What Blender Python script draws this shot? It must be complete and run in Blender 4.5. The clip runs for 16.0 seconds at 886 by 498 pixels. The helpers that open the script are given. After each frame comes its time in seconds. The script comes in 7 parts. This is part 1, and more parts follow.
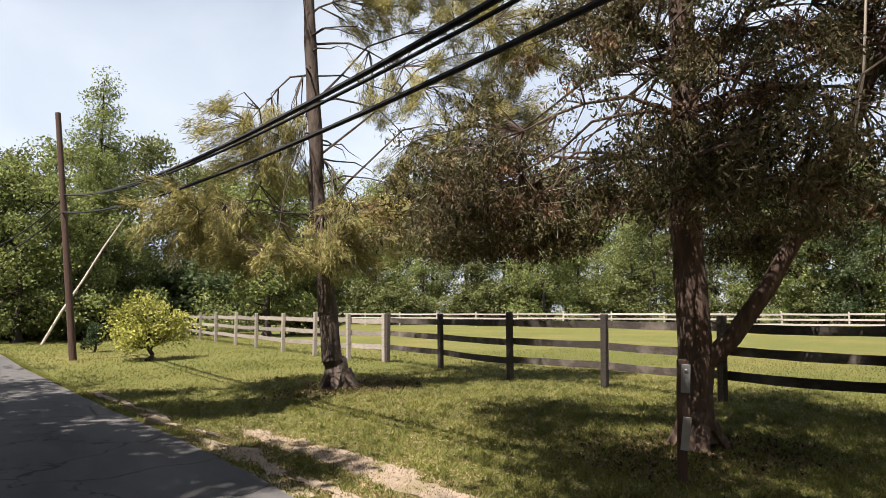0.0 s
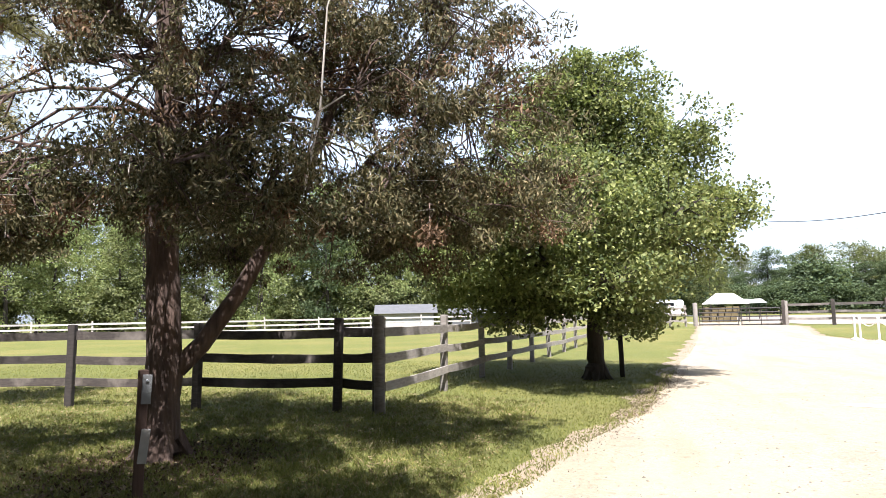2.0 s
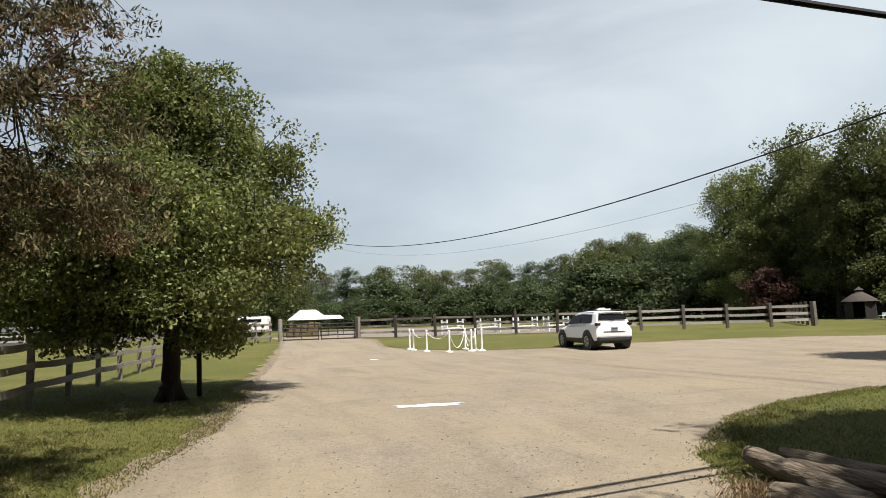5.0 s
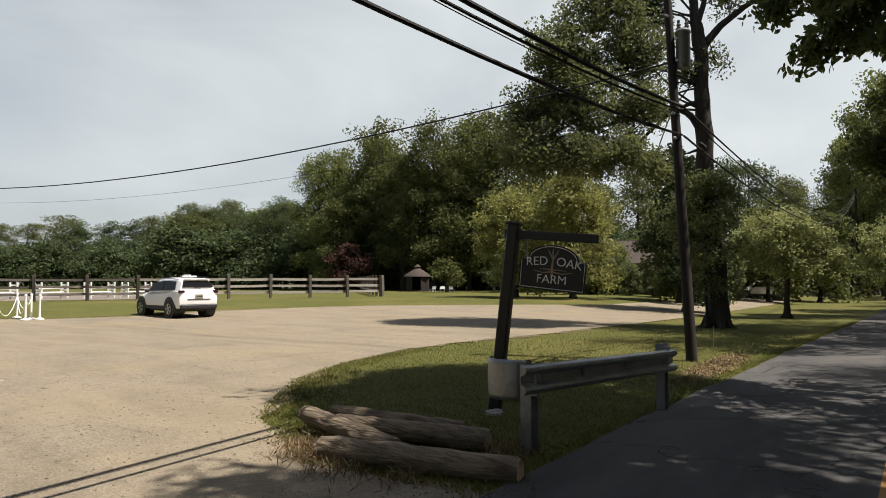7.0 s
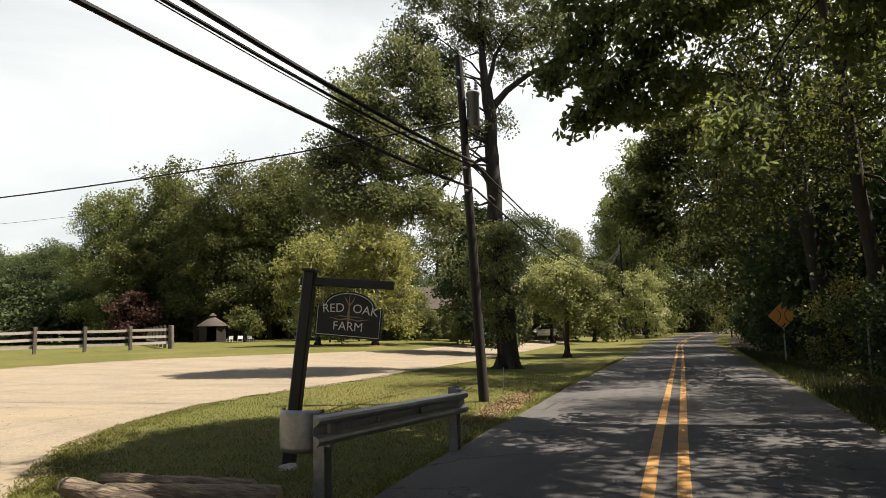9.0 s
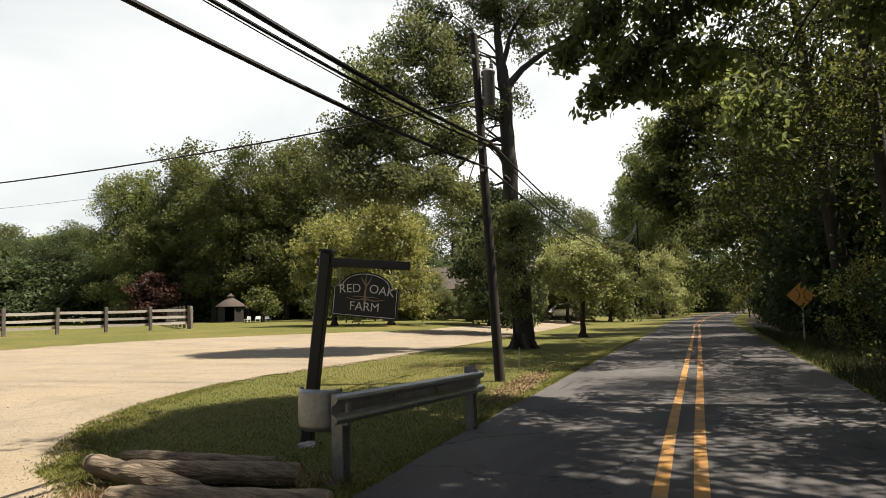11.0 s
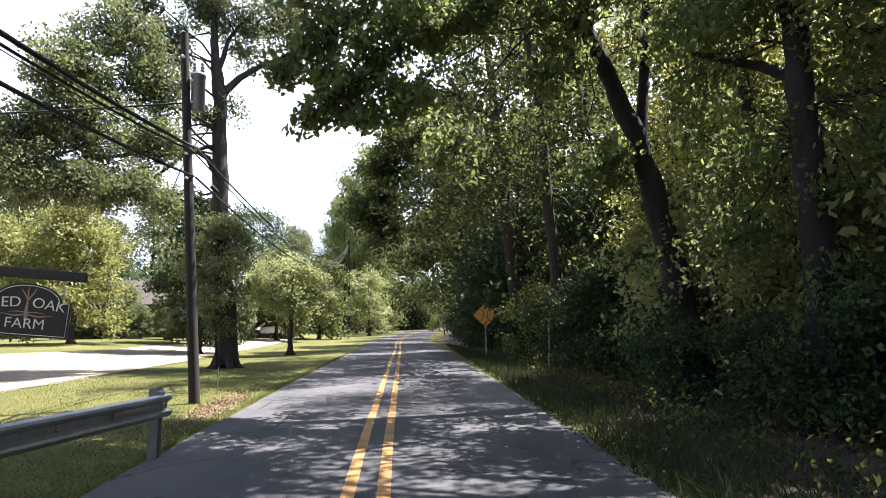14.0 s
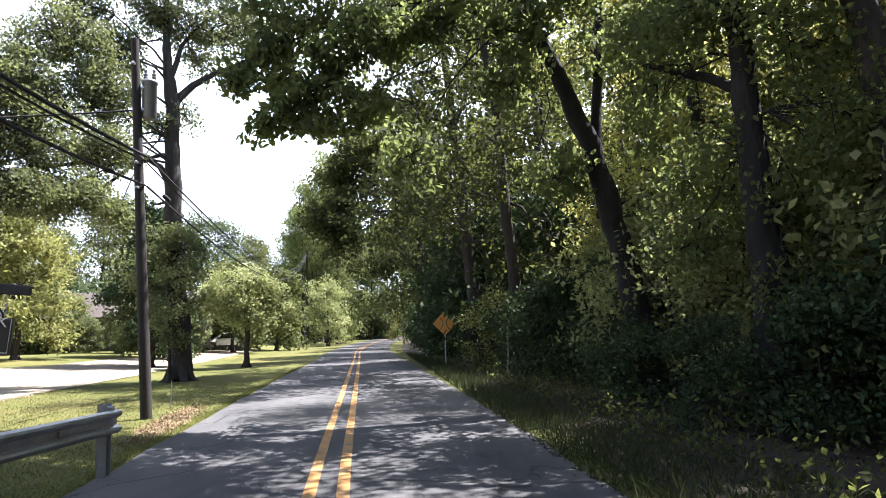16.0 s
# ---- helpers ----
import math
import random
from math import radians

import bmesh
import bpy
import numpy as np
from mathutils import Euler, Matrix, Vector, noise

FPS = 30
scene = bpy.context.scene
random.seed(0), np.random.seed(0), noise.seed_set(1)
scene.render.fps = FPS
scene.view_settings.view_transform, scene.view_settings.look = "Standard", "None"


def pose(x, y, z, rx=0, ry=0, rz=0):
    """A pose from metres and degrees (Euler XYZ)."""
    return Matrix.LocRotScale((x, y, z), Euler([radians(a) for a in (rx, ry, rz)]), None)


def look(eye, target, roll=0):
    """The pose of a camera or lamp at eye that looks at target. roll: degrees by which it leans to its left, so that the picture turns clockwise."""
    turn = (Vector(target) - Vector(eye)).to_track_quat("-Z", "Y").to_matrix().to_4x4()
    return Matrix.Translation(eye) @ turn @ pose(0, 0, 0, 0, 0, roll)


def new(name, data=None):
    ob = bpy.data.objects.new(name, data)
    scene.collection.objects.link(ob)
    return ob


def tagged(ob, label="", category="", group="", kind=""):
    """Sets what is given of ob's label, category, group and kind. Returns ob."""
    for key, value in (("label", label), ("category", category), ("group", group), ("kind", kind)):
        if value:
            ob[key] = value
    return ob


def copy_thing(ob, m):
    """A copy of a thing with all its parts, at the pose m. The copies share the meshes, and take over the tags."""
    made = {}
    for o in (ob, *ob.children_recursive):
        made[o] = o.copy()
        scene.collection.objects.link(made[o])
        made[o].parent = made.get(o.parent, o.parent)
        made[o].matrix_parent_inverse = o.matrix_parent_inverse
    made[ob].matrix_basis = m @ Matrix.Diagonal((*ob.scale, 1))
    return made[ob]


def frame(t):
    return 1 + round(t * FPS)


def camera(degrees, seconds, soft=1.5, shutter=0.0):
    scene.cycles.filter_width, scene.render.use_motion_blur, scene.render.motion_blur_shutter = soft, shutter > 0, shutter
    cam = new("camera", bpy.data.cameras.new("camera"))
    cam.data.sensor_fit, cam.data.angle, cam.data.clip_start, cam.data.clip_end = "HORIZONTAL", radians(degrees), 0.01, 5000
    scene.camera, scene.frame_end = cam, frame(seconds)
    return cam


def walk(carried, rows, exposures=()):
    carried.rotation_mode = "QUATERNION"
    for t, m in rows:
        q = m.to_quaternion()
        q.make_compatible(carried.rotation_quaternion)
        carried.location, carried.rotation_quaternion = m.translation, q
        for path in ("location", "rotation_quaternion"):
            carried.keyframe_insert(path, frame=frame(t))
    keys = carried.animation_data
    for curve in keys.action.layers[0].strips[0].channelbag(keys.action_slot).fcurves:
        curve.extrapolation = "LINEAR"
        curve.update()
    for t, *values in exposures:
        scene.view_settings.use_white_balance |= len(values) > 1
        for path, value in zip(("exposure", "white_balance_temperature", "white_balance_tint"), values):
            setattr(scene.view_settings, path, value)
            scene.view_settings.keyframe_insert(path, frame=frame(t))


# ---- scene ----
# ---- camera: one person's turn on the spot at the road's centre line ----
cam = camera(67.45, 16.0, soft=0.9, shutter=0.0)
ROWS = [
    (0, pose(-0.157, -0.249, 1.55, 95.39, 0.09, 147.72)),
    (0.5, pose(-0.198, -0.218, 1.55, 95.16, 0.40, 137.73)),
    (1, pose(-0.238, -0.174, 1.55, 95.14, 0.97, 126.14)),
    (1.5, pose(-0.271, -0.117, 1.55, 95.41, 1.54, 113.38)),
    (2, pose(-0.283, -0.081, 1.55, 95.59, 1.15, 106.04)),
    (2.5, pose(-0.288, -0.065, 1.55, 95.96, 1.11, 102.68)),
    (3, pose(-0.289, -0.057, 1.55, 96.25, 1.23, 101.19)),
    (3.2, pose(-0.290, -0.053, 1.55, 96.36, 1.22, 100.33)),
    (5.3, pose(-0.269, 0.121, 1.55, 95.01, 0.33, 65.86)),
    (5.5, pose(-0.261, 0.138, 1.55, 94.14, -0.86, 62.14)),
    (6, pose(-0.238, 0.174, 1.55, 92.48, -0.08, 53.74)),
    (6.5, pose(-0.208, 0.209, 1.55, 93.01, 0.31, 44.96)),
    (7, pose(-0.180, 0.233, 1.55, 92.76, 0.19, 37.66)),
    (7.5, pose(-0.131, 0.264, 1.55, 94.11, 1.87, 26.47)),
    (8, pose(-0.112, 0.273, 1.55, 96.16, 0.97, 22.28)),
    (8.2, pose(-0.107, 0.275, 1.55, 96.51, 1.02, 21.22)),
    (10.5, pose(-0.106, 0.275, 1.55, 96.10, 1.94, 21.09)),
    (11, pose(-0.112, 0.273, 1.55, 94.89, 1.49, 22.24)),
    (11.5, pose(-0.098, 0.278, 1.55, 95.10, 1.40, 19.39)),
    (12, pose(-0.028, 0.294, 1.55, 94.76, 1.29, 5.53)),
    (12.5, pose(0.009, 0.295, 1.55, 94.88, 1.00, -1.68)),
    (13, pose(0.011, 0.295, 1.55, 95.57, 0.96, -2.16)),
    (13.5, pose(0.013, 0.295, 1.55, 95.74, 1.28, -2.55)),
    (14, pose(0.012, 0.295, 1.55, 95.85, 1.05, -2.24)),
    (14.5, pose(0.010, 0.295, 1.55, 96.27, 1.23, -1.95)),
    (15, pose(0.011, 0.295, 1.55, 96.46, 1.39, -2.17)),
    (15.5, pose(0.011, 0.295, 1.55, 96.56, 1.28, -2.09)),
    (16, pose(0.029, 0.293, 1.55, 96.50, 1.88, -5.69)),
]
EXPOSURES = [(0, 1.38, 6400, 16), (0.5, 1.75, 6450, 18), (1.0, 1.95, 6100, 16), (1.5, 2.0, 5850, 15), (3.0, 1.85, 5600, 16), (3.2, 1.85, 5600, 16), (5.3, 0.58, 6250, 12), (7.0, 0.55, 6450, 13),
             (7.5, 0.95, 6800, 14), (8.0, 1.08, 6850, 14), (11.0, 1.08, 6850, 14), (12.0, 1.45, 6650, 16), (12.5, 2.13, 6150, 17), (13.5, 2.2, 5750, 18), (15.5, 2.25, 5700, 18), (16.0, 2.33, 5650, 18)]
walk(cam, ROWS, EXPOSURES)

# ---- world and sun ----
SUN_AZ, SUN_EL = 67.5, 61.0          # degrees from +y towards +x, and above the horizon
world = bpy.data.worlds.new("sky")
scene.world = world
world.use_nodes = True
wn, wl = world.node_tree.nodes, world.node_tree.links
wn.clear()
w_out = wn.new("ShaderNodeOutputWorld")
w_bg = wn.new("ShaderNodeBackground")
w_sky = wn.new("ShaderNodeTexSky")
w_sky.sky_type = "NISHITA"
w_sky.sun_disc = False
w_sky.sun_elevation = radians(SUN_EL)
w_sky.sun_rotation = radians(SUN_AZ)
w_sky.air_density, w_sky.dust_density, w_sky.ozone_density = 1.0, 2.2, 1.0
w_co = wn.new("ShaderNodeTexCoord")
w_map = wn.new("ShaderNodeMapping")
w_map.inputs["Scale"].default_value = (1.0, 1.0, 2.6)
w_map.inputs["Rotation"].default_value = (0.15, 0.1, 0.6)
w_noise = wn.new("ShaderNodeTexNoise")
w_noise.inputs["Scale"].default_value = 1.6
w_noise.inputs["Detail"].default_value = 7.0
w_noise.inputs["Roughness"].default_value = 0.5
w_noise.inputs["Distortion"].default_value = 0.5
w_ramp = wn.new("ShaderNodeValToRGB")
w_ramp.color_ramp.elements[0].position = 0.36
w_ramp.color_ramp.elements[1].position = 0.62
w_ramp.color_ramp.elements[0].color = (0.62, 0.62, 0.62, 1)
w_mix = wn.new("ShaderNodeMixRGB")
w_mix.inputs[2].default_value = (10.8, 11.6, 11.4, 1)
wl.new(w_co.outputs["Generated"], w_map.inputs["Vector"])
wl.new(w_map.outputs["Vector"], w_noise.inputs["Vector"])
wl.new(w_noise.outputs["Fac"], w_ramp.inputs["Fac"])
# thin cloud and haze thickest towards the horizon; dimmed overhead to lessen fill light
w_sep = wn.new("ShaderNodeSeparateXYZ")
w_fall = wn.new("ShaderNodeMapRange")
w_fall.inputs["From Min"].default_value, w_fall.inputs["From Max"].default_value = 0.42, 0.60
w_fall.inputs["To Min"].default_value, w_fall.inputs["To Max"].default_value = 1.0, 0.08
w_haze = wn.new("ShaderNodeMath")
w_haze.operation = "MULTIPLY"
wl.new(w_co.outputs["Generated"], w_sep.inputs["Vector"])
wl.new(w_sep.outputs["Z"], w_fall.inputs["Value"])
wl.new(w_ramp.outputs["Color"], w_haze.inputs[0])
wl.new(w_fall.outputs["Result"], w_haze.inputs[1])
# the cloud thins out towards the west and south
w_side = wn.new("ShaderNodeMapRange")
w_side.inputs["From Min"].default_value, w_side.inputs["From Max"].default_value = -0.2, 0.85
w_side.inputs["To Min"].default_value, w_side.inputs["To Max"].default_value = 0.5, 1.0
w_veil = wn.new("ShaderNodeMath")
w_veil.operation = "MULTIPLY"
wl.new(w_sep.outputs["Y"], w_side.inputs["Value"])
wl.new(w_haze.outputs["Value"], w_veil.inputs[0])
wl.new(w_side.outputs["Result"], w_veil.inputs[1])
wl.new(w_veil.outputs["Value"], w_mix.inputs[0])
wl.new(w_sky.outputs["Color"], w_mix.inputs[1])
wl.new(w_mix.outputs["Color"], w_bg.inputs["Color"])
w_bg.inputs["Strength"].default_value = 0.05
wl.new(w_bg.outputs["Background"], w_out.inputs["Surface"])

sun = new("sun", bpy.data.lights.new("sun", "SUN"))
sun.data.energy, sun.data.angle, sun.data.color = 5.0, radians(0.45), (1.0, 0.935, 0.83)
_a, _e = radians(SUN_AZ), radians(SUN_EL)
SUN_WAY = Vector((math.sin(_a) * math.cos(_e), math.cos(_a) * math.cos(_e), math.sin(_e)))
sun.matrix_world = look(SUN_WAY * 60, (0, 0, 0))

# ---- materials ----
def ramp_node(nt, fac, stops):
    r = nt.nodes.new("ShaderNodeValToRGB")
    els = r.color_ramp.elements
    while len(els) < len(stops):
        els.new(0.5)
    for el, (p, c) in zip(els, stops):
        el.position, el.color = p, (*c, 1)
    nt.links.new(fac, r.inputs["Fac"])
    return r.outputs["Color"]


def noise_node(nt, vec, scale, detail=4.0, rough=0.55, stretch=None, distort=0.0):
    if stretch:
        m = nt.nodes.new("ShaderNodeMapping")
        m.inputs["Scale"].default_value = stretch
        nt.links.new(vec, m.inputs["Vector"])
        vec = m.outputs["Vector"]
    n = nt.nodes.new("ShaderNodeTexNoise")
    n.inputs["Scale"].default_value, n.inputs["Detail"].default_value = scale, detail
    n.inputs["Roughness"].default_value, n.inputs["Distortion"].default_value = rough, distort
    nt.links.new(vec, n.inputs["Vector"])
    return n.outputs["Fac"]


def mix_node(nt, fac, a, b, mode="MIX"):
    m = nt.nodes.new("ShaderNodeMixRGB")
    m.blend_type = mode
    for sock, v in zip(m.inputs, (fac, a, b)):
        if isinstance(v, bpy.types.NodeSocket):
            nt.links.new(v, sock)
        elif isinstance(v, tuple):
            sock.default_value = (*v, 1)
        else:
            sock.default_value = v
    return m.outputs["Color"]


def start(name):
    m = bpy.data.materials.new(name)
    m.use_nodes = True
    nt = m.node_tree
    co = nt.nodes.new("ShaderNodeTexCoord")
    return m, nt, nt.nodes["Principled BSDF"], co.outputs["Object"]


def bump(nt, p, height, strength, distance):
    b = nt.nodes.new("ShaderNodeBump")
    b.inputs["Strength"].default_value, b.inputs["Distance"].default_value = strength, distance
    nt.links.new(height, b.inputs["Height"])
    nt.links.new(b.outputs["Normal"], p.inputs["Normal"])


def surface(name, dark, light, fine=40.0, coarse=3.0, rough=0.85, relief=0.3, depth=0.01, stretch=None, stain=None,
            metal=0.0, by_object=0.15, spec=0.4):
    """Two scales of noise between two colours, an optional stain, fine relief and a shift for each object."""
    m, nt, p, vec = start(name)
    a = noise_node(nt, vec, fine, 5.0, 0.6, stretch)
    b = noise_node(nt, vec, coarse, 3.0, 0.5, stretch)
    col = ramp_node(nt, a, [(0.3, dark), (0.7, light)])
    mid = tuple(0.5 * (u + v) for u, v in zip(dark, light))
    big = ramp_node(nt, b, [(0.3, tuple(0.72 * c for c in mid)), (0.7, tuple(min(1.0, 1.25 * c) for c in mid))])
    col = mix_node(nt, 0.45, col, big)
    if stain:
        s = ramp_node(nt, noise_node(nt, vec, coarse * 0.6, 5.0, 0.6), [(0.5, (0, 0, 0)), (0.68, (1, 1, 1))])
        col = mix_node(nt, s, col, stain)
    if by_object:
        info = nt.nodes.new("ShaderNodeObjectInfo")
        hs = nt.nodes.new("ShaderNodeHueSaturation")
        mr = nt.nodes.new("ShaderNodeMapRange")
        mr.inputs["To Min"].default_value, mr.inputs["To Max"].default_value = 1 - by_object, 1 + by_object
        nt.links.new(info.outputs["Random"], mr.inputs["Value"])
        nt.links.new(mr.outputs["Result"], hs.inputs["Value"])
        nt.links.new(col, hs.inputs["Color"])
        col = hs.outputs["Color"]
    nt.links.new(col, p.inputs["Base Color"])
    p.inputs["Roughness"].default_value, p.inputs["Metallic"].default_value = rough, metal
    p.inputs["Specular IOR Level"].default_value = spec
    if relief:
        bump(nt, p, a, relief, depth)
    return m


def plain(name, colour, rough=0.5, metal=0.0, coat=0.0, wear=0.12):
    m, nt, p, vec = start(name)
    n = noise_node(nt, vec, 9.0, 5.0, 0.6)
    col = ramp_node(nt, n, [(0.25, tuple(c * (1 - wear) for c in colour)), (0.75, tuple(min(1, c * (1 + wear)) for c in colour))])
    nt.links.new(col, p.inputs["Base Color"])
    p.inputs["Roughness"].default_value, p.inputs["Metallic"].default_value = rough, metal
    p.inputs["Coat Weight"].default_value = coat
    return m


def leafy(name, dark, mid, light, through_colour, share=0.35, rough=0.7):
    """Leaf: colour differs from leaf to leaf and from clump to clump; some light passes through it."""
    m, nt, p, vec = start(name)
    geo = nt.nodes.new("ShaderNodeNewGeometry")
    col = ramp_node(nt, geo.outputs["Random Per Island"], [(0.0, dark), (0.5, mid), (1.0, light)])
    clump = ramp_node(nt, noise_node(nt, vec, 0.9, 3.0, 0.6), [(0.3, (0.62, 0.62, 0.62)), (0.7, (1.25, 1.25, 1.2))])
    col = mix_node(nt, 1.0, col, clump, "MULTIPLY")
    nt.links.new(col, p.inputs["Base Color"])
    p.inputs["Roughness"].default_value = rough
    p.inputs["Specular IOR Level"].default_value = 0.18
    tr = nt.nodes.new("ShaderNodeBsdfTranslucent")
    tcol = mix_node(nt, 1.0, through_colour, clump, "MULTIPLY")
    nt.links.new(tcol, tr.inputs["Color"])
    ms = nt.nodes.new("ShaderNodeMixShader")
    ms.inputs[0].default_value = share
    out = nt.nodes["Material Output"]
    nt.links.new(p.outputs["BSDF"], ms.inputs[1])
    nt.links.new(tr.outputs["BSDF"], ms.inputs[2])
    nt.links.new(ms.outputs["Shader"], out.inputs["Surface"])
    return m


M_BARK = surface("bark", (0.016, 0.012, 0.01), (0.062, 0.049, 0.04), 14, 2.0, 0.95, 0.9, 0.03, (1, 1, 0.22), by_object=0.1)
# bark taken to near-black: the backlit trunks' shade is in the colour
M_BARK_SHADED = surface("bark_shaded", (0.006, 0.005, 0.0045), (0.024, 0.020, 0.017), 10, 2.0, 0.95, 1.0, 0.05, (1, 1, 0.25), by_object=0.1)
M_BARK_CEDAR = surface("bark_cedar", (0.015, 0.009, 0.007), (0.15, 0.098, 0.072), 16, 2.2, 0.95, 1.0, 0.04, (1, 1, 0.12), by_object=0.05)
M_BARK_PINE = surface("bark_pine", (0.010, 0.008, 0.007), (0.135, 0.10, 0.078), 8, 2.0, 0.95, 1.0, 0.04, (1, 1, 0.35), by_object=0.05)
M_BARK_GREY = surface("bark_grey", (0.018, 0.016, 0.014), (0.064, 0.056, 0.048), 12, 2.0, 0.95, 0.9, 0.03, (1, 1, 0.25), by_object=0.1)
M_DEADWOOD = surface("dead_wood", (0.30, 0.26, 0.21), (0.55, 0.49, 0.41), 18, 2.0, 0.9, 0.5, 0.01, (1, 1, 0.2), by_object=0.1)
M_FENCE = surface("fence_wood", (0.014, 0.011, 0.009), (0.062, 0.049, 0.04), 22, 2.4, 0.9, 0.5, 0.008, (0.35, 0.35, 1.6), stain=(0.13, 0.11, 0.09), by_object=0.3)
M_FENCE_PALE = surface("fence_wood_pale", (0.22, 0.195, 0.165), (0.44, 0.405, 0.36), 18, 2.0, 0.9, 0.4, 0.006, (0.4, 0.4, 1.4), by_object=0.2)
M_RAIL = surface("fence_rail_wood", (0.055, 0.045, 0.038), (0.19, 0.165, 0.14), 18, 2.0, 0.9, 0.5, 0.008, (0.4, 0.4, 1.4), stain=(0.24, 0.21, 0.18), by_object=0.35)
M_FENCE_MID = surface("fence_wood_mid", (0.13, 0.11, 0.09), (0.32, 0.285, 0.245), 18, 2.0, 0.9, 0.4, 0.006, (0.4, 0.4, 1.4), by_object=0.25)
M_POLE = surface("pole_wood", (0.012, 0.010, 0.009), (0.038, 0.031, 0.026), 20, 1.5, 0.9, 0.6, 0.01, (1, 1, 0.06), by_object=0.1)
M_POLE_BROWN = surface("pole_wood_brown", (0.030, 0.017, 0.012), (0.095, 0.055, 0.039), 20, 1.5, 0.9, 0.6, 0.01, (1, 1, 0.06), by_object=0.05)
M_LOG = surface("log_wood", (0.05, 0.038, 0.026), (0.46, 0.365, 0.25), 22, 1.4, 0.9, 1.0, 0.06, (0.12, 1, 1), stain=(0.10, 0.073, 0.050), by_object=0.3)
M_LOG_END = surface("log_end", (0.30, 0.23, 0.15), (0.55, 0.45, 0.33), 30, 5.0, 0.9, 0.4, 0.006, by_object=0.1)
M_CABLE = plain("black_cable", (0.010, 0.010, 0.011), 0.85)
M_RUBBER = plain("black_rubber", (0.02, 0.02, 0.02), 0.7)
M_WHITE = plain("white_paint", (0.80, 0.80, 0.77), 0.5, wear=0.06)
M_BLACK = plain("black_paint", (0.018, 0.018, 0.018), 0.45)
M_STEEL = surface("galvanised_steel", (0.26, 0.275, 0.285), (0.44, 0.455, 0.465), 25, 3.0, 0.40, 0.1, 0.003, stain=(0.30, 0.27, 0.24), metal=0.75, by_object=0.05)
M_GREY_METAL = plain("grey_metal", (0.16, 0.165, 0.165), 0.45, 0.4)
M_STONE = surface("stone", (0.25, 0.24, 0.22), (0.5, 0.48, 0.45), 20, 4, 0.9, 0.4, 0.01)

L_MAPLE = leafy("leaf_maple", (0.032, 0.048, 0.016), (0.100, 0.122, 0.041), (0.26, 0.265, 0.10), (0.26, 0.30, 0.075), 0.28)
L_CEDAR = leafy("leaf_cedar", (0.031, 0.033, 0.015), (0.078, 0.074, 0.032), (0.20, 0.158, 0.085), (0.14, 0.118, 0.045), 0.2, 0.7)
L_CEDAR_DEAD = leafy("leaf_cedar_dead", (0.07, 0.04, 0.022), (0.125, 0.075, 0.04), (0.22, 0.145, 0.085), (0.14, 0.08, 0.03), 0.15, 0.8)
L_PINE = leafy("leaf_pine", (0.1265, 0.1386, 0.0399), (0.2403, 0.2195, 0.0798), (0.3795, 0.3003, 0.1330), (0.2783, 0.2541, 0.0798), 0.22, 0.6)
L_OAK = leafy("leaf_oak", (0.052, 0.068, 0.037), (0.100, 0.118, 0.060), (0.195, 0.203, 0.108), (0.27, 0.30, 0.11), 0.36)
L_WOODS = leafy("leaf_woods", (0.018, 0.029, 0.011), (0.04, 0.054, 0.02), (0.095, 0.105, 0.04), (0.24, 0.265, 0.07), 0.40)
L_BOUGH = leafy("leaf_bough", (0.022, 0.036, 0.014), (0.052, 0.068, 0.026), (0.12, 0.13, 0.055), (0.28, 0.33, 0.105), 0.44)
# woods leaf scaled darker: deep shade is put into the colour
L_WOODS_SHADED = leafy("leaf_woods_shaded", (0.012, 0.02, 0.008), (0.028, 0.038, 0.014), (0.068, 0.075, 0.03), (0.17, 0.19, 0.05), 0.38)
# lit copy of the woods leaf: sunlight is put into the colour
L_WOODS_LIT = leafy("leaf_woods_lit", (0.095, 0.108, 0.032), (0.195, 0.200, 0.060), (0.34, 0.325, 0.115), (0.66, 0.64, 0.19), 0.5)
L_LIGHT = leafy("leaf_light", (0.19, 0.21, 0.085), (0.32, 0.34, 0.15), (0.45, 0.46, 0.24), (0.37, 0.40, 0.15), 0.35)
# lit undergrowth: sunlight is put into the leaf colour
L_UNDER_LIT = leafy("leaf_undergrowth_lit", (0.075, 0.094, 0.040), (0.155, 0.170, 0.070), (0.31, 0.31, 0.15), (0.42, 0.44, 0.16), 0.42)
L_YELLOW = leafy("leaf_yellow", (0.2200, 0.2400, 0.0490), (0.3600, 0.3600, 0.0840), (0.4800, 0.4600, 0.1680), (0.4000, 0.4000, 0.0840), 0.3)
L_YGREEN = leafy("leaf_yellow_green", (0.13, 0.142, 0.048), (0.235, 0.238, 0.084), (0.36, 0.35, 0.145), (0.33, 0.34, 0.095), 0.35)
L_FAR = leafy("leaf_far", (0.034, 0.054, 0.024), (0.060, 0.086, 0.040), (0.104, 0.130, 0.066), (0.135, 0.170, 0.060), 0.32)
L_FAR_LIGHT = leafy("leaf_far_light", (0.0577, 0.0712, 0.0237), (0.0984, 0.1133, 0.0412), (0.1492, 0.1554, 0.0674), (0.1697, 0.1877, 0.0516), 0.3)
L_MID = leafy("leaf_mid", (0.0845, 0.1150, 0.0396), (0.1495, 0.1812, 0.0638), (0.2405, 0.2562, 0.1045), (0.2600, 0.2937, 0.0825), 0.3)
L_RED = leafy("leaf_red", (0.030, 0.017, 0.014), (0.058, 0.031, 0.025), (0.092, 0.052, 0.041), (0.095, 0.045, 0.034), 0.3)
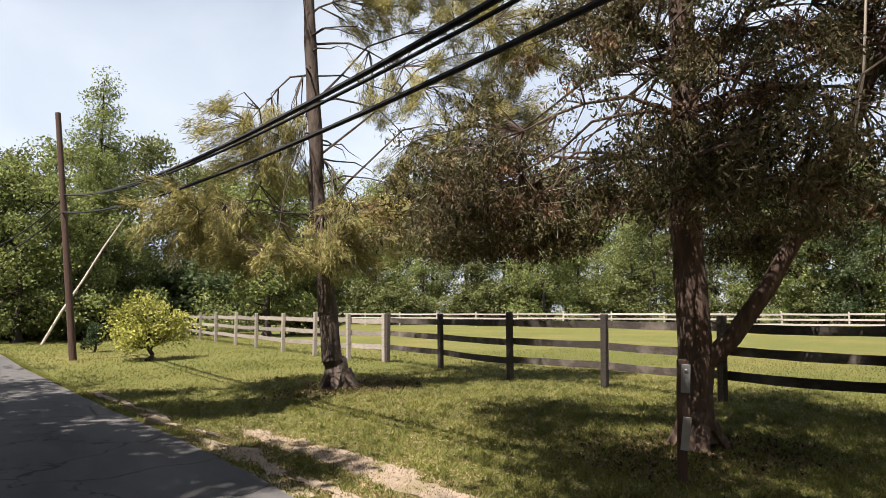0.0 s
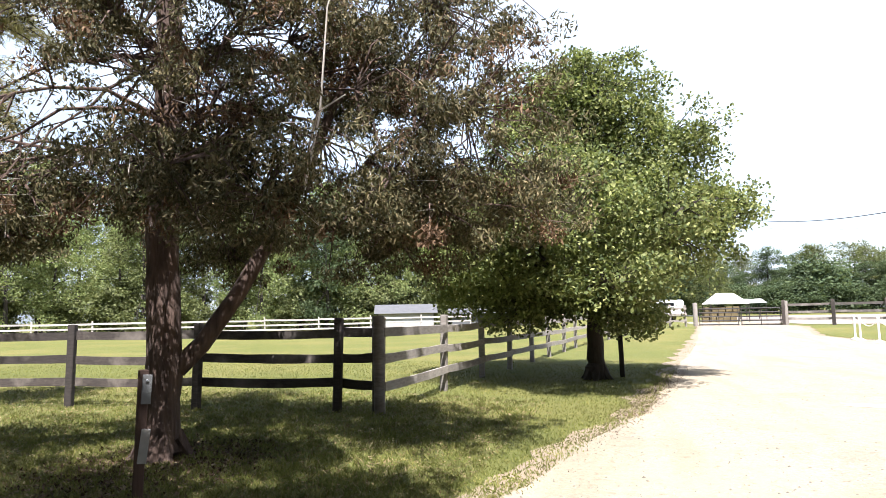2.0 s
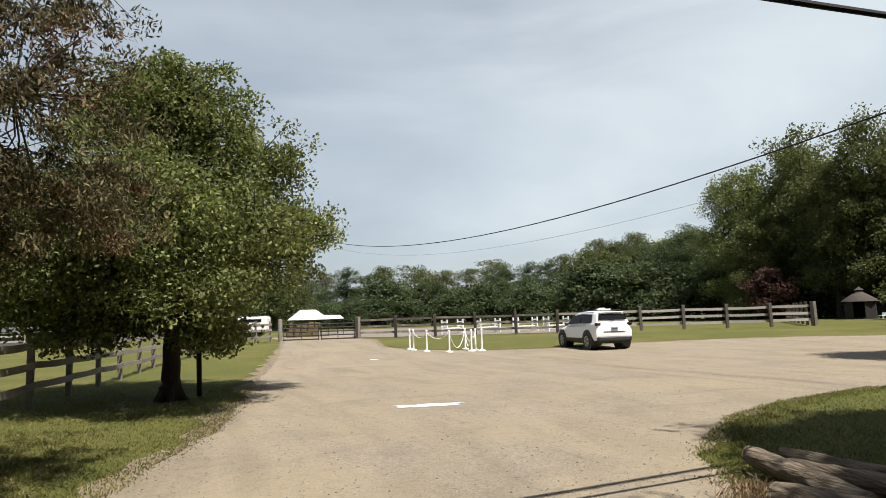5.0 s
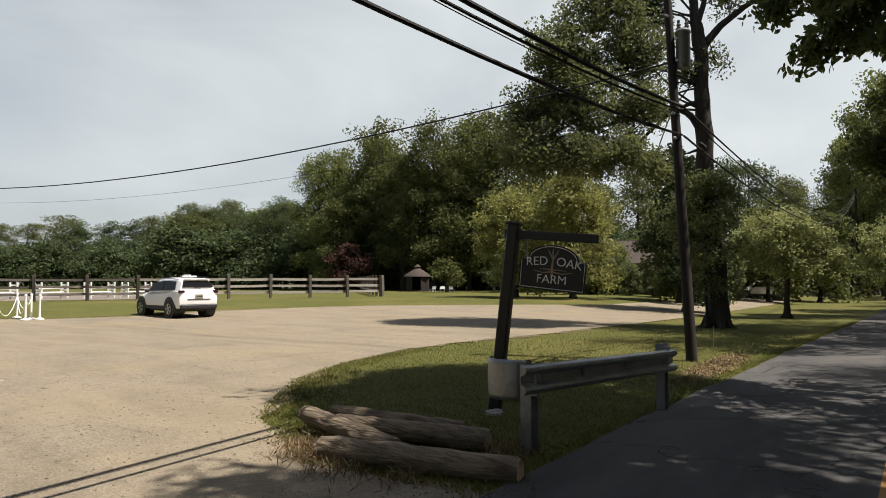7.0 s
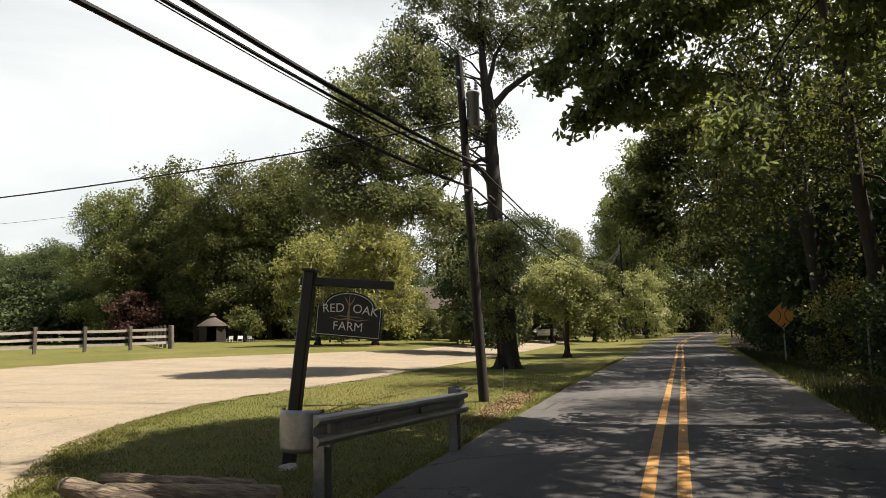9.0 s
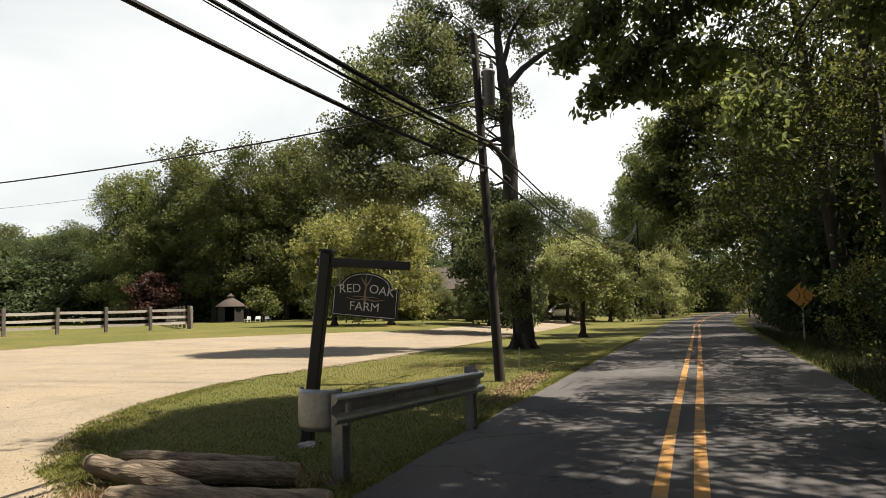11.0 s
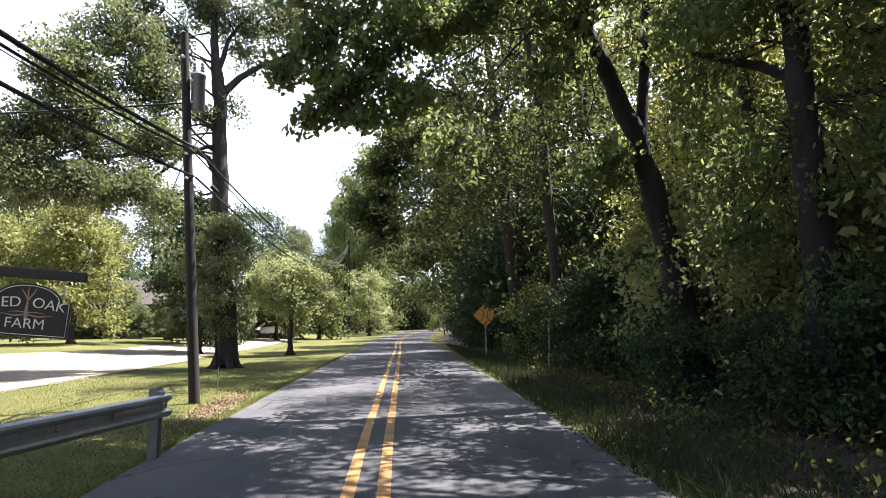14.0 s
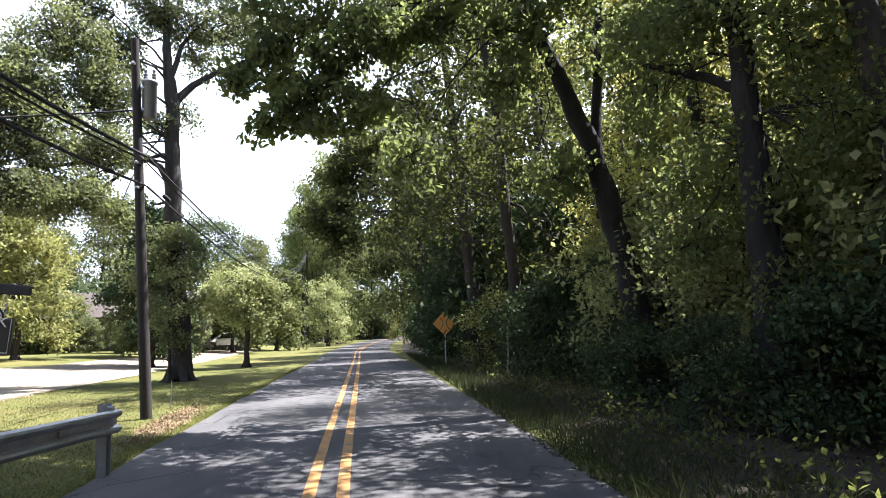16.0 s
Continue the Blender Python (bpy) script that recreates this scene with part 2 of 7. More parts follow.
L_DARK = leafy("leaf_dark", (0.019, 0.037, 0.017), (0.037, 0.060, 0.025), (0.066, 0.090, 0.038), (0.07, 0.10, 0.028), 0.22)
L_GRASS = leafy("grass_blade", (0.068, 0.082, 0.017), (0.122, 0.133, 0.030), (0.240, 0.212, 0.072), (0.19, 0.20, 0.042), 0.3, 0.6)
# far darker than lawn blades: the woods' shade is in this colour
L_TALL_SHADED = leafy("tall_grass_shaded", (0.015, 0.024, 0.007), (0.030, 0.042, 0.013), (0.060, 0.066, 0.024), (0.060, 0.072, 0.019), 0.3, 0.6)
L_TAN = leafy("leaf_tan", (0.10, 0.06, 0.032), (0.22, 0.15, 0.085), (0.38, 0.30, 0.19), (0.1, 0.06, 0.03), 0.05, 0.9)
L_LITTER = leafy("leaf_litter", (0.03, 0.018, 0.01), (0.075, 0.046, 0.026), (0.2, 0.15, 0.1), (0.1, 0.06, 0.03), 0.05, 0.9)

L_STRAW = leafy("dry_straw", (0.13, 0.09, 0.045), (0.25, 0.19, 0.1), (0.40, 0.33, 0.2), (0.2, 0.15, 0.07), 0.15, 0.85)
# darker copy of the leaf litter, with the woods' shade in its colour
L_LITTER_SHADED = leafy("leaf_litter_shaded", (0.018, 0.012, 0.007), (0.042, 0.028, 0.017), (0.10, 0.075, 0.05), (0.05, 0.03, 0.015), 0.05, 0.9)

def ground_material():
    m, nt, p, vec = start("lawn")
    fine = noise_node(nt, vec, 26, 6, 0.7)
    mid = noise_node(nt, vec, 1.7, 5, 0.6)
    big = noise_node(nt, vec, 0.22, 4, 0.55)
    col = ramp_node(nt, fine, [(0.28, (0.0470, 0.0650, 0.0200)), (0.5, (0.1000, 0.1170, 0.0387)), (0.75, (0.1890, 0.1840, 0.0788))])
    col = mix_node(nt, ramp_node(nt, mid, [(0.42, (0, 0, 0)), (0.72, (0.6320, 0.6320, 0.6320))]), col, (0.1320, 0.1470, 0.0475))
    col = mix_node(nt, ramp_node(nt, big, [(0.45, (0, 0, 0)), (0.7, (0.5270, 0.5270, 0.5270))]), col, (0.2000, 0.1740, 0.0788))
    soil = ramp_node(nt, noise_node(nt, vec, 0.8, 6, 0.65), [(0.66, (0, 0, 0)), (0.74, (1, 1, 1))])
    col = mix_node(nt, soil, col, (0.2740, 0.2000, 0.1450))
    col = mix_node(nt, 1.0, col, (0.89, 0.82, 0.63), "MULTIPLY")
    nt.links.new(col, p.inputs["Base Color"])
    p.inputs["Roughness"].default_value = 0.9
    p.inputs["Specular IOR Level"].default_value = 0.15
    bump(nt, p, fine, 0.9, 0.04)
    return m


def gravel_material():
    m, nt, p, vec = start("gravel")
    fine = noise_node(nt, vec, 55, 5, 0.75)
    vor = nt.nodes.new("ShaderNodeTexVoronoi")
    vor.inputs["Scale"].default_value = 38
    nt.links.new(vec, vor.inputs["Vector"])
    col = ramp_node(nt, fine, [(0.25, (0.135, 0.117, 0.094)), (0.55, (0.189, 0.164, 0.133)), (0.8, (0.250, 0.222, 0.182))])
    stones = ramp_node(nt, vor.outputs["Color"], [(0.2, (0.119, 0.108, 0.095)), (0.8, (0.252, 0.231, 0.203))])
    col = mix_node(nt, 0.35, col, stones)
    tan = ramp_node(nt, noise_node(nt, vec, 0.35, 5, 0.6), [(0.40, (0, 0, 0)), (0.66, (0.75, 0.75, 0.75))])
    col = mix_node(nt, tan, col, (0.205, 0.176, 0.132))
    track = ramp_node(nt, noise_node(nt, vec, 0.5, 5, 0.6, (0.35, 1.6, 1), 1.2), [(0.30, (0.83, 0.82, 0.80)), (0.50, (1.0, 1.0, 1.0)), (0.70, (1.12, 1.10, 1.07))])
    col = mix_node(nt, 1.0, col, track, "MULTIPLY")
    spots = ramp_node(nt, noise_node(nt, vec, 7.0, 5, 0.7), [(0.28, (0.62, 0.61, 0.60)), (0.41, (1.0, 1.0, 1.0)), (0.75, (1.1, 1.1, 1.1))])
    col = mix_node(nt, 1.0, col, spots, "MULTIPLY")
    grey = ramp_node(nt, noise_node(nt, vec, 1.1, 6, 0.65, (1, 0.45, 1), 0.8), [(0.52, (0, 0, 0)), (0.72, (0.46, 0.46, 0.46))])
    col = mix_node(nt, grey, col, (0.125, 0.112, 0.095))
    col = mix_node(nt, 1.0, col, (1.26, 1.21, 1.07), "MULTIPLY")
    nt.links.new(col, p.inputs["Base Color"])
    p.inputs["Roughness"].default_value = 0.92
    p.inputs["Specular IOR Level"].default_value = 0.2
    bump(nt, p, mix_node(nt, 0.5, fine, vor.outputs["Distance"]), 0.7, 0.02)
    return m


def asphalt_material():
    m, nt, p, vec = start("asphalt")
    fine = noise_node(nt, vec, 120, 4, 0.8)
    col = ramp_node(nt, fine, [(0.25, (0.05, 0.048, 0.046)), (0.55, (0.105, 0.102, 0.098)), (0.8, (0.19, 0.186, 0.18))])
    big = ramp_node(nt, noise_node(nt, vec, 0.9, 6, 0.65, (1, 0.25, 1)), [(0.35, (0.72, 0.72, 0.74)), (0.7, (1.25, 1.23, 1.2))])
    col = mix_node(nt, 1.0, col, big, "MULTIPLY")
    crack = nt.nodes.new("ShaderNodeTexVoronoi")
    crack.feature = "DISTANCE_TO_EDGE"
    crack.inputs["Scale"].default_value = 0.55
    warp = noise_node(nt, vec, 2.0, 4, 0.6)
    add = nt.nodes.new("ShaderNodeVectorMath")
    add.operation = "ADD"
    nt.links.new(vec, add.inputs[0])
    nt.links.new(warp, add.inputs[1])
    nt.links.new(add.outputs["Vector"], crack.inputs["Vector"])
    line = ramp_node(nt, crack.outputs["Distance"], [(0.004, (0.45, 0.45, 0.45)), (0.012, (1, 1, 1))])
    col = mix_node(nt, 1.0, col, line, "MULTIPLY")
    nt.links.new(col, p.inputs["Base Color"])
    p.inputs["Roughness"].default_value = 0.9
    p.inputs["Specular IOR Level"].default_value = 0.15
    bump(nt, p, fine, 0.5, 0.008)
    return m


M_LAWN, M_GRAVEL, M_ASPHALT = ground_material(), gravel_material(), asphalt_material()
M_LINE = surface("road_yellow", (0.30, 0.15, 0.04), (0.42, 0.225, 0.065), 60, 4, 0.75, 0.2, 0.003, stain=(0.176, 0.128, 0.072))
M_DIRT = surface("bare_dirt", (0.10, 0.078, 0.046), (0.20, 0.158, 0.105), 45, 2.5, 0.95, 0.5, 0.01)
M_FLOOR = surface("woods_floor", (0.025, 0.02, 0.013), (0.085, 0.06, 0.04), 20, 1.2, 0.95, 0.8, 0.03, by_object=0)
M_SAND = surface("arena_sand", (0.15, 0.125, 0.1), (0.24, 0.205, 0.17), 30, 0.5, 0.95, 0.3, 0.01, by_object=0)

# ---- builders ----
def ease(a, b, v):
    v = min(max((v - a) / (b - a), 0.0), 1.0)
    return v * v * (3 - 2 * v)


def gz(x, y):
    """Height of the ground: the road dips a little ahead, the yard rises to the paddock, the lawn lies above the road."""
    if y < 45:
        fall = -0.42 * ease(4.0, 58.0, y) / 0.856
    else:
        fall = -0.42 - 0.14 * ease(45.0, 85.0, y)
    z = fall * ease(-22.0, -8.0, x)
    r = math.hypot(x, y)
    z += 0.4 * ease(26.0, 46.0, r) * ease(8.0, 22.0, -x) * ease(-14.0, 0.0, y)
    return z + 0.10 * ease(2.9, 5.5, -x) * ease(1.6, 4.2, -y)


def thing(name, at, label, category, group="", kind="", turn=0.0, tilt=(0, 0)):
    ob = new(name)
    ob.empty_display_size = 0.2
    ob.matrix_world = pose(*at, tilt[0], tilt[1], turn)
    return tagged(ob, label, category, group, kind)


def finish(name, me, material, parent=None, label="", smooth=False):
    me.materials.append(material)
    if smooth:
        me.polygons.foreach_set("use_smooth", [True] * len(me.polygons))
        me.update()
        me.set_sharp_from_angle(angle=radians(38))
    ob = new(name, me)
    if parent is not None:
        ob.parent = parent
    if label:
        ob["label"] = label
    return ob


def part(name, bm, material, parent, label="", smooth=False):
    me = bpy.data.meshes.new(name)
    bm.normal_update()
    bm.to_mesh(me)
    bm.free()
    return finish(name, me, material, parent, label, smooth)


def raw(name, verts, faces, material, parent=None, label="", smooth=False):
    me = bpy.data.meshes.new(name)
    me.from_pydata(verts, [], faces)
    return finish(name, me, material, parent, label, smooth)


def box(size, at=(0, 0, 0), turn=(0, 0, 0), bevel=0.0, bm=None):
    bm = bm or bmesh.new()
    m = pose(*at, *turn) @ Matrix.Diagonal((*size, 1))
    got = bmesh.ops.create_cube(bm, size=1, matrix=m)
    if bevel:
        edges = list({e for v in got["verts"] for e in v.link_edges})
        bmesh.ops.bevel(bm, geom=edges, offset=bevel, segments=1, affect="EDGES")
    return bm


def tube_data(points, radii, sides=8, verts=None, faces=None, cap=True):
    """A tube along points; the lists are added to."""
    verts = [] if verts is None else verts
    faces = [] if faces is None else faces
    start_at = len(verts)
    pts = [Vector(p) for p in points]
    ref = None
    for i, p in enumerate(pts):
        d = (pts[min(i + 1, len(pts) - 1)] - pts[max(i - 1, 0)]).normalized()
        if ref is None:
            ref = d.orthogonal().normalized()
        ref = (ref - d * ref.dot(d)).normalized()
        side = d.cross(ref)
        for k in range(sides):
            a = 2 * math.pi * k / sides
            verts.append(p + (ref * math.cos(a) + side * math.sin(a)) * radii[i])
    for i in range(len(pts) - 1):
        for k in range(sides):
            a, b = start_at + i * sides + k, start_at + i * sides + (k + 1) % sides
            faces.append((a, b, b + sides, a + sides))
    if cap:
        faces.append(tuple(start_at + k for k in reversed(range(sides))))
        faces.append(tuple(start_at + (len(pts) - 1) * sides + k for k in range(sides)))
    return verts, faces


def tube(name, points, radii, material, parent=None, sides=8, label="", smooth=True):
    if not isinstance(radii, (list, tuple)):
        radii = [radii] * len(points)
    v, f = tube_data(points, radii, sides)
    return raw(name, v, f, material, parent, label, smooth)


def revolve(name, profile, material, parent, at=(0, 0, 0), axis=None, sides=20, label=""):
    """A turned body; profile: (radius, height)."""
    v, f = [], []
    for r, h in profile:
        v += [(max(r, 0.0005) * math.cos(math.tau * k / sides), max(r, 0.0005) * math.sin(math.tau * k / sides), h) for k in range(sides)]
    for i in range(len(profile) - 1):
        for k in range(sides):
            a, b = i * sides + k, i * sides + (k + 1) % sides
            f.append((a, b, b + sides, a + sides))
    f.append(tuple(reversed(range(sides))))
    f.append(tuple((len(profile) - 1) * sides + k for k in range(sides)))
    ob = raw(name, v, f, material, parent, label, True)
    ob.matrix_local = axis if axis is not None else Matrix.Translation(at)
    return ob


def leaves_from(name, v, corners):
    """A mesh of many alike triangle fans; v: leaves x points x 3."""
    n, k = v.shape[0], v.shape[1]
    me = bpy.data.meshes.new(name)
    me.vertices.add(k * n)
    me.vertices.foreach_set("co", v.ravel())
    tri = ((np.arange(n) * k)[:, None] + np.array(corners)).astype(np.int32).ravel()
    me.loops.add(len(tri))
    me.loops.foreach_set("vertex_index", tri)
    me.polygons.add(len(tri) // 3)
    me.polygons.foreach_set("loop_start", np.arange(0, len(tri), 3, dtype=np.int32))
    me.update(calc_edges=True)
    return me


def leaf_mesh(name, centre, length, width, rng, droop=0.0, flat=0.5, axis=None, fold=0.12, oval=False):
    """Single leaves folded along the midrib: two triangles each, or four where oval."""
    n = len(centre)
    d = rng.normal(size=(n, 3)) if axis is None else axis + rng.normal(size=(n, 3)) * 0.45
    d[:, 2] -= droop
    d /= np.linalg.norm(d, axis=1, keepdims=True) + 1e-9
    up = rng.normal(size=(n, 3)) * (1 - flat)
    up[:, 2] += flat
    w = np.cross(d, up)
    w /= np.linalg.norm(w, axis=1, keepdims=True) + 1e-9
    nrm = np.cross(w, d)
    ln = (length * rng.uniform(0.65, 1.35, n))[:, None]
    wd = (width * rng.uniform(0.7, 1.3, n))[:, None]
    if oval:
        v = np.empty((n, 6, 3), np.float32)
        side, lift = w * wd * 0.5, nrm * wd * fold
        v[:, 0], v[:, 3] = centre - d * ln * 0.5, centre + d * ln * 0.5
        v[:, 1], v[:, 5] = centre - d * ln * 0.18 + side + lift, centre - d * ln * 0.18 - side + lift
        v[:, 2], v[:, 4] = centre + d * ln * 0.16 + side * 0.85 + lift, centre + d * ln * 0.16 - side * 0.85 + lift
        return leaves_from(name, v, [[0, 1, 2, 0, 2, 3, 0, 3, 4, 0, 4, 5]])
    v = np.empty((n, 4, 3), np.float32)
    v[:, 0] = centre - d * ln * 0.5
    v[:, 1] = centre + w * wd * 0.5 + nrm * wd * fold
    v[:, 2] = centre + d * ln * 0.5
    v[:, 3] = centre - w * wd * 0.5 + nrm * wd * fold
    return leaves_from(name, v, [[0, 1, 2, 0, 2, 3]])


def in_blob(blob, n, rng, shell=2.0):
    """Points in an ellipsoid, denser to the outside. blob: centre and three radii."""
    c, r = np.array(blob[:3]), np.array(blob[3:6])
    d = rng.normal(size=(n, 3))
    d /= np.linalg.norm(d, axis=1, keepdims=True)
    return c + d * r * (rng.uniform(0.02, 1, n) ** (1 / shell))[:, None]


def grow(name, at, stem, blobs, bark, leaf, label, category="tree", seed=1, per=26, spread=0.34, length=0.13, width=0.09,
         droop=0.25, flat=0.45, twig=0.014, limb=0.07, shell=2.2, clumps=1.0, group="", low=0.25, needles=False, sag=0.0, twigs=1.0, dead=None, oval=False):
    """A tree: tapered stem, limbs to each lobe, twigs to each clump, and leaves in the clumps.
    stem: (x, y, z, radius) from the foot, relative to it; blobs: (x, y, z, rx, ry, rz, number of clumps)."""
    rng = np.random.default_rng(seed)
    rng_limb = np.random.default_rng(seed + 9000)
    tree = thing(name, at, label, category, group)
    pts = [Vector(s[:3]) for s in stem]
    rad = [s[3] for s in stem]
    v, f = [], []
    fine_p, fine_r = [], []
    for i in range(len(pts) - 1):
        for k in range(4):
            u = k / 4
            fine_p.append(pts[i].lerp(pts[i + 1], u) + Vector(rng.normal(size=3) * rad[i] * 0.10))
            fine_r.append((rad[i] * (1 - u) + rad[i + 1] * u) * rng.uniform(0.94, 1.07))
    fine_p.append(pts[-1])
    fine_r.append(rad[-1])
    tube_data(fine_p, fine_r, 12, v, f)
    # root flare
    for k in range(6):
        a = k * math.tau / 6 + rng.uniform(-0.3, 0.3)
        out = Vector((math.cos(a), math.sin(a), 0))
        tube_data([Vector((0, 0, 0.32)) * (rad[0] / 0.25) + out * rad[0] * 0.5, out * rad[0] * 1.15 + Vector((0, 0, 0.06)),
                   out * rad[0] * 1.9 - Vector((0, 0, 0.05))], [rad[0] * 0.5, rad[0] * 0.33, rad[0] * 0.1], 6, v, f)
    lv, lf = [], []
    spots, ways = [], []
    lowest = low * pts[-1].z
    for b in blobs:
        c = Vector(b[:3])
        flat_d = math.hypot(c.x, c.y)
        want = min(max(c.z - 0.55 * flat_d - 0.25 * b[5], lowest) + rng_limb.uniform(0.0, 0.16) * pts[-1].z, pts[-1].z * 0.98)
        j = min(range(len(fine_p)), key=lambda q: abs(fine_p[q].z - want))
        s0, r0 = fine_p[j], min(fine_r[j] * 0.6, limb * (0.6 + 0.25 * max(b[3:6])))
        line, lr = [], []
        for k in range(7):
            u = k / 6
            p = s0.lerp(c, u) + Vector((0, 0, (0.16 - sag) * (c - s0).length * math.sin(u * math.pi)))
            line.append(p + Vector(rng.normal(size=3) * 0.07 * (c - s0).length * 0.3 * (0 < k < 6)))
            lr.append(max(r0 * (1 - 0.8 * u), twig))
        tube_data(line, lr, 7, lv, lf)
        n = max(3, int(b[6] * clumps))
        cl = in_blob(b, n, rng, shell)
        for q in cl:
            q = Vector(q)
            k = min(range(1, 7), key=lambda g: (line[g] - q).length + 0.15 * g)
            a0 = line[k]
            m0 = a0.lerp(q, 0.55) + Vector(rng.normal(size=3) * 0.12 * (q - a0).length) + Vector((0, 0, 0.08 * (q - a0).length))
            if rng.uniform() < twigs:
                tube_data([a0, m0, q], [twig * 1.5, twig, twig * 0.35], 4 if twigs == 1.0 else 3, lv, lf, cap=False)
            spots.append(q)
            ways.append((q - m0).normalized())
    raw("trunk", v, f, bark, tree, "", True)
    if lv:
        raw("branchwork", lv, lf, bark, tree, "", True)["kind"] = "stuff"
    spots = np.array([tuple(s) for s in spots])
    ways = np.array([tuple(w) for w in ways])
    rep = np.repeat(np.arange(len(spots)), per)
    off = rng.normal(size=(len(rep), 3))
    off *= np.minimum(1.0, 1.7 / (np.linalg.norm(off, axis=1, keepdims=True) + 1e-6)) * spread * rng.uniform(0.6, 1.2, len(spots))[rep][:, None]
    off[:, 2] *= 0.7
    if needles:
        off = ways[rep] * rng.uniform(-0.25, 0.8, len(rep))[:, None] * spread * 2.4 + rng.normal(size=(len(rep), 3)) * spread * 0.30
    if dead:
        gone = (np.arange(len(spots)) % dead[1] == 0)[rep]
        dm = leaf_mesh("dead_sprays", (spots[rep] + off)[gone], length, width, rng, droop, flat)
        finish("dead_sprays", dm, dead[0], tree, "dry brown dead sprays")["kind"] = "stuff"
        rep, off = rep[~gone], off[~gone]
    me = leaf_mesh("crown", spots[rep] + off, length, width, rng, droop, flat, ways[rep] if needles else None, oval=oval)
    crown = finish("crown", me, leaf, tree)
    crown["kind"] = "stuff"
    return tree


def fence_line(name, spots, label, rails=(0.42, 0.81, 1.20), height=1.42, post=0.12, board=(0.035, 0.14), wood=None, wood_rail=None, side=1,
               seed=0, gap_group="fences"):
    """A post and board fence; the boards are nailed to one side."""
    rng = random.Random(seed)
    wood = wood or M_FENCE
    wood_rail = wood_rail or wood
    x0, y0 = spots[0]
    fence = thing(name, (x0, y0, gz(x0, y0)), label, "fence", gap_group)
    z0 = gz(x0, y0)
    pm = None
    for i, (x, y) in enumerate(spots):
        if pm is None:
            bm = box((post, post, height + 0.3), (0, 0, (height - 0.3) / 2), bevel=0.012)
            ob = part("post", bm, wood, fence)
            pm = ob.data
        else:
            ob = new("post", pm)
            ob.parent = fence
        j = min(i + 1, len(spots) - 1)
        a = math.degrees(math.atan2(spots[j][1] - spots[j - 1][1], spots[j][0] - spots[j - 1][0]))
        ob.matrix_local = pose(x - x0, y - y0, gz(x, y) - z0 + rng.uniform(-0.04, 0.03), rng.uniform(-1.6, 1.6), rng.uniform(-1.6, 1.6), a)
    for i in range(len(spots) - 1):
        (xa, ya), (xb, yb) = spots[i], spots[i + 1]
        d = Vector((xb - xa, yb - ya, 0))
        ln = d.length
        d.normalize()
        nrm = Vector((-d.y, d.x, 0)) * side * (post / 2 + board[0] / 2 + 0.002)
        for h in rails:
            za, zb = gz(xa, ya) - z0 + h + rng.uniform(-0.025, 0.025), gz(xb, yb) - z0 + h + rng.uniform(-0.025, 0.025)
            n, bm = 6, bmesh.new()
            ring = []
            drop = rng.uniform(0.0, 0.025)
            for k in range(n + 1):
                u = k / n
                c = Vector((xa - x0, ya - y0, za)).lerp(Vector((xb - x0, yb - y0, zb)), u) + nrm
                c.z -= drop * math.sin(u * math.pi)
                e = 0.5 * board[1] * rng.uniform(0.93, 1.05)
                t = d.cross(Vector((0, 0, 1))) * board[0] / 2
                ring.append([bm.verts.new(c + s) for s in (-t - Vector((0, 0, e)), t - Vector((0, 0, e)), t + Vector((0, 0, e)), -t + Vector((0, 0, e)))])
            for k in range(n):
                for q in range(4):
                    bm.faces.new((ring[k][q], ring[k][(q + 1) % 4], ring[k + 1][(q + 1) % 4], ring[k + 1][q]))
            bm.faces.new(ring[0][::-1])
            bm.faces.new(ring[-1])
            bmesh.ops.recalc_face_normals(bm, faces=bm.faces)
            part("rail", bm, wood_rail, fence)
    return fence

# ---- ground, road, gravel yard ----
def spread_axis(n, reach):
    s = np.linspace(-1, 1, n)
    return np.sign(s) * (0.18 * np.abs(s) + 0.82 * np.abs(s) ** 3.2) * reach


def build_ground():
    ax = spread_axis(171, 600.0)
    verts = [(x, y, gz(x, y)) for y in ax for x in ax]
    n = len(ax)
    faces = [(j * n + i, j * n + i + 1, (j + 1) * n + i + 1, (j + 1) * n + i) for j in range(n - 1) for i in range(n - 1)]
    g = raw("ground", verts, faces, M_LAWN, smooth=True)
    return tagged(g, "mown green lawn with dry and bare patches", "ground", kind="structure")


build_ground()

CENTRE = [(7.8, -120), (4.9, -60), (3.05, -31), (1.5, -15.2), (0.62, -8.2), (0.25, -4), (-0.1, 0), (-0.35, 3.5), (-0.5, 8), (-0.65, 15.5), (-0.87, 26),
          (-1.2, 42), (-1.48, 57), (-0.9, 80), (1.6, 108), (8, 140), (21, 178)]


def smooth_line(pts, step):
    """Catmull-Rom through the points, in steps of about that many metres."""
    out = []
    p = [Vector((*q, 0)) for q in pts]
    for i in range(len(p) - 1):
        a, b, c, d = p[max(i - 1, 0)], p[i], p[i + 1], p[min(i + 2, len(p) - 1)]
        k = max(2, int((c - b).length / step))
        for j in range(k):
            t = j / k
            out.append(0.5 * (2 * b + (c - a) * t + (2 * a - 5 * b + 4 * c - d) * t * t + (3 * b - a - 3 * c + d) * t ** 3))
    out.append(p[-1])
    return out


ROAD_LINE = smooth_line(CENTRE, 0.6)


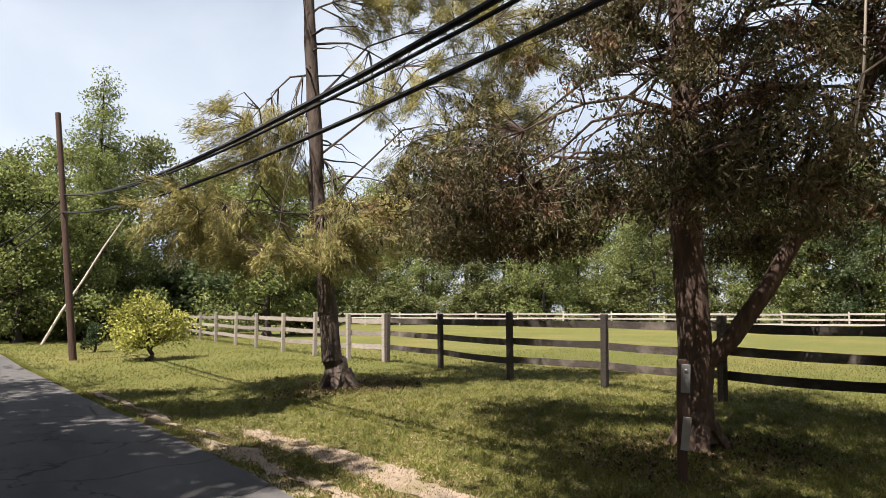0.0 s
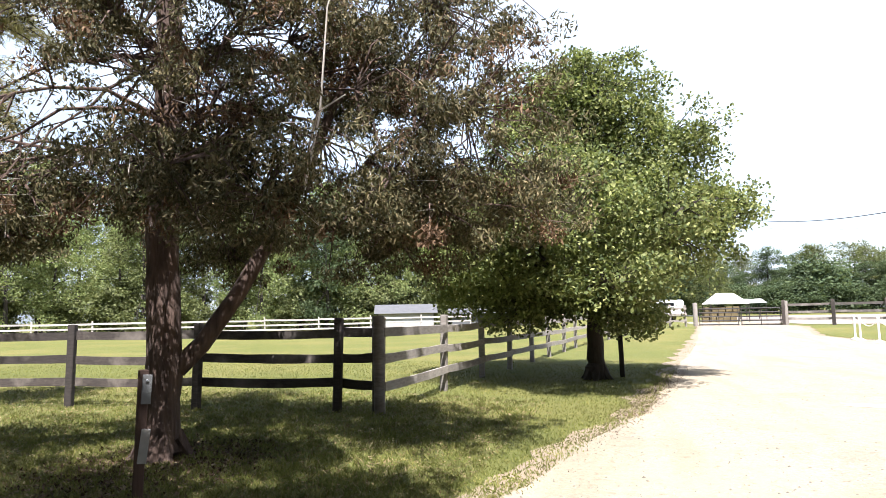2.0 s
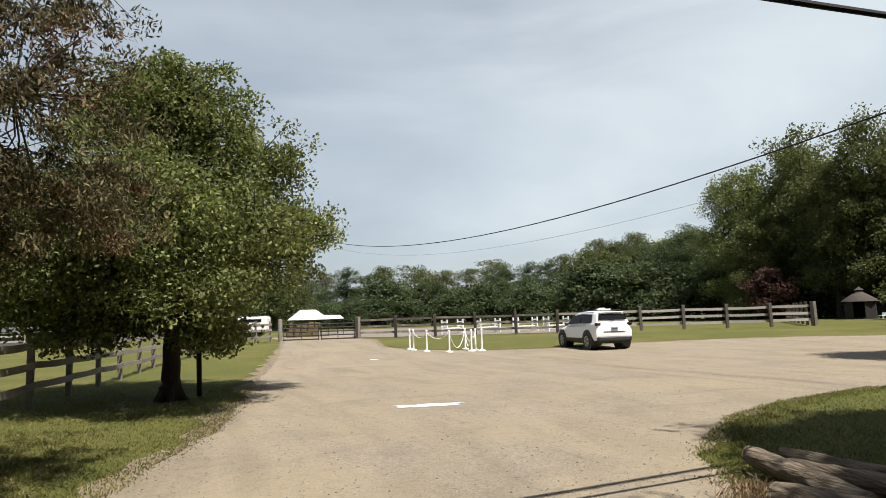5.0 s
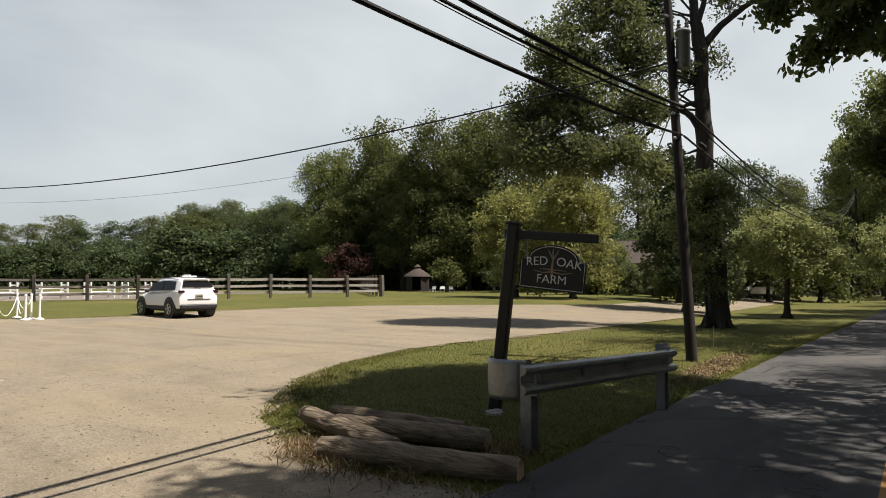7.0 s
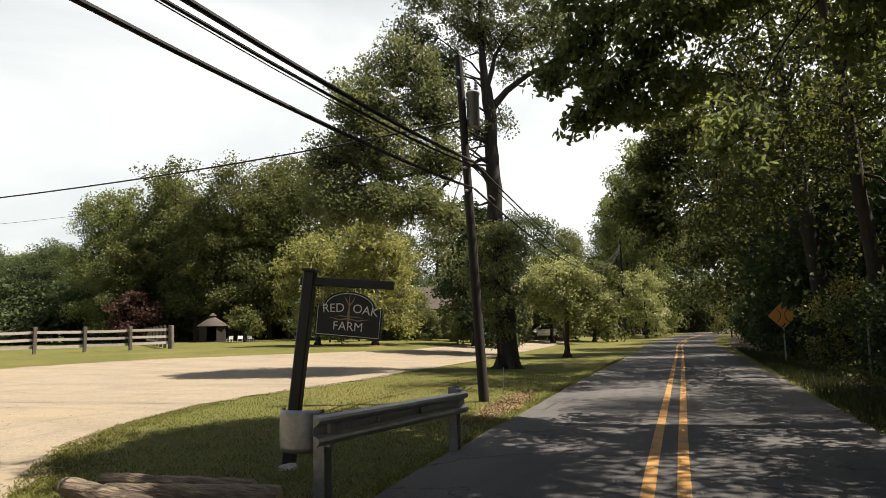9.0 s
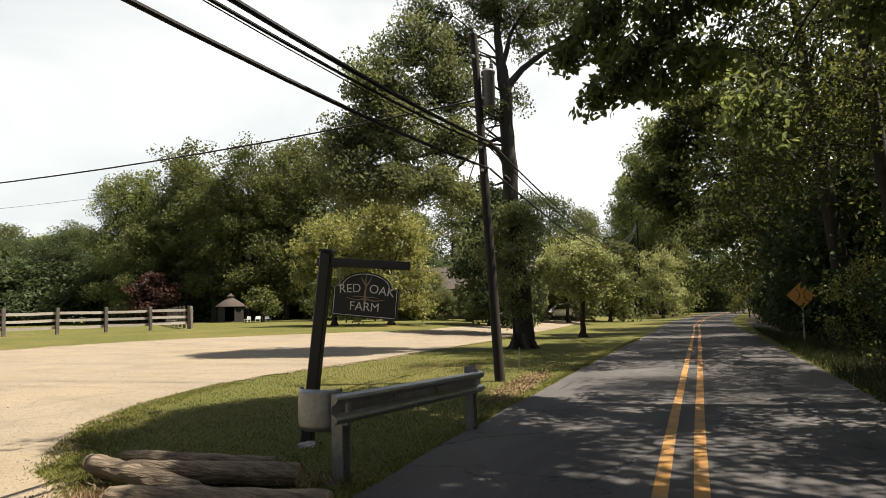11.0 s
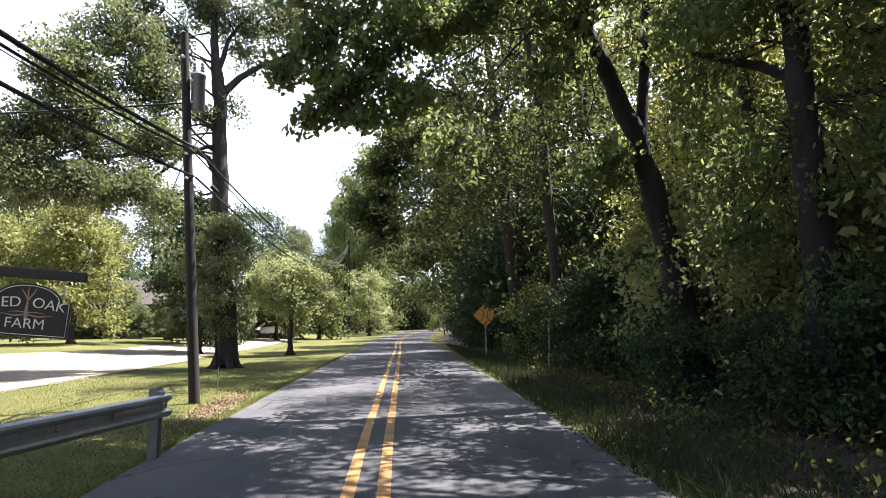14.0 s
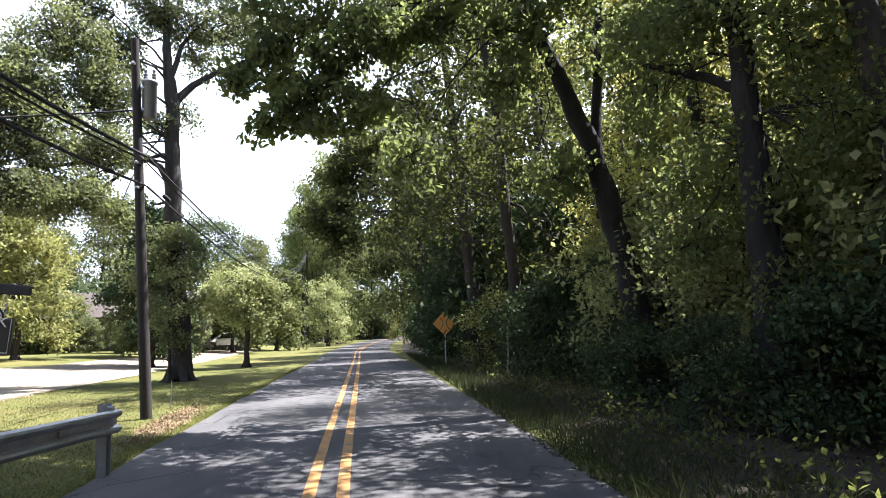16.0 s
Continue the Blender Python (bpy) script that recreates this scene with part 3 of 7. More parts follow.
def strip(name, line, left, right, lift, material, ragged=0.0, across=5, seed=0, depth=0.0):
    """A band along a line, lying on the ground; ragged: how uneven its edges are."""
    verts, faces = [], []
    rng = random.Random(seed)
    for i, p in enumerate(line):
        d = (line[min(i + 1, len(line) - 1)] - line[max(i - 1, 0)]).normalized()
        nrm = Vector((-d.y, d.x, 0))
        lo = left + (noise.noise((p.x * 0.9, p.y * 0.9, seed + 3.1)) + 0.4 * rng.uniform(-1, 1)) * ragged
        hi = right + (noise.noise((p.x * 0.9, p.y * 0.9, seed + 9.7)) + 0.4 * rng.uniform(-1, 1)) * ragged
        for k in range(across):
            u = k / (across - 1)
            q = p + nrm * (lo * (1 - u) + hi * u)
            verts.append((q.x, q.y, gz(q.x, q.y) + lift))
        if depth:
            for off in (lo, hi):
                q = p + nrm * off
                verts.append((q.x, q.y, gz(q.x, q.y) - 0.05))
    w = across + (2 if depth else 0)
    for i in range(len(line) - 1):
        for k in range(across - 1):
            a = i * w + k
            faces.append((a + 1, a, a + w, a + w + 1))
        if depth:
            a, b = i * w, i * w + across
            faces.append((a, b, b + w, a + w))
            a, b = i * w + across - 1, i * w + across + 1
            faces.append((b, a, a + w, b + w))
    return raw(name, verts, faces, material, smooth=False)


road = strip("road", ROAD_LINE, 2.5, -2.62, 0.032, M_ASPHALT, 0.05, 7, 1, 1.0)
tagged(road, "worn grey asphalt country road with cracks", "road", kind="structure")
for off in (0.155, -0.155):
    ln = strip("road_line", ROAD_LINE, off + 0.06, off - 0.06, 0.037, M_LINE, 0.004, 2, 5)
    tagged(ln, "faded yellow painted centre line on asphalt", "road marking", kind="structure")

YARD = [(-2.55, 4.35), (-3.5, 4.12), (-4.6, 4.0), (-5.15, 4.3), (-6.45, 4.95), (-7.35, 5.9), (-8.4, 7.1), (-9.4, 9.1), (-10.2, 12.0), (-10.3, 15.2), (-10.05, 17.5), (-10.15, 22.5),
        (-10.25, 30.2), (-10.85, 41), (-11.1, 54), (-11.6, 70), (-15.4, 70), (-14.8, 56), (-16.0, 46), (-16.6, 36.2), (-20.3, 31.0), (-24.4, 27.0), (-27.0, 22.6),
        (-28.1, 17.5), (-27.9, 14.2), (-28.8, 11.6), (-31.6, 9.0), (-35.2, 7.9), (-41.9, 9.0), (-47.32, 9.03), (-61.9, 11.08), (-61.96, 3.72), (-48.56, 4.14), (-38.8, 3.3), (-31.4, 2.4),
        (-18.1, 0.85), (-13.4, 0.3), (-10.8, 0.0), (-8.7, -0.6), (-6.2, -1.1), (-4.7, -1.8), (-3.6, -2.6), (-2.76, -3.69), (-2.14, -4.9), (-0.81, -3.96), (-0.64, 2.99)]


def flat_patch(name, outline, lift, material, jag=0.10, cell=1.6, seed=0, step=0.35):
    """A patch of ground with an uneven rim, triangulated so that it follows the lie of the land."""
    from mathutils import geometry
    rng = random.Random(seed)
    rim = []
    for i, a in enumerate(outline):
        b = outline[(i + 1) % len(outline)]
        ln = math.hypot(b[0] - a[0], b[1] - a[1])
        far = math.hypot(a[0], a[1])
        k = max(1, int(ln / (step * (1 + far / 14))))
        for j in range(k):
            u = j / k
            x, y = a[0] * (1 - u) + b[0] * u, a[1] * (1 - u) + b[1] * u
            x += jag * (noise.noise((x * 1.7, y * 1.7, seed)) + 0.35 * rng.uniform(-1, 1))
            y += jag * (noise.noise((x * 1.7, y * 1.7, seed + 7)) + 0.35 * rng.uniform(-1, 1))
            rim.append(Vector((x, y)))
    xs, ys = [p.x for p in rim], [p.y for p in rim]
    inner = []
    gx = min(xs)
    while gx < max(xs):
        gy = min(ys)
        while gy < max(ys):
            inner.append(Vector((gx, gy)))
            gy += cell
        gx += cell
    n = len(rim)
    edges = [(i, (i + 1) % n) for i in range(n)]
    vs, _, fs, *_ = geometry.delaunay_2d_cdt(rim + inner, edges, [list(range(n))], 2, 1e-4)
    return raw(name, [(p.x, p.y, gz(p.x, p.y) + lift) for p in vs], [tuple(q) for q in fs], material, smooth=True)


yard = flat_patch("gravel_yard", YARD, 0.02, M_GRAVEL, 0.16)
tagged(yard, "pale tan gravel driveway and parking yard", "gravel", kind="structure")

ARENA = [(-48.51, 10.62), (-42.86, 22.86), (-69.78, 36.42), (-99.78, 32.68), (-103.91, 9.15), (-63.91, 9.24)]
arena = flat_patch("sand_arena", ARENA, 0.018, M_SAND, 0.2, 4.0, 5, 0.6)
tagged(arena, "pale grey sand riding arena behind the fence", "sand", kind="structure")

WOODS = [(2.97, -8.13), (2.9, 0.01), (2.61, 6.06), (2.52, 12.06), (2.48, 20.06), (2.59, 26.07), (2.23, 34.06), (2.04, 50.05), (2.41, 66.07), (3.59, 90.1), (9.22, 120.25), (57.13, 121.39), (56.95, -91.96), (9.46, -90.59), (7.52, -60.45), (6.4, -30.33), (4.49, -16.21)]
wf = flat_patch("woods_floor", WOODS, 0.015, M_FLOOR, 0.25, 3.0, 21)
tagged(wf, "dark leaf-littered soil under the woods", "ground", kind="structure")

# ---- fences ----
F1 = [(-9.70, -3.84), (-9.72, -4.5), (-9.58, -6.9), (-9.56, -9.4), (-9.02, -11.6), (-9.15, -14.6), (-9.1, -17.4), (-8.65, -19.1), (-8.42, -21.3), (-8.25, -24.0),
      (-8.24, -27.2), (-8.15, -30.0), (-8.1, -33.3), (-8.05, -36.4), (-8.0, -39.4)]
fence_line("board_fence", F1[:7], "weathered brown three-board wooden paddock fence on lawn", seed=3, side=-1)
# far part in paler wood: its sunlit grey is put into the colour
fence_line("board_fence", [(F1[6][0] + 0.02, F1[6][1] - 0.15)] + F1[7:], "three-board wooden paddock fence on lawn, sunlit grey put into its colour", seed=4, side=-1, wood=M_FENCE_MID)
F2 = [(-9.66, -3.78), (-12.7, -3.66), (-15.36, -3.51), (-17.75, -3.3), (-20.4, -3.1), (-22.9, -2.9), (-25.8, -2.7), (-28.54, -2.5), (-31.23, -2.06),
      (-33.92, -1.34), (-36.61, -0.62), (-39.3, 0.2), (-41.99, 1.11), (-44.68, 2.03), (-47.27, 3.14)]
fence_line("board_fence", F2, "weathered grey three-board wooden fence beside driveway", seed=5, side=-1, wood=M_FENCE_MID)
F3 = [(-47.12 + 12.75 * k / 11, 9.03 + 28.09 * k / 11) for k in range(12)]
fence_line("board_fence", F3[:6], "weathered dark board fence along gravel yard", seed=7, side=1, wood_rail=M_RAIL, height=1.62, rails=(0.42, 0.85, 1.30), board=(0.06, 0.15), post=0.19)
fence_line("board_fence", F3[6:], "board fence with sun-bleached rails and brown posts", seed=8, side=1, wood=M_RAIL, wood_rail=M_FENCE_PALE, height=1.62, rails=(0.42, 0.85, 1.30), board=(0.06, 0.17), post=0.19)
fence_line("board_fence", [F3[5], (F3[6][0] - 0.1, F3[6][1] - 0.22)], "single span of weathered rails joining two fences", seed=10, side=1, wood_rail=M_FENCE_MID, height=1.6, rails=(0.42, 0.85, 1.30), board=(0.06, 0.15), post=0.17)
F4 = [(-34.5 - 2.4 * k, 37.0 + 2.1 * k) for k in range(7)]
fence_line("board_fence", F4, "weathered brown board fence running back from yard corner", seed=9, side=1, wood_rail=M_FENCE_MID, height=1.62, rails=(0.42, 0.85, 1.30), board=(0.06, 0.15), post=0.19)
F5 = [(-16.85 + -2.066 * k, -92.53 + 3.916 * k) for k in range(21)]
fence_line("board_fence", F5, "pale grey board fence across the paddock", seed=11, side=-1, wood=M_FENCE_PALE)

# ---- trees in the yard ----
grow("cedar_tree", (-6.3, -4.9, 0.07),
     [(0, 0, 0, 0.22), (0.0, 0.0, 0.4, 0.19), (0.0, -0.02, 1.3, 0.185), (-0.02, -0.05, 2.4, 0.17), (-0.05, -0.05, 5.0, 0.13), (0, 0, 8.5, 0.09), (0, 0, 11.5, 0.02)],
     [(1.6, -1.8, 2.4, 1.5, 1.3, 0.45, 52), (0.3, -2.8, 2.5, 1.7, 1.3, 0.4, 40), (-1.0, 2.3, 2.35, 1.2, 1.2, 0.65, 60), (-1.7, 3.5, 2.8, 1.1, 1.1, 0.8, 50), (-2.0, -0.6, 2.4, 1.2, 1.2, 0.6, 40), (0.6, 1.5, 2.6, 1.0, 1.0, 0.5, 36),
      (1.5, -1.5, 3.4, 1.5, 1.4, 1.1, 24), (0.7, -2.6, 3.5, 1.7, 1.2, 0.4, 30), (-1.6, 2.2, 3.0, 1.5, 1.5, 1.0, 90), (-0.6, 3.2, 3.6, 1.3, 1.3, 1.2, 80)] + [(0.8, 1.2, 3.0, 1.4, 1.4, 0.9, 80), (-1.8, -0.8, 3.0, 1.5, 1.5, 1.0, 80), (1.2, 0.3, 4.3, 1.2, 1.2, 0.8, 44), (-1.4, 1.4, 4.4, 1.2, 1.2, 0.8, 44), (0.2, 1.9, 4.7, 1.2, 1.2, 0.8, 40), (-1.2, -0.9, 4.7, 1.2, 1.2, 0.8, 38), (0.3, -0.9, 4.9, 1.0, 1.0, 0.8, 30), (0.0, 0.4, 5.6, 1.3, 1.3, 0.8, 40), (0.5, -1.4, 5.0, 1.3, 1.3, 1.0, 10),
      (-1.2, 2.6, 5.2, 1.6, 1.7, 1.2, 80)] + [(1.0, 1.0, 6.3, 1.1, 1.1, 0.9, 40), (-0.4, 2.2, 6.6, 1.1, 1.1, 0.9, 40), (-1.2, -0.9, 6.6, 1.1, 1.1, 0.9, 36), (0.4, -0.6, 7.0, 1.0, 1.0, 0.9, 30), (0, 0, 8.4, 1.6, 1.6, 1.5, 80), (0, 0, 10.3, 1.0, 1.0, 1.4, 40)] + [(1.3, 1.0, 2.8, 1.2, 1.2, 0.7, 40), (1.8, -1.3, 2.7, 1.2, 1.1, 0.7, 50), (1.4, -2.9, 2.9, 1.5, 1.2, 0.35, 26), (-0.6, 2.9, 2.6, 1.1, 1.0, 0.7, 44), (-0.9, 1.2, 4.6, 1.3, 1.3, 1.0, 60), (-0.4, 0.8, 5.6, 1.2, 1.2, 0.9, 50), (-1.6, 2.0, 4.4, 1.2, 1.2, 0.9, 50), (0.7, -1.6, 2.55, 0.9, 0.9, 0.5, 50), (1.2, -2.2, 2.85, 0.9, 0.9, 0.5, 40), (0.2, -1.0, 2.9, 0.8, 0.8, 0.5, 34)],
     M_BARK_CEDAR, L_CEDAR, "old cedar with peeling reddish bark and drooping brown-green sprays", seed=11, per=130, clumps=0.98, spread=0.125, length=0.07, width=0.02, dead=(L_CEDAR_DEAD, 9),
     droop=0.9, flat=0.1, twig=0.009, limb=0.03, low=0.24, shell=1.7, needles=False)
cedar = [o for o in bpy.data.objects if o.name == "cedar_tree"][0]
tube("side_limb", [(-0.08, 0.1, 0.95), (-0.22, 0.3, 1.2), (-0.42, 0.62, 1.75), (-0.62, 0.98, 2.5), (-0.75, 1.4, 3.4), (-0.9, 1.9, 4.6)], [0.105, 0.098, 0.088, 0.078, 0.06, 0.03], M_BARK_CEDAR, cedar, 10)
tube("dead_branch", [(0.5, 1.9, 2.6), (0.45, 2.05, 3.4), (0.7, 2.25, 4.3), (0.55, 2.5, 5.2)], [0.013, 0.011, 0.008, 0.004], M_DEADWOOD, cedar, 6, "bare pale dead branch")
tube("dead_branch", [(0.6, 2.0, 3.0), (0.9, 2.25, 3.25), (1.1, 2.6, 3.3)], [0.012, 0.01, 0.005], M_DEADWOOD, cedar, 6, "bare pale dead branch")
# twigs that catch the sun, added in pale wood colour
rng_t = np.random.default_rng(12)
tv, tf = [], []
for k in range(170):
    b = ((1.5, -1.6, 2.6, 1.3, 1.3, 0.8), (0.3, -2.6, 2.6, 1.2, 1.2, 0.8), (-1.0, 2.3, 2.7, 1.4, 1.4, 0.9), (0.8, 1.2, 3.0, 1.5, 1.5, 1.0), (0.2, 0.0, 4.4, 2.5, 2.6, 1.3), (0.6, 0.3, 2.6, 1.6, 1.6, 0.5))[k % 6]
    p = Vector(in_blob(b, 1, rng_t, 3.0)[0])
    d = Vector(rng_t.normal(size=3) * np.array([1, 1, 0.6])).normalized() * rng_t.uniform(0.1, 0.3)
    e = Vector(rng_t.normal(size=3) * 0.09)
    r = rng_t.uniform(0.002, 0.005)
    tube_data([p, p + d * 0.5 + e, p + d], [r, r * 0.8, r * 0.3], 4, tv, tf, cap=False)
raw("twigwork", tv, tf, M_DEADWOOD, cedar, "bare twigs, sunlit paleness put into their colour", True)["kind"] = "stuff"
grow("pine_tree", (-5.38, -12.3, 0.08),
     [(0, 0, 0, 0.26), (0.1, -0.02, 0.6, 0.205), (0.33, -0.1, 2.3, 0.17), (0.40, -0.15, 3.4, 0.155), (0.52, -0.2, 5.6, 0.135), (0.66, -0.25, 8.0, 0.11), (0.7, -0.25, 11.5, 0.07), (0.7, -0.25, 14.5, 0.02)],
     [(1.7, -0.5, 5.1, 1.2, 1.0, 0.45, 36), (-1.3, 1.0, 5.9, 1.5, 1.2, 0.9, 40), (-0.2, 0.4, 3.2, 1.1, 1.0, 0.4, 40), (2.6, -0.3, 3.2, 1.3, 1.1, 0.6, 60),
      (-0.6, 0.2, 7.7, 1.0, 1.0, 0.6, 34), (1.1, -1.0, 4.4, 1.2, 1.0, 0.4, 36), (1.5, 0.4, 2.5, 1.2, 0.9, 0.3, 26), (-2.2, 2.0, 7.0, 1.3, 1.2, 0.7, 44),
      (-1.8, 0.6, 4.6, 1.3, 1.2, 0.5, 44), (0.9, -0.4, 9.5, 1.6, 1.6, 0.7, 40)] + [(0.5, 0.0, 11.5, 1.4, 1.4, 0.8, 40), (0.6, -0.2, 13.6, 1.0, 1.0, 0.9, 30), (-2.6, 1.7, 5.2, 1.4, 1.2, 0.6, 50), (-1.6, 1.2, 8.0, 1.4, 1.2, 0.7, 40), (-3.2, 2.0, 6.6, 1.2, 1.0, 0.6, 40), (-1.2, 0.8, 3.4, 1.2, 1.0, 0.5, 44), (1.9, -0.9, 2.9, 1.2, 1.0, 0.5, 44), (0.2, 0.6, 2.7, 1.0, 0.9, 0.4, 36)],
     M_BARK_PINE, L_PINE, "tall leaning pine with sparse yellow-green needle tufts", seed=21, per=200, spread=0.22, length=0.15, width=0.013,
     droop=0.1, flat=0.2, twig=0.010, limb=0.028, low=0.2, needles=True, shell=2.0)
pine = [o for o in bpy.data.objects if o.name == "pine_tree"][0]
rng_p = np.random.default_rng(9)
for k in range(18):
    z = 2.1 + 5.0 * k / 17 + rng_p.uniform(-0.3, 0.3)
    a, ln = 2.6 + rng_p.uniform(-2.4, 2.4), rng_p.uniform(0.6, 2.4)
    x0, y0 = 0.1 + 0.075 * z, -0.03 * z
    out = Vector((math.cos(a), math.sin(a), 0))
    rise = rng_p.uniform(-0.05, 0.45)
    pts = [Vector((x0, y0, z)) + out * ln * u + Vector((0, 0, ln * (rise * u - 0.42 * u * u) + rng_p.uniform(-0.09, 0.09))) + Vector((-out.y, out.x, 0)) * rng_p.uniform(-0.1, 0.1) for u in (0, 0.25, 0.5, 0.75, 1)]
    pts[0] = Vector((x0, y0, z))
    tube("bare_branch", pts, [0.024, 0.018, 0.013, 0.009, 0.003], M_BARK, pine, 6, "dark bare branch")
grow("maple_tree", (-15.97, -0.98, -0.02),
     [(0, 0, 0, 0.24), (0.02, 0, 0.5, 0.19), (0.0, 0.03, 1.8, 0.17), (0.05, 0, 3.4, 0.14), (0, 0, 5.5, 0.08), (0, 0.2, 7.4, 0.02)],
     [(0, -0.25, 4.6, 2.5, 2.5, 2.2, 280), (0.2, -1.95, 3.6, 1.5, 1.5, 1.5, 90), (0, 1.45, 3.8, 1.6, 1.6, 1.6, 100), (0.4, -2.25, 2.1, 1.0, 1.0, 0.6, 36), (0, -0.05, 6.4, 1.9, 1.9, 1.2, 170),
      (0.2, 2.25, 5.4, 0.9, 0.8, 0.8, 26), (1.4, -0.05, 3.6, 1.5, 1.6, 1.5, 80), (-1.4, -0.15, 4.2, 1.5, 1.6, 1.6, 70), (0.3, 0.25, 2.0, 1.2, 1.3, 0.5, 36), (0.1, -1.45, 6.2, 1.1, 1.1, 0.9, 34)] + [(0.5, -1.35, 2.3, 1.5, 1.3, 0.8, 70), (0.2, 0.65, 2.3, 1.4, 1.4, 0.8, 70), (-1.0, -0.75, 2.4, 1.3, 1.3, 0.8, 50), (1.6, -0.75, 2.5, 1.1, 1.3, 0.8, 40), (0.2, 1.15, 1.35, 0.7, 0.6, 0.35, 12), (-0.2, -0.15, 3.2, 2.2, 2.2, 1.0, 90),
      (3.0, -0.35, 3.4, 1.5, 1.8, 1.5, 90), (-2.9, -0.15, 3.6, 1.6, 1.9, 1.6, 80), (2.3, 1.45, 3.2, 1.3, 1.4, 1.2, 60), (2.3, -2.15, 3.0, 1.3, 1.4, 1.2, 60)] + [(3.5, 0.45, 2.1, 0.9, 1.3, 0.5, 30), (-2.0, -2.15, 3.2, 1.4, 1.4, 1.2, 50), (-1.8, 1.85, 3.4, 1.3, 1.3, 1.2, 50),
      (0.9, 0.55, 1.55, 1.0, 0.9, 0.4, 30), (0.8, -1.45, 1.6, 1.1, 1.0, 0.45, 36), (0.0, 2.75, 3.6, 1.0, 0.9, 1.0, 40), (0.6, -3.1, 2.3, 1.0, 0.9, 0.7, 50), (0.4, -2.9, 3.2, 1.1, 1.0, 0.9, 50)],
     M_BARK, L_MAPLE, "round leafy green maple beside the gravel drive", seed=31, per=90, spread=0.25, length=0.09, width=0.062, droop=0.35, flat=0.55, limb=0.04, low=0.2)
grow("oak_tree", (-7.07, 25.45, gz(-7.07, 25.45) - 0.03),
     [(-0.00, 0.08, 0.02, 0.42), (0.00, 0.08, 0.71, 0.39), (-0.13, 0.05, 3.03, 0.35), (-0.25, 0.01, 5.05, 0.32), (-0.34, -0.01, 7.09, 0.30), (-0.36, -0.02, 8.93, 0.27), (-0.40, -0.03, 10.56, 0.24), (-0.56, -0.08, 11.74, 0.17), (-0.64, -0.10, 13.16, 0.13), (-0.63, -0.10, 15.07, 0.08), (-0.48, -0.05, 16.99, 0.03)],
     [(-3.00, -2.57, 11.47, 1.47, 1.40, 1.22, 70), (-4.28, -3.74, 10.06, 1.40, 1.33, 1.15, 70), (-4.84, -4.62, 7.64, 1.17, 1.11, 1.17, 60), (-3.56, -3.38, 8.40, 1.61, 1.53, 1.44, 100), (-2.26, -1.72, 10.10, 1.24, 1.18, 1.42, 60), (-1.93, -2.13, 7.85, 1.05, 1.00, 0.93, 40), (-3.65, -3.99, 6.09, 1.57, 1.50, 0.89, 70), (-5.04, -4.74, 6.10, 0.89, 0.84, 0.81, 40), (-2.26, -3.35, 6.16, 1.13, 1.07, 0.73, 44), (-1.54, -1.98, 5.89, 0.76, 0.72, 0.59, 22), (-1.89, -0.52, 12.17, 0.76, 0.72, 0.94, 26), (-1.13, -0.26, 13.79, 1.03, 0.97, 0.89, 34), (0.06, 0.62, 13.80, 1.14, 1.08, 0.95, 24), (1.05, 1.37, 13.55, 1.07, 1.01, 0.83, 22), (0.23, 0.66, 12.34, 0.77, 0.73, 0.45, 10), (1.99, 1.57, 14.30, 1.07, 1.01, 0.93, 22), (-2.79, -1.94, 13.30, 1.07, 1.02, 0.64, 20), (-0.74, -0.13, 15.80, 2.01, 1.91, 1.12, 60), (1.14, 1.39, 15.88, 1.62, 1.54, 1.04, 40), (-2.35, -1.76, 14.91, 1.29, 1.22, 0.86, 34), (-0.98, -0.21, 9.31, 0.36, 0.34, 0.54, 8), (0.06, 0.10, 9.95, 0.22, 0.21, 0.49, 5)],
     M_BARK_GREY, L_OAK, "large old oak with heavy limbs and dense dark crown", seed=41, per=110, clumps=0.92, spread=0.33, length=0.115, width=0.08, droop=0.2, limb=0.05, twig=0.022, low=0.45)
oak = [o for o in bpy.data.objects if o.name == "oak_tree"][0]
for pts, r in (([(-0.36, -0.02, 8.35), (-0.69, -0.33, 8.30), (-1.02, -0.64, 8.09), (-1.52, -1.02, 7.97), (-2.17, -1.48, 8.13)], 0.10),
               ([(-0.42, -0.04, 7.10), (-0.47, -0.23, 7.41), (-0.66, -0.46, 7.84), (-0.99, -0.74, 8.02), (-1.40, -1.05, 7.77), (-2.19, -1.52, 6.87), (-2.75, -1.92, 6.55)], 0.15),
               ([(-0.41, -0.03, 10.21), (-0.21, 0.15, 10.63), (0.26, 0.40, 11.25), (1.03, 0.71, 11.86), (1.91, 1.02, 12.36), (2.80, 1.30, 13.06)], 0.19),
               ([(-0.46, -0.05, 11.38), (-0.30, 0.13, 12.00), (-0.18, 0.29, 12.75), (0.14, 0.51, 13.38), (0.74, 0.79, 14.22)], 0.13),
               ([(-0.52, -0.07, 11.62), (-0.86, -0.33, 11.70), (-1.30, -0.63, 11.91)], 0.07),
               ([(-0.35, -0.02, 6.64), (-0.70, -0.12, 6.54), (-1.02, -0.22, 6.44)], 0.08),
               ([(-1.19, -0.27, 8.16), (-2.28, -1.19, 8.32), (-3.29, -2.15, 9.23), (-4.04, -3.06, 9.75)], 0.11),
               ([(-1.62, -0.42, 8.02), (-2.85, -1.60, 7.73), (-4.16, -2.93, 7.17), (-4.78, -4.02, 6.82)], 0.10)):
    tube("limb", pts, [r * (1 - 0.78 * q / (len(pts) - 1)) for q in range(len(pts))], M_BARK_GREY, oak, 9)
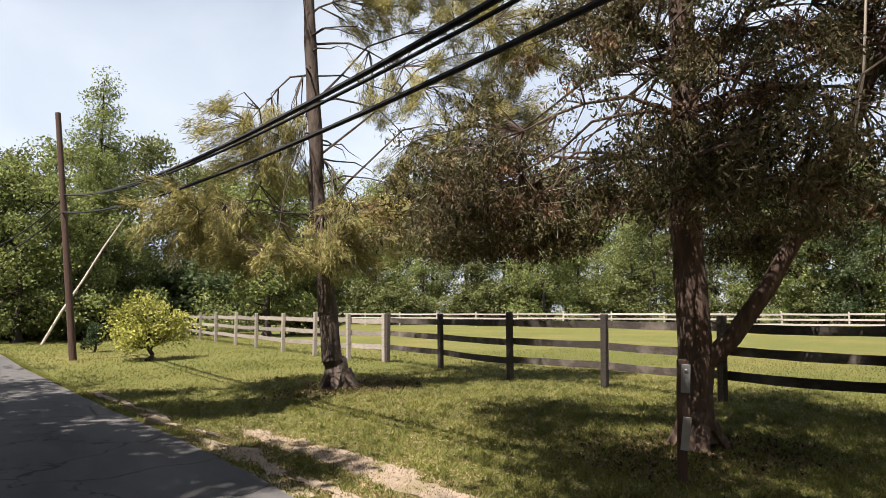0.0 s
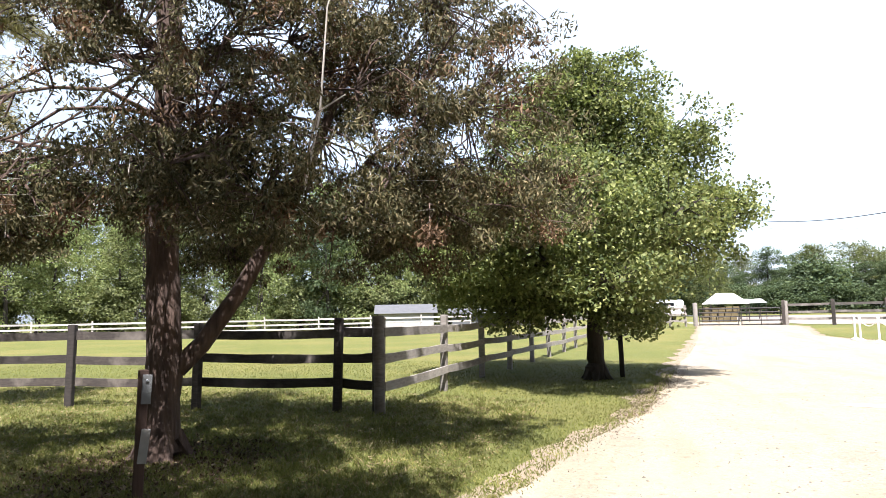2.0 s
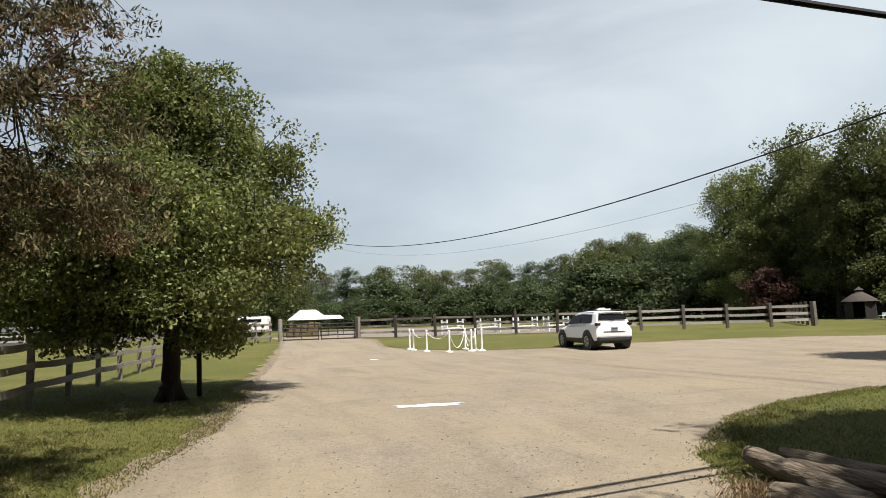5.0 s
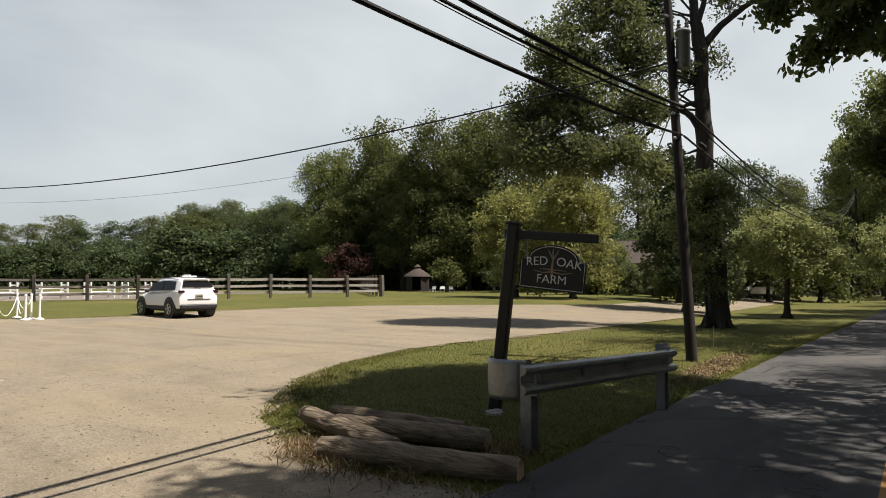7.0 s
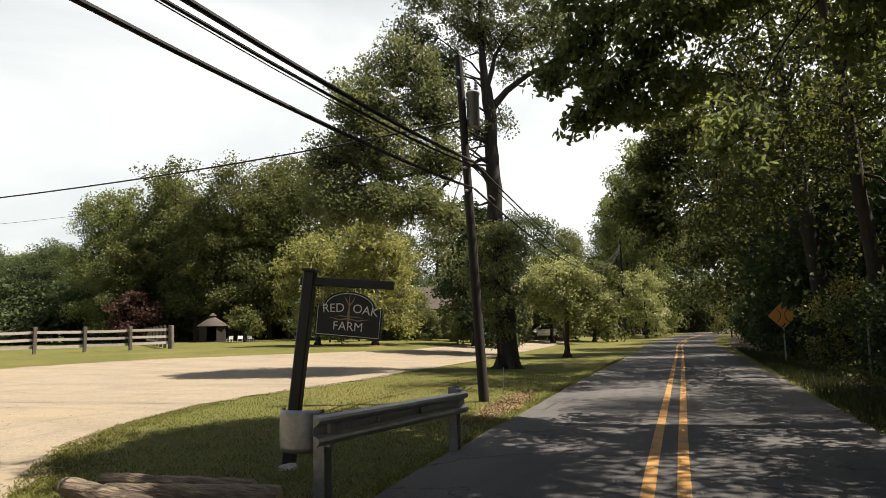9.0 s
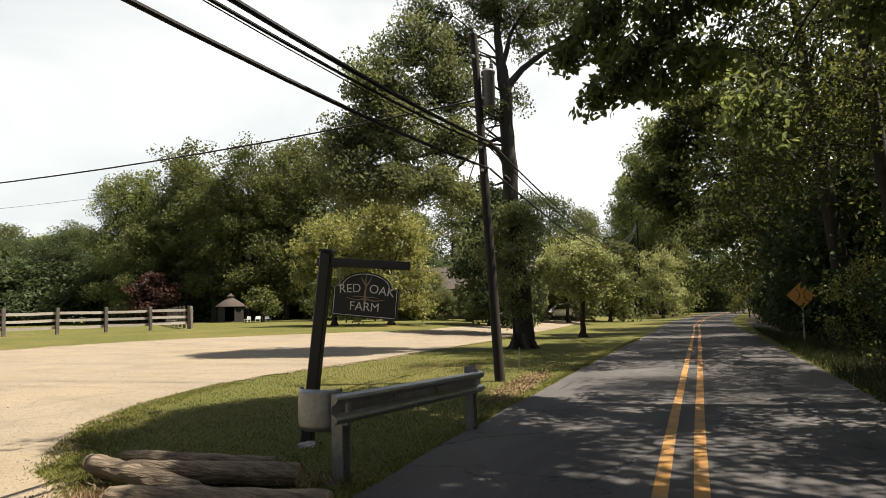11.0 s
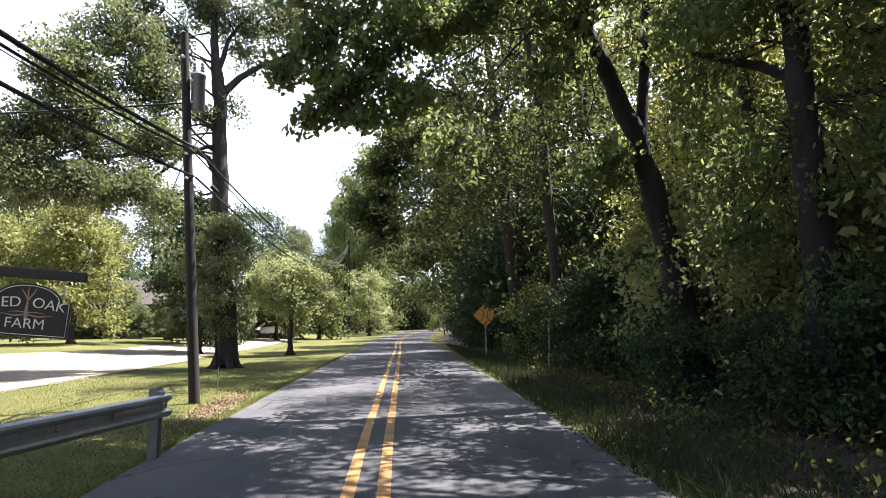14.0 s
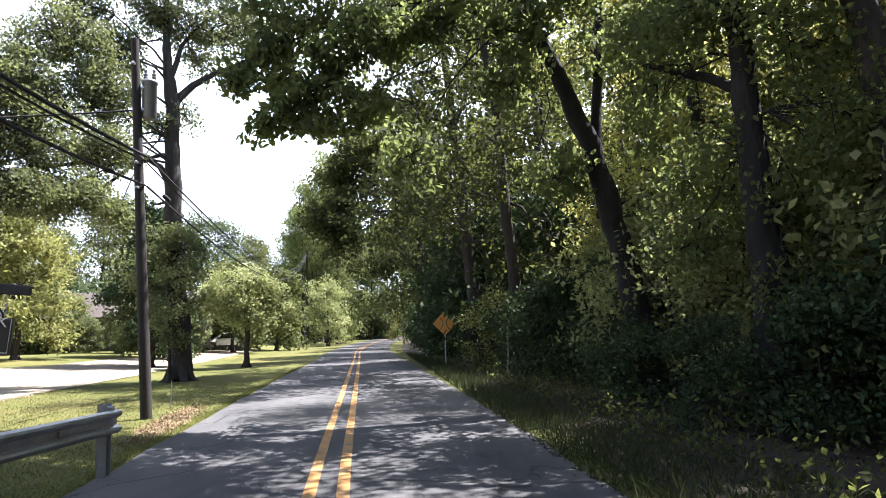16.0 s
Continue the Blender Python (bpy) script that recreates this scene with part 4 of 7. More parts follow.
grow("dogwood_tree", (-6.75, 36.2, gz(-6.75, 36.2) - 0.02),
     [(0.00, 0.00, 0.00, 0.19), (0.00, 0.00, 0.47, 0.14), (0.04, 0.00, 1.73, 0.13), (0.08, 0.00, 3.53, 0.06), (0.08, 0.00, 5.18, 0.02)],
     [(0.00, 0.00, 4.16, 1.81, 1.81, 1.26, 110), (-1.26, -0.24, 3.38, 1.18, 1.18, 0.94, 60), (1.18, 0.00, 3.30, 1.18, 1.18, 1.02, 60), (0.24, -0.94, 2.83, 1.41, 1.10, 0.79, 50), (1.81, 0.16, 2.35, 0.63, 0.63, 0.71, 20)],
     M_BARK, L_LIGHT, "small pale-green tree with rounded spreading crown on verge", seed=51, per=60, spread=0.3, length=0.15, width=0.095, low=0.3)

# ---- woods ----
def wild_tree(name, at, height, reach, low, seed, leaf, label, bark=None, clumps=200, per=40, length=0.17, width=0.11, spread=0.42, radius=0.22,
              lean=(0.0, 0.0), toward=(0.0, 0.0), extra=(), lobes=11, group="woods trees", category="tree", flat=0.4, twig=0.02, twigs=1.0, oval=False, droop=0.3):
    """A forest tree: lobes set at random round a leaning stem, with more reach to one side."""
    rng = np.random.default_rng(seed)
    top = Vector((lean[0], lean[1], height))
    stem = []
    for k in range(7):
        u = k / 6
        stem.append((lean[0] * u ** 1.4 + rng.normal() * 0.06 * (k > 0), lean[1] * u ** 1.4 + rng.normal() * 0.06 * (k > 0), height * 0.96 * u, radius * (1.0 if k else 1.3) * (1 - 0.9 * u) + 0.015))
    blobs = []
    for k in range(lobes):
        u = (k + rng.uniform(0.2, 0.8)) / lobes
        z = low + (height - low) * (u ** 0.85)
        a = k * 2.4 + rng.uniform(-0.5, 0.5)
        wide = reach * (0.35 + 0.65 * math.sin(min(1.0, 0.25 + 0.75 * (1 - u) + 0.2) * math.pi * 0.5)) * (1 - 0.55 * u ** 3)
        c = Vector((lean[0] * u ** 1.4, lean[1] * u ** 1.4, z)) + Vector((math.cos(a), math.sin(a), 0)) * wide * rng.uniform(0.35, 0.7) + Vector((*toward, 0)) * (1 - u * 0.6)
        r = reach * rng.uniform(0.38, 0.58)
        blobs.append((c.x, c.y, c.z, r, r, r * rng.uniform(0.55, 0.8), clumps / lobes))
    blobs += list(extra)
    return grow(name, at, stem, blobs, bark or M_BARK, leaf, label, category, seed, per, spread, length, width, droop, flat, twig, 0.06, 2.0, 1.0, group, 0.2, twigs=twigs, oval=oval)


def foot(x, y, dz=-0.05):
    return (x, y, gz(x, y) + dz)


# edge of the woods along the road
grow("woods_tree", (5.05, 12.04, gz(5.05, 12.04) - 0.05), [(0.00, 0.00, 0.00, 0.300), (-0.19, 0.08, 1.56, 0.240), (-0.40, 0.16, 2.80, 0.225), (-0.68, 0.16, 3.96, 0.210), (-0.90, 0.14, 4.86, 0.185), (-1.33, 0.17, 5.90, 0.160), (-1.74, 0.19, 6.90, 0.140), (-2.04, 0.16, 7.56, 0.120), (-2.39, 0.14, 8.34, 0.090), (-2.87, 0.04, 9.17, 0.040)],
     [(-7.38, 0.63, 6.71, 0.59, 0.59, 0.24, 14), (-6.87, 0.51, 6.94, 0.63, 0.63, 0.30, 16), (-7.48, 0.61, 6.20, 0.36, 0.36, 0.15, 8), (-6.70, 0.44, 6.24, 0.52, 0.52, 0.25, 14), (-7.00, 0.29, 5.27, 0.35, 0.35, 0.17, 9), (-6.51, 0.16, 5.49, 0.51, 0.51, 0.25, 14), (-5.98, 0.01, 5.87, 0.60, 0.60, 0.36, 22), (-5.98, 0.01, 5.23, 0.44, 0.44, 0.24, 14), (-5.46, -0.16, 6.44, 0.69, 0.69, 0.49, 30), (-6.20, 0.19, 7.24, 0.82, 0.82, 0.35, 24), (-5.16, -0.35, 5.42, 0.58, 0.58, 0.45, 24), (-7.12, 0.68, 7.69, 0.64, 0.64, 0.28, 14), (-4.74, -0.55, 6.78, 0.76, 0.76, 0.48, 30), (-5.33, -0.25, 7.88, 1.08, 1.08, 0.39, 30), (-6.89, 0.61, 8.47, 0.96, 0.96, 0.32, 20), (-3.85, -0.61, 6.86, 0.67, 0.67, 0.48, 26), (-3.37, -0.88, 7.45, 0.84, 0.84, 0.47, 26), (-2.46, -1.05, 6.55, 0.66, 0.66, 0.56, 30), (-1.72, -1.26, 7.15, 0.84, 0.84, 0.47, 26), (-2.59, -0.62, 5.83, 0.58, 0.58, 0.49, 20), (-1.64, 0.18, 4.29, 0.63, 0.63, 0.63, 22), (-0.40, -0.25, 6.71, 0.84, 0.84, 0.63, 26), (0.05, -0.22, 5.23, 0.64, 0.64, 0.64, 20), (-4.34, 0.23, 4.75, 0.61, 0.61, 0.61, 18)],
     M_BARK_SHADED, L_BOUGH, "leaning forked forest tree with boughs drooping over the road", seed=101, per=38, clumps=0.8, spread=0.19, length=0.15, width=0.075, droop=0.9, flat=0.25, limb=0.035,
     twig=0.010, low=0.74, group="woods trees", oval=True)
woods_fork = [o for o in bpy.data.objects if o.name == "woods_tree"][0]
tube("fork", [(-0.86, 0.12, 4.75), (-0.77, 0.20, 5.36), (-0.65, 0.26, 6.37), (-0.54, 0.32, 7.64), (-0.48, 0.41, 8.96)], [0.11, 0.105, 0.095, 0.08, 0.05], M_BARK_SHADED, woods_fork, 10)
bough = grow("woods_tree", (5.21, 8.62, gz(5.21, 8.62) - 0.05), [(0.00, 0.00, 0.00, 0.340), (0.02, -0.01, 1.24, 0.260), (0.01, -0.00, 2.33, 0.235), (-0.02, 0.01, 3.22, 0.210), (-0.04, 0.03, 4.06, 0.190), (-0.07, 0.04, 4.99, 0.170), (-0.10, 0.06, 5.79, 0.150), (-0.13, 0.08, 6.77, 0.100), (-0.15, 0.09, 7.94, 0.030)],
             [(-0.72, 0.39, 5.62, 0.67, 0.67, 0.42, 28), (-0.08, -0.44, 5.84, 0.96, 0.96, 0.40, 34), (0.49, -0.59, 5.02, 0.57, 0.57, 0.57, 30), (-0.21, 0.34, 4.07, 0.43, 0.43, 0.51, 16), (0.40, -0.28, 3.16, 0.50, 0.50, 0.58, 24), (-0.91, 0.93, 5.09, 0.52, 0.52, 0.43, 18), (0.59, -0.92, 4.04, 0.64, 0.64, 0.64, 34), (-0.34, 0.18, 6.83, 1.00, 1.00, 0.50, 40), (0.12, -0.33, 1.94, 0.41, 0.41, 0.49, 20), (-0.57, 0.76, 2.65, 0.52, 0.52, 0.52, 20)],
             M_BARK_SHADED, L_BOUGH, "thick dark forest trunk with a level bough at roadside", seed=102, per=66, clumps=0.55, spread=0.32, length=0.10, width=0.062, droop=0.6, flat=0.3, limb=0.04,
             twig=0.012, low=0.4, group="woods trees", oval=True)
tube("bough", [(-0.04, 0.03, 4.09), (-0.07, 0.16, 4.72), (-0.34, 0.43, 5.00), (-0.71, 0.63, 5.16), (-1.11, 0.93, 5.39)], [0.10, 0.09, 0.075, 0.06, 0.03], M_BARK_SHADED, bough, 9)
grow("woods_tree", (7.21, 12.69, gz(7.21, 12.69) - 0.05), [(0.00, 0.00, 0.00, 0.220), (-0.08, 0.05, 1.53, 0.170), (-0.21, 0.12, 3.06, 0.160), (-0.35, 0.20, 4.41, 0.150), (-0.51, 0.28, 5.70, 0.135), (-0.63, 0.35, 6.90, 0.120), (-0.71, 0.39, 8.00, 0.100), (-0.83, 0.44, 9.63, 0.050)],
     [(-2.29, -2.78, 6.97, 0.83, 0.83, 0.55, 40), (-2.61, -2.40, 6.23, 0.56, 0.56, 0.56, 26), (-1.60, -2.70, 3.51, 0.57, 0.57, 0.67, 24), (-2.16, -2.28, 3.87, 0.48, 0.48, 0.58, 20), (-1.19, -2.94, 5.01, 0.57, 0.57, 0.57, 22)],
     M_BARK_SHADED, L_BOUGH, "slim dark leaning forest trunk behind the roadside trees", seed=139, per=66, clumps=0.6, spread=0.32, length=0.10, width=0.062, droop=0.5, flat=0.3, limb=0.035,
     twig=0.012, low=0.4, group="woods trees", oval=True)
wild_tree("woods_tree", foot(7.81, 16.59), 15, 3.8, 3.0, 103, L_WOODS_LIT, "forest tree with forked stem inside the wood edge", radius=0.22, lean=(-1.2, -0.6), clumps=220, per=135, length=0.095, width=0.062)
wild_tree("woods_tree", foot(4.69, 21.62), 18, 4.4, 3.2, 104, L_WOODS_SHADED, "leafy forest tree leaning towards the road", radius=0.22, lean=(-1.5, 0.5), toward=(-0.8, 0), lobes=14, clumps=290, per=55)
wild_tree("woods_tree", foot(4.15, 27.71), 21, 5.2, 4.2, 105, L_WOODS_SHADED, "leafy forest tree hanging over the road", radius=0.32, lean=(-1.8, 0), toward=(-1.2, 0), lobes=15, clumps=340, per=50, length=0.2, width=0.14,
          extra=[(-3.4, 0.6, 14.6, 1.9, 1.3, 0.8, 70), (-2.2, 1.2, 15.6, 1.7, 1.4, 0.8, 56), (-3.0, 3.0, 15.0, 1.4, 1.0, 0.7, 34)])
wild_tree("woods_tree", foot(3.62, 42.1), 14.5, 5.0, 4.4, 106, L_WOODS_SHADED, "leafy forest tree hanging over the road", radius=0.25, lean=(-2.0, 0), toward=(-2.2, 0), clumps=260, per=45, length=0.24, width=0.16,
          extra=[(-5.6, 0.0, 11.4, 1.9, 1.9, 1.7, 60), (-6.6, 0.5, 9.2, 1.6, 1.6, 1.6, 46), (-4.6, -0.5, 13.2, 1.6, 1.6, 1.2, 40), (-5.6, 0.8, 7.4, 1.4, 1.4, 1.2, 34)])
wild_tree("woods_tree", foot(9.37, 9.83), 10.5, 3.8, 1.0, 107, L_WOODS_LIT, "dense forest tree behind the roadside trunks", radius=0.2, clumps=240, per=135, length=0.095, width=0.062)
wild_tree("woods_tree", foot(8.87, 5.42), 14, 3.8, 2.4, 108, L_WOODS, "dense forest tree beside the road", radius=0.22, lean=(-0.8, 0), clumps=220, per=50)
# out of view overhead; its extra lobes are placed to shade the lawn
wild_tree("woods_tree", foot(7.6, 0.66), 16, 2.6, 10.5, 134, L_WOODS, "unseen tall forest tree whose limbs reach over and shade the road", radius=0.24, lean=(-1.6, 0.2), toward=(-1.0, 0), clumps=110, per=46, length=0.18, width=0.11,
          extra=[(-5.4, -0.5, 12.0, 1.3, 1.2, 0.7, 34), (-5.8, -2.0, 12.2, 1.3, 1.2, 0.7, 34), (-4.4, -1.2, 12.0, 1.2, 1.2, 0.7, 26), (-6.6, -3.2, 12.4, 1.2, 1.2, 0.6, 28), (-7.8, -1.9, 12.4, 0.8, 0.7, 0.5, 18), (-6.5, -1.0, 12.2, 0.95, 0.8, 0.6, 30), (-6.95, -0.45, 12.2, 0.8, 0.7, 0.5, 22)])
wild_tree("woods_tree", foot(9.82, 15.84), 15, 4.0, 1.8, 135, L_WOODS_LIT, "forest tree behind the roadside trunks, sunlight put into its leaf colour", radius=0.2, clumps=250, per=135, length=0.095, width=0.062)
wild_tree("woods_tree", foot(8.58, 17.81), 13, 2.8, 1.6, 137, L_WOODS_LIT, "forest tree behind the roadside trunks, sunlight put into its leaf colour", radius=0.16, clumps=200, per=130, length=0.10, width=0.065)
wild_tree("woods_tree", foot(7.27, 13.78), 9.0, 2.0, 1.2, 138, L_WOODS_LIT, "young tree at the wood edge, sunlight put into its leaf colour", radius=0.12, clumps=140, per=120, length=0.10, width=0.065)
# unseen trees beside the camera, with lobes added to shade the road and verge
wild_tree("woods_tree", foot(6.53, 7.26), 16, 4.2, 8.8, 131, L_WOODS, "unseen tall forest tree whose crown hangs over and shades the road", radius=0.24, lean=(-2.4, 1.2), toward=(-1.0, 2.6), clumps=210, per=60, length=0.15, width=0.09, oval=True,
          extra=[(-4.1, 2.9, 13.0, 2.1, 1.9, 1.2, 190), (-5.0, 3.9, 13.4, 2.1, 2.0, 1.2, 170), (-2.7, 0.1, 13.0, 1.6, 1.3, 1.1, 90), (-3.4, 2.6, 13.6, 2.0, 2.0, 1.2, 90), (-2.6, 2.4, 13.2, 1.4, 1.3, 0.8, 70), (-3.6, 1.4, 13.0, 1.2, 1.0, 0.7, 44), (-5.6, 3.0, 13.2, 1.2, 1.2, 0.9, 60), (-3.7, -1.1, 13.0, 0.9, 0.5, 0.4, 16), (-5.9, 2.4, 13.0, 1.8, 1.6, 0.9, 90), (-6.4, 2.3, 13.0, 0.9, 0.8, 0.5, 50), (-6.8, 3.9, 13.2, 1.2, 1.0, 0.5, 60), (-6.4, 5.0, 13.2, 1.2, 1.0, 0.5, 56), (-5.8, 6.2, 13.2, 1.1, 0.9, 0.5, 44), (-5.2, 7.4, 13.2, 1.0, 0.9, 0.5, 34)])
wild_tree("woods_tree", foot(7.15, -3.7), 14, 3.2, 7.0, 132, L_WOODS, "unseen tall forest tree whose crown hangs over and shades the road", radius=0.22, lean=(-0.6, 0.2), toward=(0, 0), clumps=200, per=44, length=0.2, width=0.13,
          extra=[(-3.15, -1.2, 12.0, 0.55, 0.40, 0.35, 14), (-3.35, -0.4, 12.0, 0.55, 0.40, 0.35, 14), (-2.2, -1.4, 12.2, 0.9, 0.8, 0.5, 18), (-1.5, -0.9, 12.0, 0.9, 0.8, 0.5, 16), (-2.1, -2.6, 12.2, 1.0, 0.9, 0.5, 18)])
wild_tree("woods_tree", foot(7.85, -6.78), 14, 3.6, 5.0, 133, L_WOODS, "unseen tall forest tree shading the road", radius=0.22, lean=(0, 0.4), toward=(0.4, 0), clumps=210, per=44, length=0.22, width=0.14,
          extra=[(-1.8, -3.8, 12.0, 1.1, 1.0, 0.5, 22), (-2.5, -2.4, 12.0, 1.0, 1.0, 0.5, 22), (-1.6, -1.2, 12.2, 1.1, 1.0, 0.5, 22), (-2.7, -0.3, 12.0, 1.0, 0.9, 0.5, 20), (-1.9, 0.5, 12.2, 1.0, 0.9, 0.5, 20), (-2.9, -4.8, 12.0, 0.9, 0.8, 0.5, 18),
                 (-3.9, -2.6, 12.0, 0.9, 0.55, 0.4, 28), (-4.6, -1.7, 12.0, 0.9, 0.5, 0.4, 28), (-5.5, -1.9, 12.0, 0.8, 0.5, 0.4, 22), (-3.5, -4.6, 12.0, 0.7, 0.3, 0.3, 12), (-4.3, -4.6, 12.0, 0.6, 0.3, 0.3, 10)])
v_a = wild_tree("woods_tree", foot(9.9, 25.24), 14, 4.6, 1.4, 109, L_WOODS_SHADED, "dense green forest tree in the wood", radius=0.2, clumps=220, per=40, length=0.24, width=0.16, spread=0.5, twigs=0.25)
v_b = wild_tree("woods_tree", foot(13.1, 38.32), 15, 4.8, 1.0, 110, L_WOODS_SHADED, "dense green forest tree in the wood", radius=0.22, clumps=220, per=40, length=0.24, width=0.16, spread=0.5, twigs=0.25)
rng_w = random.Random(5)
for x, y in [(8.7, 34.21), (4.78, 52.13), (9.91, 46.25), (4.08, 63.11), (15.78, 9.38), (13.97, 2.65), (9.5, 0.04), (14.26, 31.35), (4.82, 75.13), (10.63, 58.27), (16, 42.39), (8.38, -6.16), (12.95, -5.13), (9.08, -13.3),
             (13.63, -14.36), (10.2, -21.4), (15.19, -24.52), (11.26, -30.49), (18.63, 15.46), (18.99, 1.12), (6, 88.16), (12.31, 72.31), (7.65, 102.2), (16.7, 55.41), (19.35, 27.47), (12.26, -40.57), (14.69, -52.7), (19.92, -8.21), (12.41, 7.8), (11.46, 3.16), (16.39, 17.4), (16.48, 21.9), (16.29, 12.9), (18.3, 9.4)]:
    src = rng_w.choice((v_a, v_b))
    s = rng_w.uniform(0.85, 1.15) * (1.35 if y >= 24 and x < 13 else 0.45 if 13.5 < x < 16.2 and y > 0 else 1.0)
    copy_thing(src, Matrix.Translation(foot(x, y)) @ pose(0, 0, 0, 0, 0, rng_w.uniform(0, 360)) @ Matrix.Diagonal((s, s, s * rng_w.uniform(0.9, 1.1), 1)))

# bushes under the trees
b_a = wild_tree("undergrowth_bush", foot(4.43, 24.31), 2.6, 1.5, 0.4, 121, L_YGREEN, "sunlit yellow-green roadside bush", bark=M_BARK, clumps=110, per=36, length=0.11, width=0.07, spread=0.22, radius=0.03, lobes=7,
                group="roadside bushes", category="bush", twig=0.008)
# leaf colour carries the light: dark for shaded bushes, lighter for sunlit growth
b_b = wild_tree("undergrowth_bush", foot(6.09, 13.15), 2.8, 1.7, 0.3, 122, L_DARK, "dark green undergrowth bush, shade put into its leaf colour", bark=M_BARK, clumps=110, per=34, length=0.12, width=0.08, spread=0.26, radius=0.03, lobes=7,
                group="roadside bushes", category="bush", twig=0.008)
b_c = wild_tree("undergrowth_bush", foot(8.2, 11.2), 3.0, 1.7, 0.5, 123, L_UNDER_LIT, "undergrowth bush behind the roadside bushes, sunlight put into its leaf colour", bark=M_BARK, clumps=120, per=40, length=0.11, width=0.07, spread=0.26, radius=0.03, lobes=8,
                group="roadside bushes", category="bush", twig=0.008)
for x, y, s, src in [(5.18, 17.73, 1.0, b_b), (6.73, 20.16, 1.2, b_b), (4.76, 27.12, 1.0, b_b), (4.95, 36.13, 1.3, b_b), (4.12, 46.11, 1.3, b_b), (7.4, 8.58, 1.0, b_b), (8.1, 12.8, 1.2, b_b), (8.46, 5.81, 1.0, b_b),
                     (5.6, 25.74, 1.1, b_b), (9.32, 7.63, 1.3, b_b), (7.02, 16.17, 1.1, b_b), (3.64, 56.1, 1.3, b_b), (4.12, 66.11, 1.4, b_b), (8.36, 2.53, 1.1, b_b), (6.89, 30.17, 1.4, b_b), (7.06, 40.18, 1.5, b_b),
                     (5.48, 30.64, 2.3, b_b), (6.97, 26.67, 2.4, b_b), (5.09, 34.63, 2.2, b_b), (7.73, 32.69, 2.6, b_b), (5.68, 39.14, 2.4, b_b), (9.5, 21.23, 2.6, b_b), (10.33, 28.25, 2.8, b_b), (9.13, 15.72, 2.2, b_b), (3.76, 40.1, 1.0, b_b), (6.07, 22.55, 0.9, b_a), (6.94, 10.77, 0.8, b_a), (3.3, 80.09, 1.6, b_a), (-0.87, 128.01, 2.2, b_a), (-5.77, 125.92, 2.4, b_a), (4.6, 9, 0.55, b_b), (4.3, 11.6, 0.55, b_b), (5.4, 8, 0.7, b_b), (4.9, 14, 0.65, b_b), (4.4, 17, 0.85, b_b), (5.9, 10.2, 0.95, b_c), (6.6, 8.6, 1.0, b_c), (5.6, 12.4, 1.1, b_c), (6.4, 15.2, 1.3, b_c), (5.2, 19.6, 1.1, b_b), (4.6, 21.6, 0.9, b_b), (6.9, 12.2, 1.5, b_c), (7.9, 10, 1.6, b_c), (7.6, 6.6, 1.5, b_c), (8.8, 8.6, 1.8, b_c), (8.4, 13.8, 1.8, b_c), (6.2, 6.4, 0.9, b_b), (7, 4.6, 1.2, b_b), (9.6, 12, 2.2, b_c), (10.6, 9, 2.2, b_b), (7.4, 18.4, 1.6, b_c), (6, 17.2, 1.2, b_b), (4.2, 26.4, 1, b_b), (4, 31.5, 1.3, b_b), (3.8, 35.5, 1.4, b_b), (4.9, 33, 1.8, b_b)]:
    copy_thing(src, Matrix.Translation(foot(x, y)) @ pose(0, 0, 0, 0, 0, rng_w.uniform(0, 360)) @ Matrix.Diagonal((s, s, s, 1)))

# far woods round the paddock and yard
FAR = []
for k, (h, rch, leaf, lw) in enumerate([(15, 4.6, L_FAR, 1.2), (16, 4.0, L_FAR, 0.6), (14, 5.0, L_FAR_LIGHT, 1.4), (17, 4.4, L_FAR_LIGHT, 2.0)]):
    FAR.append(wild_tree("far_tree", foot(-70 - 9 * k, -34 + 7 * k), h, rch, lw, 140 + k, leaf, "green deciduous tree in the far tree line", clumps=280, per=44, length=0.27, width=0.16, spread=0.56, radius=0.22,
                         group="far woods", twig=0.03, twigs=0.12, lobes=13, flat=0.5))

# second set in lighter leaves: sunlight on the tree line is in the colour
FAR_B = []
for k, (h, rch, leaf, lw) in enumerate([(15, 4.4, L_MID, 0.6), (16, 4.0, L_FAR_LIGHT, 0.8), (14, 4.6, L_MID, 1.0)]):
    FAR_B.append(wild_tree("far_tree", foot(-66 + 8 * k, -40 - 9 * k), h, rch, lw, 150 + k, leaf, "green deciduous tree in the far tree line, sunlight put into its leaf colour", clumps=280, per=44, length=0.26, width=0.155, spread=0.55, radius=0.22,
                           group="far woods", twig=0.03, twigs=0.12, lobes=13, flat=0.5))


def crown_top(tree):
    crown = [ch for ch in tree.children if ch.name.startswith("crown")][0].data
    co = np.empty(len(crown.vertices) * 3, np.float32)
    crown.vertices.foreach_get("co", co)
    return float(np.percentile(co[2::3], 99.5))


TALL = {t.name: crown_top(t) for t in FAR + FAR_B}


def polar(az, dist):
    a = radians(az)
    return math.sin(a) * dist, math.cos(a) * dist


def far_tree(az, dist, top, src=None, wide=1.0):
    x, y = polar(az, dist)
    src = src if src is not None else rng_w.choice(FAR)
    g = gz(x, y)
    tall = TALL[src.name]
    s = (top - g) / tall
    copy_thing(src, Matrix.Translation((x, y, g - 0.1)) @ pose(0, 0, 0, 0, 0, rng_w.uniform(0, 360)) @ Matrix.Diagonal((s * wide, s * wide, s, 1)))


